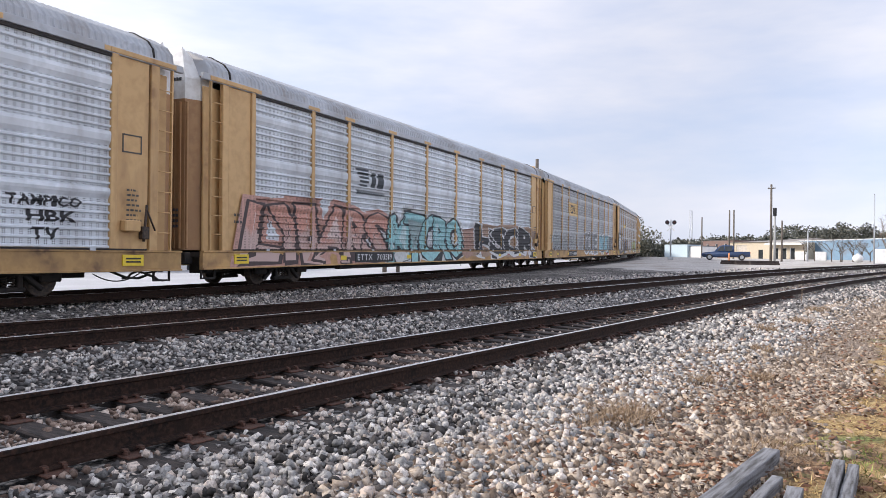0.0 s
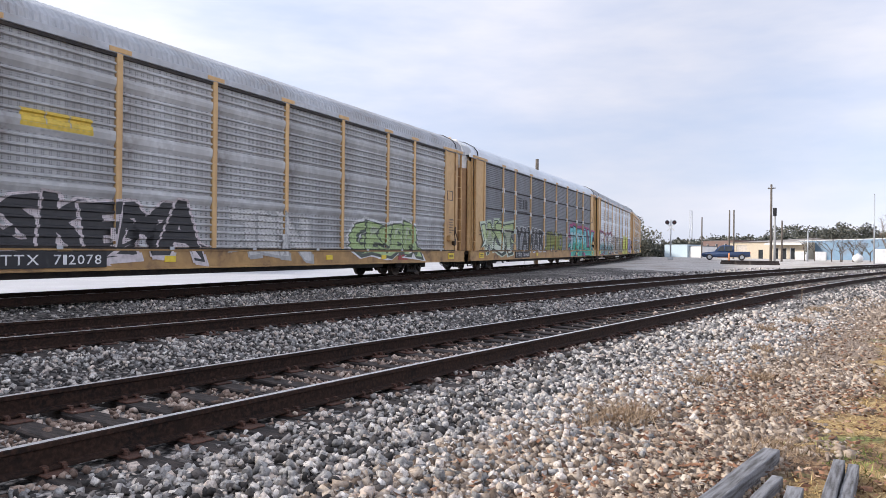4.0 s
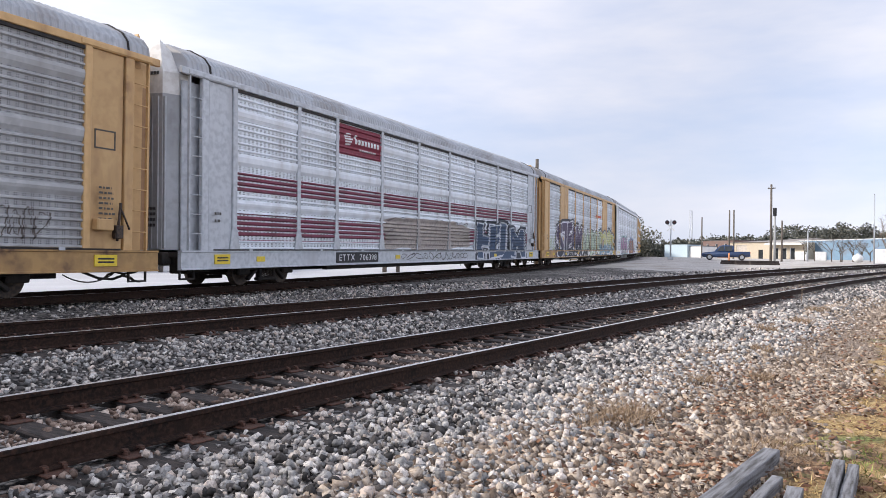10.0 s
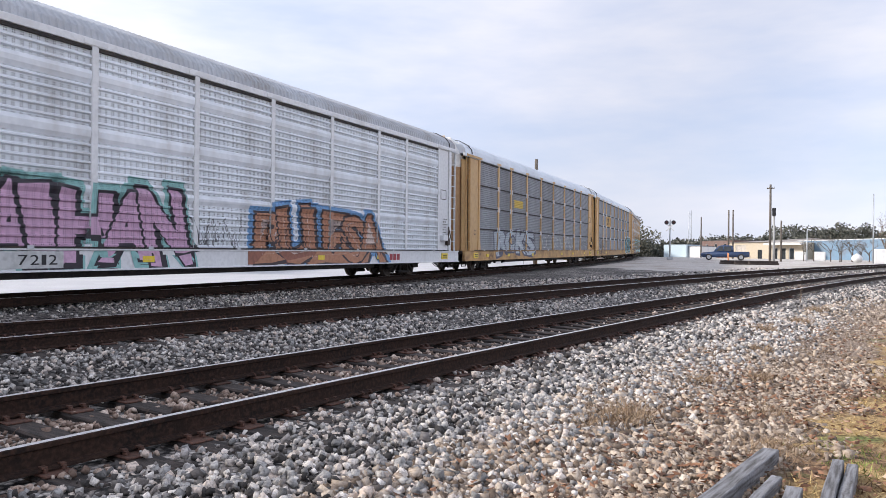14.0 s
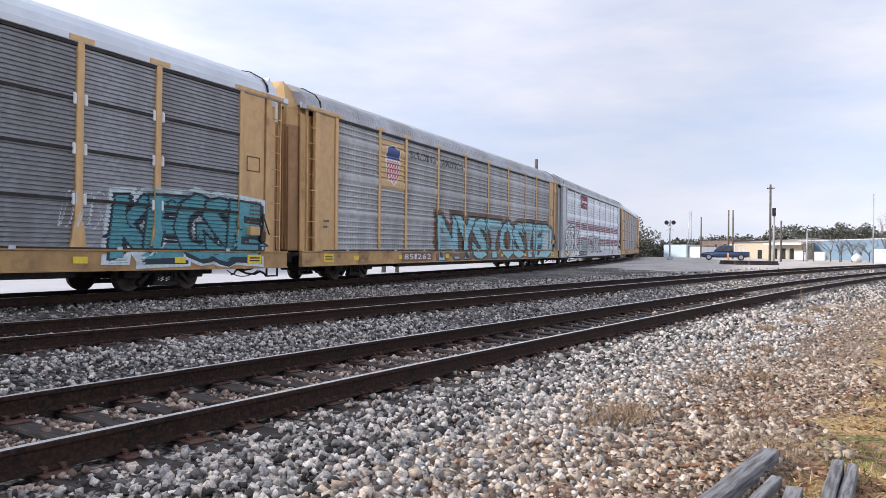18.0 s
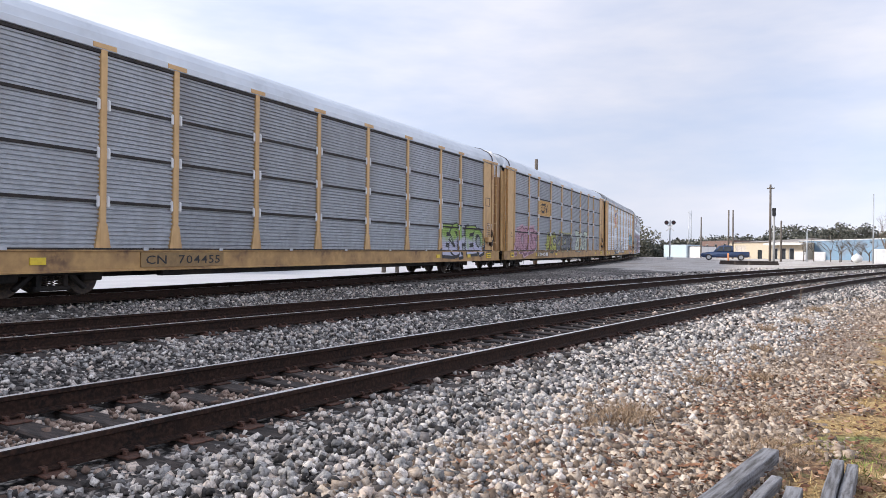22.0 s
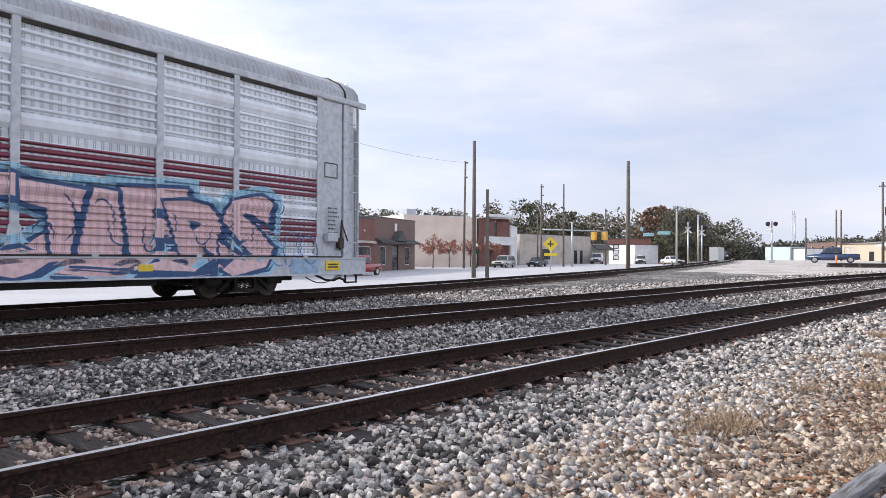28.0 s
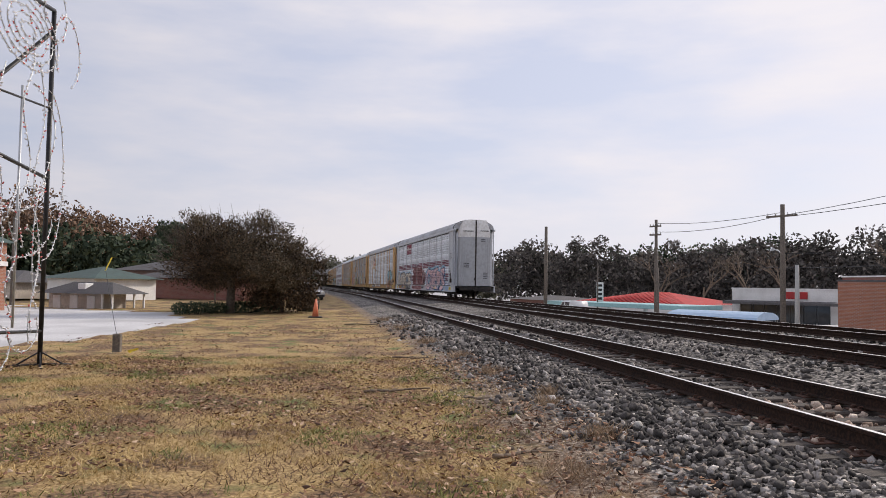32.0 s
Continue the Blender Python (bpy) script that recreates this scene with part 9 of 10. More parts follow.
    box(bm, -0.42, 0.42, -0.35, 0.35, 0.12, 1.35, 0.03)
    part("case", bm, M_STEEL, ob)
    bm = bmesh.new()
    box(bm, -0.36, 0.36, -0.3, 0.3, -0.05, 0.12)
    part("plinth", bm, M_CONCRETE, ob)
    # signs before the store
    g = at_ground(-32.0, 30.2)
    ob = thing("white_banner_sign", "white sign with faded lines on two posts", "sign", Matrix.Translation(g) @ pose(0, 0, 0, 0, 0, 45))
    bm = bmesh.new()
    box(bm, -0.62, 0.62, -0.02, 0.02, 1.2, 2.65, 0.01)
    pl = part("plate", bm, M_WHITE, ob)
    bm = bmesh.new()
    for k in range(4):
        box(bm, -0.45, 0.40 - 0.1 * (k % 2), -0.028, -0.0215, 1.4 + 0.28 * k, 1.5 + 0.28 * k)
    part("notice_print", bm, paint((0.35, 0.55, 0.62)), pl)
    bm = bmesh.new()
    tube(bm, (0, 0.05, 0), (0, 0.05, 2.6), 0.04, n=6)
    part("post", bm, M_STEEL, ob)
    g = at_ground(-29.2, 28.8)
    ob = thing("feather_flag", "tall leaning feather flag in faded yellow and pink", "flag", Matrix.Translation(g) @ pose(0, 0, 0, 0, -6, 45))
    bm = bmesh.new()
    q = [(0, 0.5), (0.62, 0.5), (0.66, 1.6), (0.55, 2.5), (0.25, 2.95), (0.0, 2.9)]
    fr, bk = [bm.verts.new((x, -0.01, z)) for x, z in q], [bm.verts.new((x, 0.01, z)) for x, z in q]
    bm.faces.new(fr)
    bm.faces.new(bk[::-1])
    for i in range(6):
        bm.faces.new((fr[i], bk[i], bk[(i + 1) % 6], fr[(i + 1) % 6]))
    part("cloth", bm, surface("flag_cloth", (0.75, 0.62, 0.35), 0.8, 0, grain=(0.72, 0.45, 0.42), grain_scale=2.2, stain=(0.72, 0.70, 0.62), stain_scale=1.2), ob)
    bm = bmesh.new()
    tube(bm, (0, 0, -0.1), (0, 0, 2.95), 0.025, n=6)
    part("pole", bm, M_DARKMETAL, ob)
    g = at_ground(-34.6, 28.8)
    ob = thing("route_sign", "two small route shields on a post", "sign", Matrix.Translation(g) @ pose(0, 0, 0, 0, 0, 50))
    bm = bmesh.new()
    tube(bm, (0, 0, 0), (0, 0, 2.2), 0.04, n=6)
    part("post", bm, M_STEEL, ob)
    for k in range(2):
        bm = bmesh.new()
        box(bm, -0.3, 0.3, -0.05, -0.03, 1.0 + 0.62 * k, 1.55 + 0.62 * k, 0.05)
        part("shield_plate", bm, M_WHITE, ob)
    # fuel station, stores and canopy farther west
    zb = -2.0
    gs = house("fuel_station", "low store with a broad red metal hip roof", (-92.0, 30.0), (-79.0, 38.0), 12, zb, -0.1, M_WHITE, roof=M_ROOF_RED, roof_rise=1.3, overhang=0.6)
    bm = bmesh.new()
    for k in range(26):
        u = -0.6 + k * 0.63
        box(bm, u, u + 0.05, -0.8, -0.76, 1.9, 1.95)
    part("eave_trim", bm, M_WHITE, gs)
    for k in range(25):
        u = 0.3 + k * 0.61
        y = min(u, 15.26 - u, 6.0)
        bm = bmesh.new()
        tube(bm, (u, -0.75, 1.93), (u, y, 1.93 + 1.3 * y / 6.0), 0.045, n=4)
        part("roof_seam", bm, M_ROOF_RED, gs)
    house("station_annex", "dark roofed annex beside the fuel station", (-104.0, 24.0), (-92.5, 27.0), 8, zb, -0.1, M_BRICK_RED, roof=M_ROOF_DARK, roof_rise=0.6, overhang=0.4)
    ob = thing("fuel_canopy", "flat pale green-edged canopy over fuel pumps", "canopy", Matrix.Translation((-72.5, 28.7, zb)) @ pose(0, 0, 0, 0, 0, 26))
    bm = bmesh.new()
    box(bm, -9.0, 9.0, -3.0, 3.0, 1.75, 2.15, 0.03)
    part("deck", bm, M_TEAL, ob)
    for x in (-7, -2.4, 2.4, 7):
        bm = bmesh.new()
        box(bm, x - 0.15, x + 0.15, -0.15, 0.15, 0, 1.75)
        part("column", bm, M_WHITE, ob)
    ob = thing("price_sign", "tall narrow price sign with dark bars", "sign", Matrix.Translation((-75.3, 26.9, zb)) @ pose(0, 0, 0, 0, 0, 70))
    bm = bmesh.new()
    box(bm, -0.35, 0.35, -0.12, 0.12, 2.2, 4.2, 0.03)
    box(bm, -0.08, 0.08, -0.08, 0.08, 0, 2.2)
    pl = part("panel", bm, M_WHITE, ob)
    for k in range(4):
        bm = bmesh.new()
        box(bm, -0.22, 0.22, -0.14, -0.122, 2.4 + 0.45 * k, 2.65 + 0.45 * k)
        part("price_bar", bm, M_DARKMETAL, pl)
    ws = house("strip_mall", "white and dark strip of shops with a red sign", (-63.4, 35.0), (-56.5, 40.6), 12, -1.6, 1.75, M_WHITE, openings=[(0.6, 7.6, 0.02, 2.1, "window")], cap=M_WHITE)
    awning(ws, -0.3, 9.3, 2.35, 1.4, 0.1, M_ROOF_DARK, "canopy")
    bm = bmesh.new()
    box(bm, 4.6, 6.4, -0.1, -0.005, 2.55, 3.15, 0.02)
    part("red_sign", bm, M_ROOF_RED, ws)
    house("brick_wall_building", "plain red brick building close to the tracks", (-38.6, 27.6), (-33.5, 31.4), 8, -0.7, 2.2, M_BRICK_ORANGE)
    ob = thing("blue_tarp_shelter", "low shelter under a pale blue tarpaulin", "shelter", Matrix.Translation((-50.2, 26.9, -0.75)) @ pose(0, 0, 0, 0, 0, 40))
    bm = bmesh.new()
    rows = []
    for i in range(9):
        a = math.pi * i / 8
        rows.append([bm.verts.new((x, -2.2 * math.cos(a), 0.35 + 0.55 * math.sin(a))) for x in (-3.2, 3.2)])
    for r0, r1 in zip(rows, rows[1:]):
        bm.faces.new((r0[0], r0[1], r1[1], r1[0]))
    bm.faces.new([r[0] for r in rows][::-1])
    bm.faces.new([r[1] for r in rows])
    part("tarpaulin", bm, surface("blue_tarp", (0.34, 0.48, 0.66), 0.55, 0, grain=(0.28, 0.42, 0.60), grain_scale=3), ob)
    bm = bmesh.new()
    for x in (-3.0, 3.0):
        for y in (-2.1, 2.1):
            tube(bm, (x, y, -0.3), (x, y, 0.4), 0.05, n=6)
    part("frame", bm, M_STEEL, ob)
    # bridge over the line
    ob = thing("road_overpass", "low grey concrete road bridge over the line", "bridge", Matrix.Translation((-300, -6.0, 0)))
    bm = bmesh.new()
    box(bm, -5, 5, -40, 40, 5.0, 6.2)
    part("deck", bm, M_CONC_POLE, ob)
    bm = bmesh.new()
    box(bm, -5, -4.6, -40, 40, 6.2, 7.2)
    part("parapet", bm, M_CONC_POLE, ob)
    for y in (-14, -7, 8, 16):
        bm = bmesh.new()
        box(bm, -3, 3, y - 0.6, y + 0.6, -1, 5.0)
        part("pier", bm, M_CONC_POLE, ob)


def build_lot():
    """Parking lot, station shelter, tower, big tree and the light display south of the tracks."""
    # brick tower with a green pyramid roof
    tw = thing("clock_tower", "orange brick tower with a green pyramid roof and a wreath", "tower", Matrix.Translation((-37.6, -24.4, -0.15)))
    W, D, H = 3.6, 5.4, 7.2
    for x0, x1, y0, y1, z0, z1 in ((0, 0.5, 0, D, 0, H), (W - 0.5, W, 0, 0.7, 0, H), (W - 0.5, W, D - 0.7, D, 0, H), (W - 0.5, W, 0.7, D - 0.7, 2.9, H), (0.5, W - 0.5, 0, 0.5, 0, H), (0.5, 1.0, D - 0.5, D, 0, H), (W - 1.0, W - 0.5, D - 0.5, D, 0, H), (1.0, W - 1.0, D - 0.5, D, 2.9, 4.0), (1.0, W - 1.0, D - 0.5, D, 6.1, H)):
        bm = bmesh.new()
        box(bm, x0, x1, y0, y1, z0, z1)
        part("wall", bm, M_BRICK_ORANGE, tw)
    bm = bmesh.new()
    q = [bm.verts.new(v) for v in ((-0.45, -0.45, H), (W + 0.45, -0.45, H), (W + 0.45, D + 0.45, H), (-0.45, D + 0.45, H), (W / 2, D / 2, 9.9))]
    for f in ((0, 1, 4), (1, 2, 4), (2, 3, 4), (3, 0, 4), (3, 2, 1, 0)):
        bm.faces.new([q[k] for k in f])
    rf = part("roof", bm, M_ROOF_GREEN, tw)
    bm = bmesh.new()
    for k in range(1, 12):
        t = k / 12
        e = 1 - abs(2 * t - 1)
        a = Vector((W + 0.45, -0.45 + (D + 0.9) * t, H + 0.02))
        b = a.lerp(Vector((W / 2, a.y, 9.9)), e)
        b.z = H + 2.7 * e + 0.02
        tube(bm, a, b, 0.03, n=4)
        a = Vector((-0.45 + (W + 0.9) * t, D + 0.45, H + 0.02))
        b = Vector((a.x, D + 0.45 - (D / 2 + 0.45) * e, H + 2.7 * e + 0.02))
        tube(bm, a, b, 0.03, n=4)
    part("standing_seams", bm, M_ROOF_GREEN, rf)
    bm = bmesh.new()
    box(bm, W + 0.004, W + 0.05, 1.6, 3.9, 4.1, 6.0, 0.01)
    pn = part("white_panel", bm, M_WHITE, tw)
    bm = bmesh.new()
    for i in range(18):
        a0, a1 = 2 * math.pi * i / 18, 2 * math.pi * (i + 1) / 18
        tube(bm, (W + 0.16, 2.75 + 0.42 * math.cos(a0), 5.05 + 0.42 * math.sin(a0)), (W + 0.16, 2.75 + 0.42 * math.cos(a1), 5.05 + 0.42 * math.sin(a1)), 0.15, n=6, caps=False)
    wr = part("wreath", bm, M_LEAF_GREEN, pn, "dark green wreath with a red bow")
    bm = bmesh.new()
    box(bm, W + 0.30, W + 0.36, 2.55, 2.95, 4.4, 4.66, 0.02)
    part("red_bow", bm, M_TAIL, wr)
    bm = bmesh.new()
    box(bm, 1.0, W - 1.0, D - 0.3, D - 0.22, 4.0, 6.1)
    part("window_banner", bm, M_GLASS_BLUE, tw, "blue banner behind the tower window")
    bm = bmesh.new()
    box(bm, W - 0.3, W - 0.2, 0.7, D - 0.7, 0, 2.9)
    part("doorway", bm, M_GLASS, tw)
    bm = bmesh.new()
    box(bm, W + 0.004, W + 0.5, 0.3, D - 0.3, 2.65, 2.95, 0.02)
    box(bm, 0.8, W - 0.8, D + 0.004, D + 0.4, 2.65, 2.95, 0.02)
    part("white_lintel", bm, M_WHITE, tw)
    bm = bmesh.new()
    box(bm, 1.0, W - 1.0, D - 0.3, D - 0.2, 0, 2.9)
    part("doorway", bm, M_GLASS, tw)
    m = Matrix.Translation((-37.7, -19.6, -0.1)) @ pose(0, 0, 0, 0, 0, 162)
    wing = thing("brick_wing", "orange brick shop wing with a green roof and white lintels", "building", m)
    bm = bmesh.new()
    for x0, x1, z0, z1 in ((0, 0.6, 0, 3.6), (0.6, 3.4, 0, 0.7), (0.6, 3.4, 2.4, 3.6), (3.4, 3.9, 0, 3.6), (3.9, 5.0, 2.4, 3.6), (5.0, 5.5, 0, 3.6)):
        box(bm, x0, x1, -0.3, 0, z0, z1)
    box(bm, 5.2, 5.5, 0, 8, 0, 3.6)
    part("wall", bm, M_BRICK_ORANGE, wing)
    bm = bmesh.new()
    box(bm, 0.6, 3.4, -0.18, -0.12, 0.7, 2.4)
    box(bm, 3.9, 5.0, -0.18, -0.12, 0, 2.4)
    part("window", bm, M_GLASS, wing)
    bm = bmesh.new()
    box(bm, 0.2, 5.4, -0.5, -0.305, 2.35, 2.6, 0.02)
    part("white_lintel", bm, M_WHITE, wing)
    bm = bmesh.new()
    q = [bm.verts.new(v) for v in ((-0.2, -0.5, 3.6), (6.0, -0.5, 3.6), (6.0, 8.3, 3.6), (-0.2, 8.3, 3.6), (-0.2, 3.5, 5.6), (3.5, 3.5, 5.6))]
    for f in ((1, 0, 4, 5), (2, 1, 5), (3, 2, 5, 4), (0, 3, 4), (0, 1, 2, 3)):
        bm.faces.new([q[k] for k in f])
    bmesh.ops.recalc_face_normals(bm, faces=bm.faces)
    part("roof", bm, M_ROOF_GREEN, wing)
    # potted shrubs at its foot
    for x, y in ((-33.4, -18.2), (-36.0, -18.4)):
        ob = thing("potted_shrub", "dark green shrub in a round pot", "plant", Matrix.Translation(at_ground(x, y)), group="potted shrubs")
        bm = bmesh.new()
        tube(bm, (0, 0, 0), (0, 0, 0.55), 0.26, 0.36, n=12)
        part("pot", bm, M_BEIGE, ob)
        leaf_cloud("foliage", crown_clumps(0, 0, 0.5, 1.5, 0.5, 0.5, 12, 3), 0.09, M_LEAF_GREEN, 3, 40, parent=ob)
    # station shelter and sheds
    st = thing("station_shelter", "low beige shelter with a dark hipped roof and white posts", "shelter", Matrix.Translation((-47.5, -14.6, -0.2)) @ pose(0, 0, 0, 0, 0, 63) @ Matrix.Scale(0.80, 4))
    bm = bmesh.new()
    box(bm, -3.0, 2.0, -1.2, 1.2, 0, 1.25, 0.02)
    part("wall", bm, M_BEIGE, st)
    for x in (-2.2, -0.6, 1.0):
        bm = bmesh.new()
        box(bm, x - 0.35, x + 0.35, -1.25, -1.205, 0.05, 1.1)
        part("door", bm, M_WHITE, st)
    bm = bmesh.new()
    q = [bm.verts.new(v) for v in ((-3.6, -1.9, 1.25), (3.6, -1.9, 1.25), (3.6, 1.9, 1.25), (-3.6, 1.9, 1.25), (-1.8, 0, 2.1), (1.8, 0, 2.1))]
    for f in ((0, 1, 5, 4), (1, 2, 5), (2, 3, 4, 5), (3, 0, 4), (3, 2, 1, 0)):
        bm.faces.new([q[k] for k in f])
    part("roof", bm, M_ROOF_DARK, st)
    for x in (2.4, 3.3):
        for y in (-1.6, 1.6):
            bm = bmesh.new()
            box(bm, x - 0.06, x + 0.06, y - 0.06, y + 0.06, 0, 1.25)
            part("post", bm, M_WHITE, st)
    bm = bmesh.new()
    box(bm, -0.3, 0.4, -1.2, -0.4, 1.5, 2.0, 0.03)
    part("dormer", bm, M_WHITE, st)
    for i, (x, y, w, h, mt, rf) in enumerate(((-66, -25.5, 8, 1.3, M_BEIGE, M_ROOF_DARK), (-62, -18.5, 5, 1.7, M_WHITE, M_ROOF_GREEN), (-70, -8.2, 12, 1.9, M_BRICK_RED, M_ROOF_DARK), (-76, -14, 9, 2.6, M_BRICK_BROWN, M_ROOF_DARK))):
        ob = house("lot_house", "low dark-roofed building beyond the parking lot", (x - 0.3 * w, y - 0.9 * w), (x + 0.3 * w, y + 0.0), 6, 0.0, h, mt, roof=rf, roof_rise=1.0, overhang=0.5)
    pole(-52.0, -21.0, 5.6, 0.10)
    pole(-60.0, -9.5, 4.4, 0.08)
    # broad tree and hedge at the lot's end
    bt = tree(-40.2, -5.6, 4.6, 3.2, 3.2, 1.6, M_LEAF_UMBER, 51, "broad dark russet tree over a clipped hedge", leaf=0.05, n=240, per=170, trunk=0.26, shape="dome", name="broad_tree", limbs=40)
    lobes = []
    for k, (u, v, w, r, h) in enumerate(((-2.3, 0.5, 1.8, 1.5, 2.2), (2.0, 0.8, 1.5, 1.7, 2.6), (0.6, 1.6, 2.8, 1.7, 2.5), (-0.9, -1.0, 3.1, 1.5, 2.3), (1.2, -1.4, 2.5, 1.6, 2.7), (2.7, 2.2, 1.2, 1.3, 2.0), (-2.9, -1.6, 1.1, 1.2, 1.7), (0.2, 2.9, 1.4, 1.4, 2.6))):
        lobes += crown_clumps(u, v, w, w + h, r, r, 42, 700 + k, 0.30)
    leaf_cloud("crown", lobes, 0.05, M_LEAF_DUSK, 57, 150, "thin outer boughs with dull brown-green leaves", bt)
    twig_fringe(bt, (0, 0, 2.0), 4.1, 3.2, 260, 5)
    st = tree(-42.2, -3.1, 4.3, 2.5, 2.5, 0.35, M_LEAF_UMBER, 52, "small russet tree beside the broad one", leaf=0.07, n=190, per=120, trunk=0.14, shape="dome", name="small_tree")
    twig_fringe(st, (0, 0, 1.9), 2.5, 2.4, 60, 6)
    cl = [(-38.2 - 0.42 * k - 0.1 * (k % 2), -7.7 + 0.42 * k, ground_z(-38, -6) + 0.32, 0.42) for k in range(11)]
    hd = leaf_cloud("hedge", cl, 0.06, M_LEAF_GREEN, 8, 520)
    tagged(hd, "low clipped dark green hedge under the broad tree", "hedge")
    for x, y, r in ((-44.6, -1.9, 0.55), (-47.8, -1.6, 0.4)):
        ob = thing("dark_barrel", "dark rounded container at the lawn's end", "container", Matrix.Translation(at_ground(x, y)))
        bm = bmesh.new()
        tube(bm, (0, 0, 0), (0, 0, r * 1.5), r, r * 0.8, n=12)
        part("shell", bm, M_DARKMETAL, ob)
    # traffic cone with a dark base
    ob = thing("traffic_cone", "faded orange cone lying in a tilted dark base", "traffic cone", Matrix.Translation(at_ground(-36.4, -1.1)))
    bm = bmesh.new()
    box(bm, -0.32, 0.32, -0.32, 0.32, 0, 0.07, 0.02)
    part("base", bm, M_DARKMETAL, ob)
    bm = bmesh.new()
    tube(bm, (0, 0, 0.07), (0.08, 0.02, 0.9), 0.16, 0.04, n=12)
    part("cone", bm, surface("cone_orange", (0.75, 0.22, 0.12), 0.6), ob)
    # wooden stake with a pipe and yellow tape
    ob = thing("wooden_stake", "grey weathered wooden post stub in the grass", "post", Matrix.Translation(at_ground(-18.1, -5.0)))
    bm = bmesh.new()
    box(bm, -0.085, 0.085, -0.085, 0.085, -0.1, 0.42, 0.015)
    part("post", bm, M_POLE, ob)
    bm = bmesh.new()
    tube(bm, (-0.18, -0.02, -0.1), (-0.16, -0.02, 0.26), 0.04, n=8)
    part("pipe", bm, M_WHITE, ob)
    for i, (x, y, z0, n) in enumerate(((-17.6, -4.6, 0.03, 7), (-21.1, -6.2, 1.85, 6), (-12.6, -8.4, 0.05, 5))):
        rng = random.Random(i)
        bm = bmesh.new()
        last, p = None, Vector((0, 0, 0))
        for k in range(n):
            w = Vector((0, 0, 0.05)) if i != 1 else Vector((0.03, 0.05, 0))
            pr = [bm.verts.new(p - w * 0.5 + Vector((0, 0, 0.02))), bm.verts.new(p + w * 0.5 + Vector((0, 0, 0.02)))]
            if last:
                bm.faces.new((last[0], pr[0], pr[1], last[1]))
            last = pr
            p = p + (Vector((rng.uniform(0.02, 0.09), rng.uniform(-0.12, 0.12), rng.uniform(0, 0.03))) if i != 1 else Vector((-0.03, 0.03, 0.09) if k < 4 else (-0.1, 0.16, 0.0)))
        base = at_ground(x, y).z if i != 1 else 0
        ob = new("caution_tape", from_bm("caution_tape", bm, M_SIGN_YELLOW))
        ob.location = (x, y, base + z0)
        tagged(ob, "crumpled strip of yellow caution tape", "tape", "caution tape strips")
    wire((-21.1, -6.2, 1.95), (-18.1, -5.0, 0.3), 0.05, 0.006, "guy_string", "thin string tied to the wooden stake")
    # fallen branch, debris
    for i, (x, y, l, a) in enumerate(((-11.4, 0.9, 1.0, 85), (-16.5, 1.6, 0.9, 60), (-29.5, 1.4, 2.4, 75), (-10.6, 1.9, 0.4, 20), (-7.2, 1.7, 0.5, 120))):
        rng = random.Random(i)
        bm = bmesh.new()
        p = Vector((-l / 2, 0, 0.03))
        for k in range(5):
            q = p + Vector((l / 5, rng.uniform(-0.05, 0.05), rng.uniform(-0.01, 0.02)))
            tube(bm, p, q, 0.026 - 0.003 * k, 0.023 - 0.003 * k, n=6)
            if k % 2:
                tube(bm, q, q + Vector((rng.uniform(0.05, 0.2), rng.choice((-1, 1)) * rng.uniform(0.1, 0.25), 0.03)), 0.012, 0.004, n=5)
            p = q
        ob = new("fallen_branch", from_bm("fallen_branch", bm, M_TWIG))
        ob.matrix_basis = Matrix.Translation(at_ground(x, y)) @ pose(0, 0, 0, 0, 0, a)
        tagged(ob, "dark fallen branch lying on the lawn", "branch", "fallen branches")


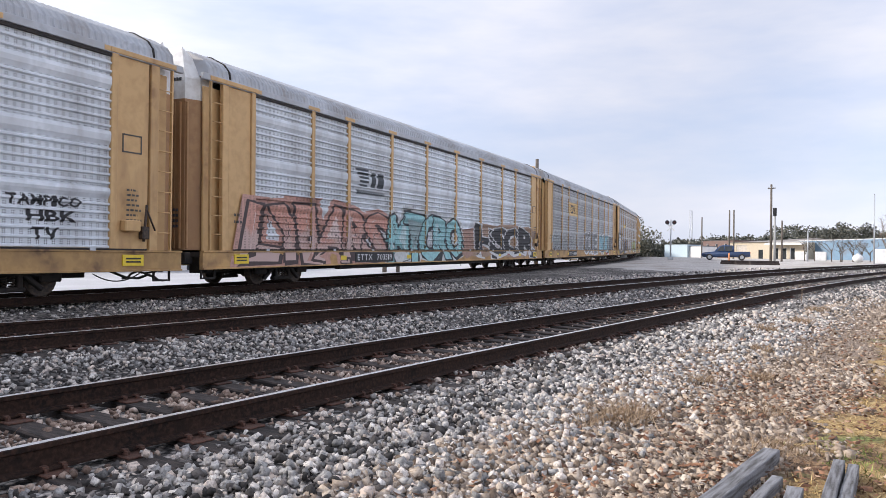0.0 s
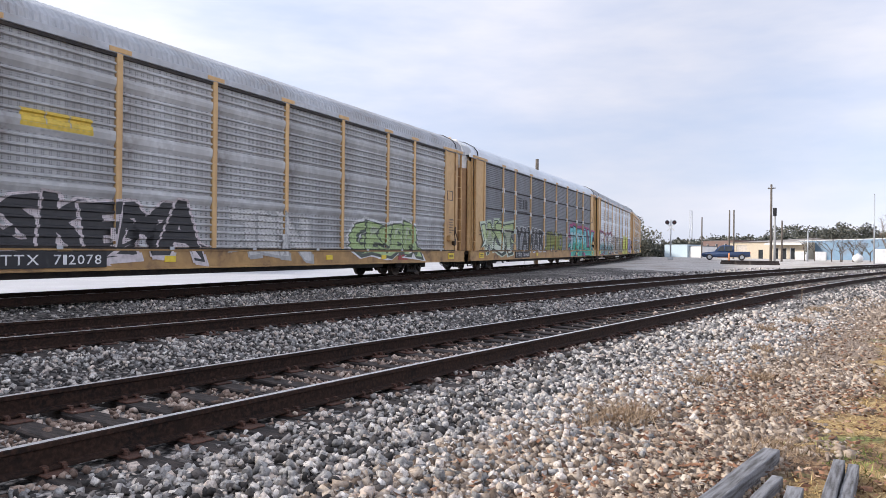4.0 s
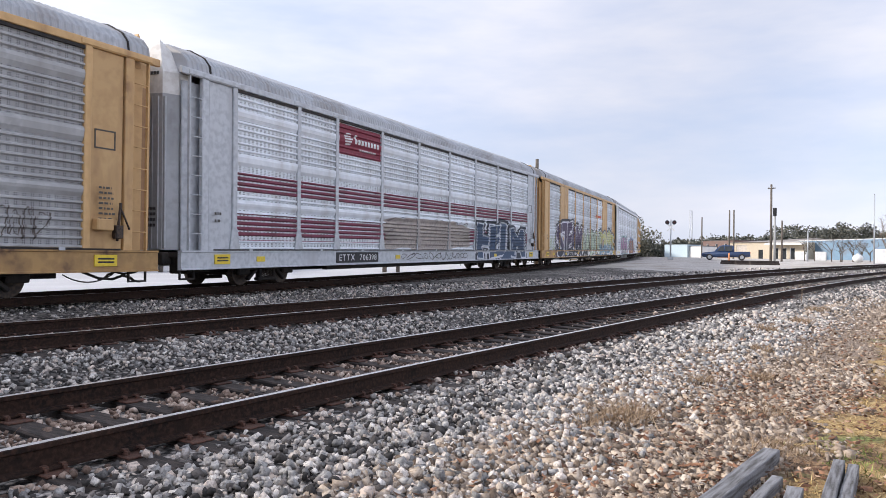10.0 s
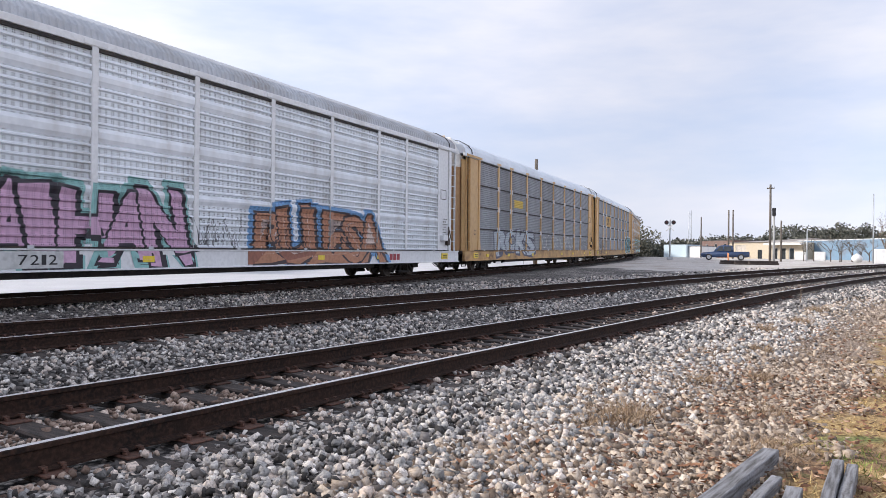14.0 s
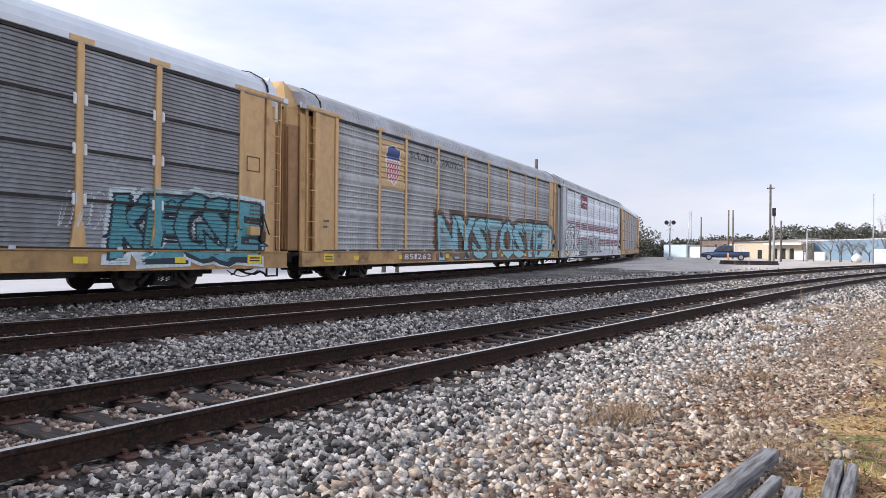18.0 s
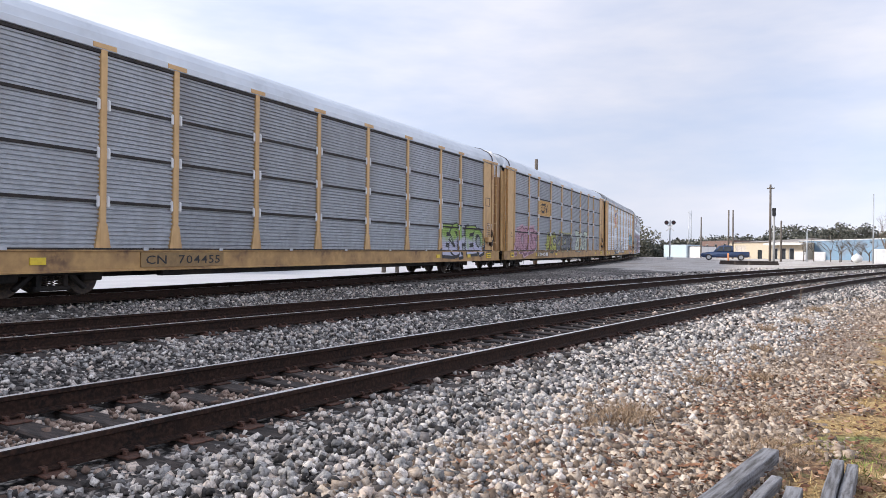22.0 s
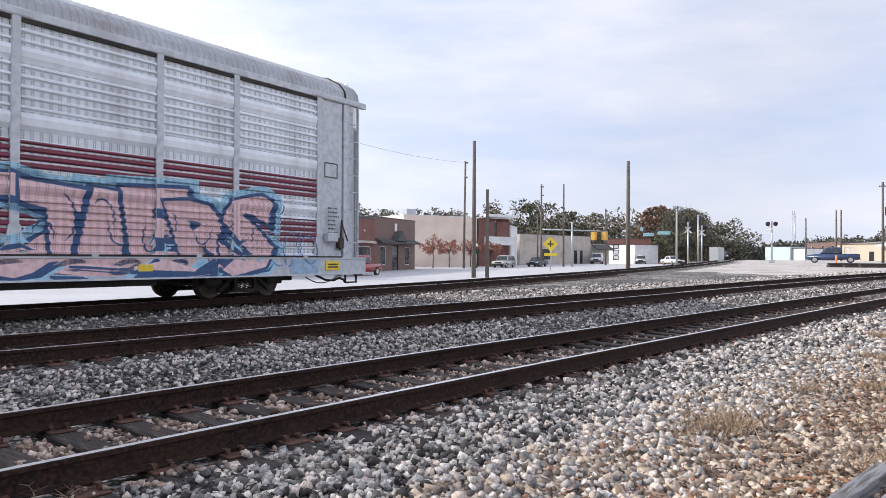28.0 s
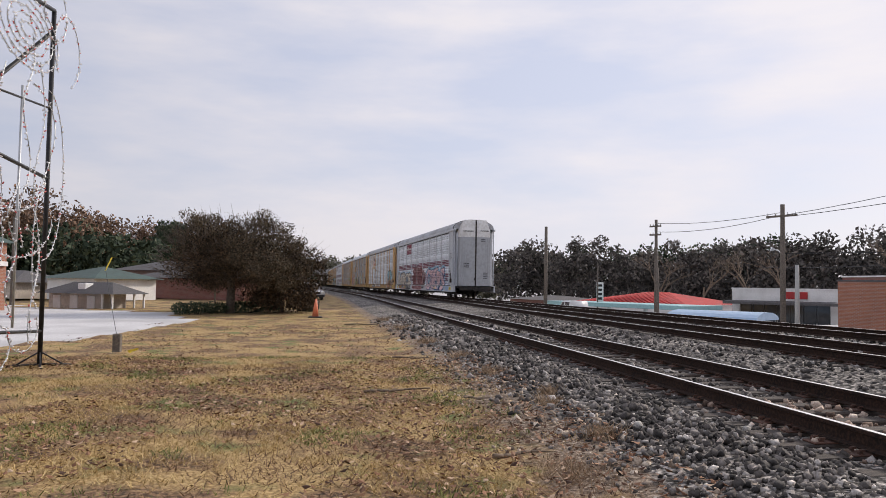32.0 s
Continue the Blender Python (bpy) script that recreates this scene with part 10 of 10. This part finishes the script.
def build_display():
    """A tall black pipe frame strung with a figure of little lights."""
    a, b = Vector((-11.8, -5.5, 0)), Vector((-15.1, -5.55, 0))
    za = ground_z(a.x, a.y)
    fr = thing("light_display_frame", "tall black pipe frame strung with loops of little lights", "light display", Matrix.Translation((a.x, a.y, za)))
    d = (b - a)

    def at(u, z, off=0.0):
        return Vector((d.x * u, d.y * u + off, z))
    for u, h in ((0.0, 6.35), (1.0, 6.8)):
        bm = bmesh.new()
        tube(bm, at(u, -0.1), at(u, h), 0.045, n=8)
        part("upright", bm, M_DARKMETAL, fr)
        bm = bmesh.new()
        for k in range(4):
            ang = k * 1.57 + 0.4
            tube(bm, at(u, 0.04), at(u, 0.02) + Vector((0.55 * math.cos(ang), 0.55 * math.sin(ang), 0)), 0.022, n=6)
            tube(bm, at(u, 0.28), at(u, 0.03) + Vector((0.4 * math.cos(ang), 0.4 * math.sin(ang), 0)), 0.016, n=6)
        part("foot", bm, M_DARKMETAL, fr)
    for u0, z0, u1, z1, r in ((0.0, 6.35, 1.0, 6.8, 0.04), (0.0, 3.72, 1.0, 3.55, 0.035), (0.0, 0.82, 1.0, 0.66, 0.03), (0.0, 4.6, 1.0, 4.9, 0.02)):
        bm = bmesh.new()
        tube(bm, at(u0, z0), at(u1, z1), r, n=8)
        part("crossbar", bm, M_DARKMETAL, fr)
    for p, q in ((at(0.0, 6.3), Vector((0.4, -4.3, 0.2))), (at(1.0, 6.4), Vector((-1.6, -5.2, 0.2)))):
        bm = bmesh.new()
        tube(bm, p, q, 0.04, n=8)
        part("brace", bm, M_DARKMETAL, fr)
    bm = bmesh.new()
    tube(bm, at(0.6, 0.8), at(0.6, 5.0), 0.022, n=6)
    part("light_rod", bm, M_STEEL, fr)
    rng = random.Random(5)
    loops = []

    def ring(u, z, ru, rz, a0, a1, n=26, wob=0.0):
        loops.append([at(u + ru * math.cos(t) + wob * math.sin(3 * t), z + rz * math.sin(t), 0.03) for t in [a0 + (a1 - a0) * i / n for i in range(n + 1)]])
    for k in range(5):
        ring(0.62, 6.0, 0.10 + 0.085 * k, 0.12 + 0.13 * k, 0.3 * k, 6.2 + 0.3 * k)
    ring(1.22, 6.2, 0.22, 0.7, -1.2, 4.0)
    ring(1.0, 6.75, 0.18, 0.55, 0, 6.28)
    ring(0.28, 6.35, 0.24, 0.35, 0.6, 3.6)
    ring(0.22, 4.4, 0.20, 0.85, 1.3, 4.9)
    ring(0.75, 4.2, 0.30, 0.95, -1.6, 1.5, wob=0.04)
    ring(0.5, 3.5, 0.45, 0.7, 3.1, 6.3)
    ring(0.55, 2.75, 0.52, 0.75, 3.1, 6.35)
    ring(0.95, 3.6, 0.28, 1.6, -1.5, 1.6)
    ring(0.10, 3.0, 0.12, 1.5, 1.6, 4.7)
    ring(0.45, 1.7, 0.10, 0.9, 1.4, 5.0, wob=0.05)
    ring(0.75, 1.6, 0.12, 0.95, -1.5, 1.7, wob=0.05)
    ring(0.38, 0.55, 0.18, 0.42, 2.6, 6.5)
    ring(0.72, 0.75, 0.20, 0.4, 3.2, 6.8)
    ring(0.9, 2.2, 0.10, 1.1, 1.5, 4.7)
    for u0, z0, z1, ph in ((0.12, 0.5, 4.2, 0), (0.32, 0.4, 5.2, 1), (0.52, 0.9, 3.4, 2), (0.66, 2.2, 6.0, 3), (0.84, 0.5, 5.6, 4)):
        loops.append([at(u0 + 0.06 * math.sin(ph + 3.1 * k / 6), z0 + (z1 - z0) * k / 24, 0.03) for k in range(25)])
    m_white = surface("white_bulb", (0.80, 0.80, 0.82), 0.35, 0, coat=0.3)
    m_red = surface("red_bulb", (0.60, 0.10, 0.09), 0.35, 0, coat=0.3)
    for i, pts in enumerate(loops):
        bm = bmesh.new()
        pipe(bm, pts, 0.009, 4)
        cord = part("light_string", bm, M_STEEL, fr, "looping string of little bulbs")
        for mat, pick in ((m_white, 0), (m_red, 1)):
            bm = bmesh.new()
            for p, q in zip(pts, pts[1:]):
                n = max(1, int((q - p).length / 0.06))
                for k in range(n):
                    if (rng.random() < 0.22) != bool(pick):
                        continue
                    c = p.lerp(q, k / n) + Vector((rng.uniform(-0.02, 0.02), rng.uniform(-0.02, 0.02), rng.uniform(-0.02, 0.02)))
                    e = Vector((rng.uniform(-1, 1), rng.uniform(-1, 1), rng.uniform(-1, 1))).normalized() * 0.042
                    tube(bm, c, c + e, 0.015, 0.011, n=5)
            if bm.verts:
                o = part("bulb_chain", bm, mat, cord)
                o["kind"] = "stuff"
            else:
                bm.free()


def timbers():
    """Old grey timbers lying by the camera's feet."""
    m_old = surface("grey_old_timber", (0.23, 0.23, 0.24), 0.85, 0, grain=(0.075, 0.07, 0.068), grain_scale=38, stain=(0.40, 0.40, 0.41), stain_scale=9, stain_at=(0.52, 0.70), bump=0.8, bump_scale=40, along=(0.08, 1, 1))
    for x, y, l, w, h, a, tilt in ((5.52, 0.85, 1.95, 0.125, 0.15, -6.0, 0.5), (5.2, 0.685, 1.25, 0.075, 0.11, -5, 0), (5.02, 0.485, 1.2, 0.10, 0.11, 1, 0), (5.72, 0.275, 1.45, 0.08, 0.15, -0.5, 1.0), (5.74, 0.185, 1.40, 0.075, 0.13, -1.0, 1.0)):
        bm = bmesh.new()
        box(bm, -l / 2, l / 2, -w / 2, w / 2, 0, h, 0.006)
        bmesh.ops.subdivide_edges(bm, edges=[e for e in bm.edges if e.calc_length() > l * 0.6], cuts=8)
        for v in bm.verts:
            v.co += Vector((0, noise.noise(v.co * 2.1 + Vector((x, 0, 0))), noise.noise(v.co * 1.7 + Vector((0, y, 3))))) * 0.007
        ob = new("old_timber", from_bm("old_timber", bm, m_old))
        ob.matrix_basis = Matrix.Translation(at_ground(x, y, -0.02)) @ pose(0, 0, 0, 0, tilt, a)
        tagged(ob, "weathered grey squared timber lying in the grass", "timber", "old timbers by the track")


build_west()
build_lot()
build_display()
timbers()

# cars: some stand, some drive by
vehicle("dark blue pickup with a covered bed parked in the gravel yard", "pickup", drive_pose(101.5, 17.3, 100), (0.03, 0.06, 0.14))
vehicle("white car at the junction", "suv", drive_pose(138.8, 57.0, 200), (0.66, 0.66, 0.66))
vehicle("white delivery van parked by the beige shops", "van", drive_pose(126.4, 60.3, 200), (0.70, 0.70, 0.70))
vehicle("white car waiting at the crossing", "sedan", drive_pose(122.1, 44.7, 230), (0.70, 0.70, 0.71))
vehicle("silver sedan parked by the arcade", "sedan", drive_pose(-28.4, 60.0, 160), (0.50, 0.51, 0.52))
vehicle("white car parked behind the silver one", "suv", drive_pose(-27.2, 64.5, 160), (0.70, 0.70, 0.71))
vehicle("dark car beyond the crossing", "sedan", drive_pose(128, 38.5, 200), (0.08, 0.08, 0.09))
vehicle("white SUV with a black grille parked at the lawn", "suv", drive_pose(-15.3, -11.5, 117), (0.74, 0.75, 0.76))
vehicle("white car far down the lot", "suv", drive_pose(-75, -3.0, 20), (0.68, 0.68, 0.69))
RED_TRUCK = vehicle("red pickup truck driving along the street", "pickup", drive_pose(50, 48.5, 193), (0.36, 0.03, 0.035))
SILVER_SUV = vehicle("silver SUV driving along the street", "suv", drive_pose(88, 56, 197), (0.48, 0.47, 0.45))
DARK_CAR = vehicle("dark blue-grey car driving along the street", "sedan", drive_pose(97, 56, 197), (0.05, 0.07, 0.10))
WHITE_TRUCK = vehicle("white pickup truck driving along the street", "pickup", drive_pose(-20, 28, 190), (0.72, 0.73, 0.74))


# ---- what moves ----
TAIL_T = [0.0, 3.0, 6.0, 8.0, 10.0, 11.0, 12.0, 13.0, 14.0, 17.0, 18.0, 19.0, 20.0, 21.0, 22.0, 23.0, 24.0, 27.0, 28.0, 28.4, 28.8, 29.2, 30.0, 32.0]
TAIL_S = [496.7, 445.0, 393.26, 358.94, 325.0, 307.1, 290.45, 273.2, 256.18, 204.58, 187.2, 170.2, 153.2, 135.8, 118.8, 101.2, 84.44, 33.17, 15.6, 8.6, 1.6, -5.5, -19.6, -55.3]
tail_at = smooth_curve(np.array(TAIL_T), np.array(TAIL_S))


def car_pose(k, t):
    """Wagon k (0 is the last) at t seconds, its trucks on the curve of the track."""
    s = tail_at(t) - (PITCH - 2 * HALF) / 2 - HALF - k * PITCH
    a, b = t3_at(s - 10.05), t3_at(s + 10.05)
    d = b - a
    mid = (a + b) / 2
    return Matrix.Translation(mid) @ Euler((0, -math.asin(d.z / d.length), math.atan2(d.y, d.x))).to_matrix().to_4x4()


def lane(t, x_at, t_at, speed, x_far, y0, slope, ang):
    """A car that comes along the street and passes x_at at t_at."""
    x = min(x_far, x_at - speed * (t - t_at))
    return drive_pose(x, y0 + slope * x, ang)


def motions():
    for k, car in enumerate(CARS):
        walk(car, [(t, car_pose(k, t)) for t in [i * 0.5 for i in range(65)]])
    for ob, x_at, t_at, v, far, y0, slope, ang in (
            (RED_TRUCK, 50.0, 28.1, 14.0, 112.0, 36.5, 0.24, 193),
            (SILVER_SUV, 88.5, 28.1, 5.5, 100.0, 37.5, 0.215, 192),
            (DARK_CAR, 97.0, 28.1, 5.0, 108.0, 36.0, 0.207, 192),
            (WHITE_TRUCK, -9.0, 28.5, 15.6, 95.0, 31.2, 0.17, 190)):
        walk(ob, [(t, lane(t, x_at, t_at, v, far, y0, slope, ang)) for t in [i * 1.0 for i in range(33)]])


motions()
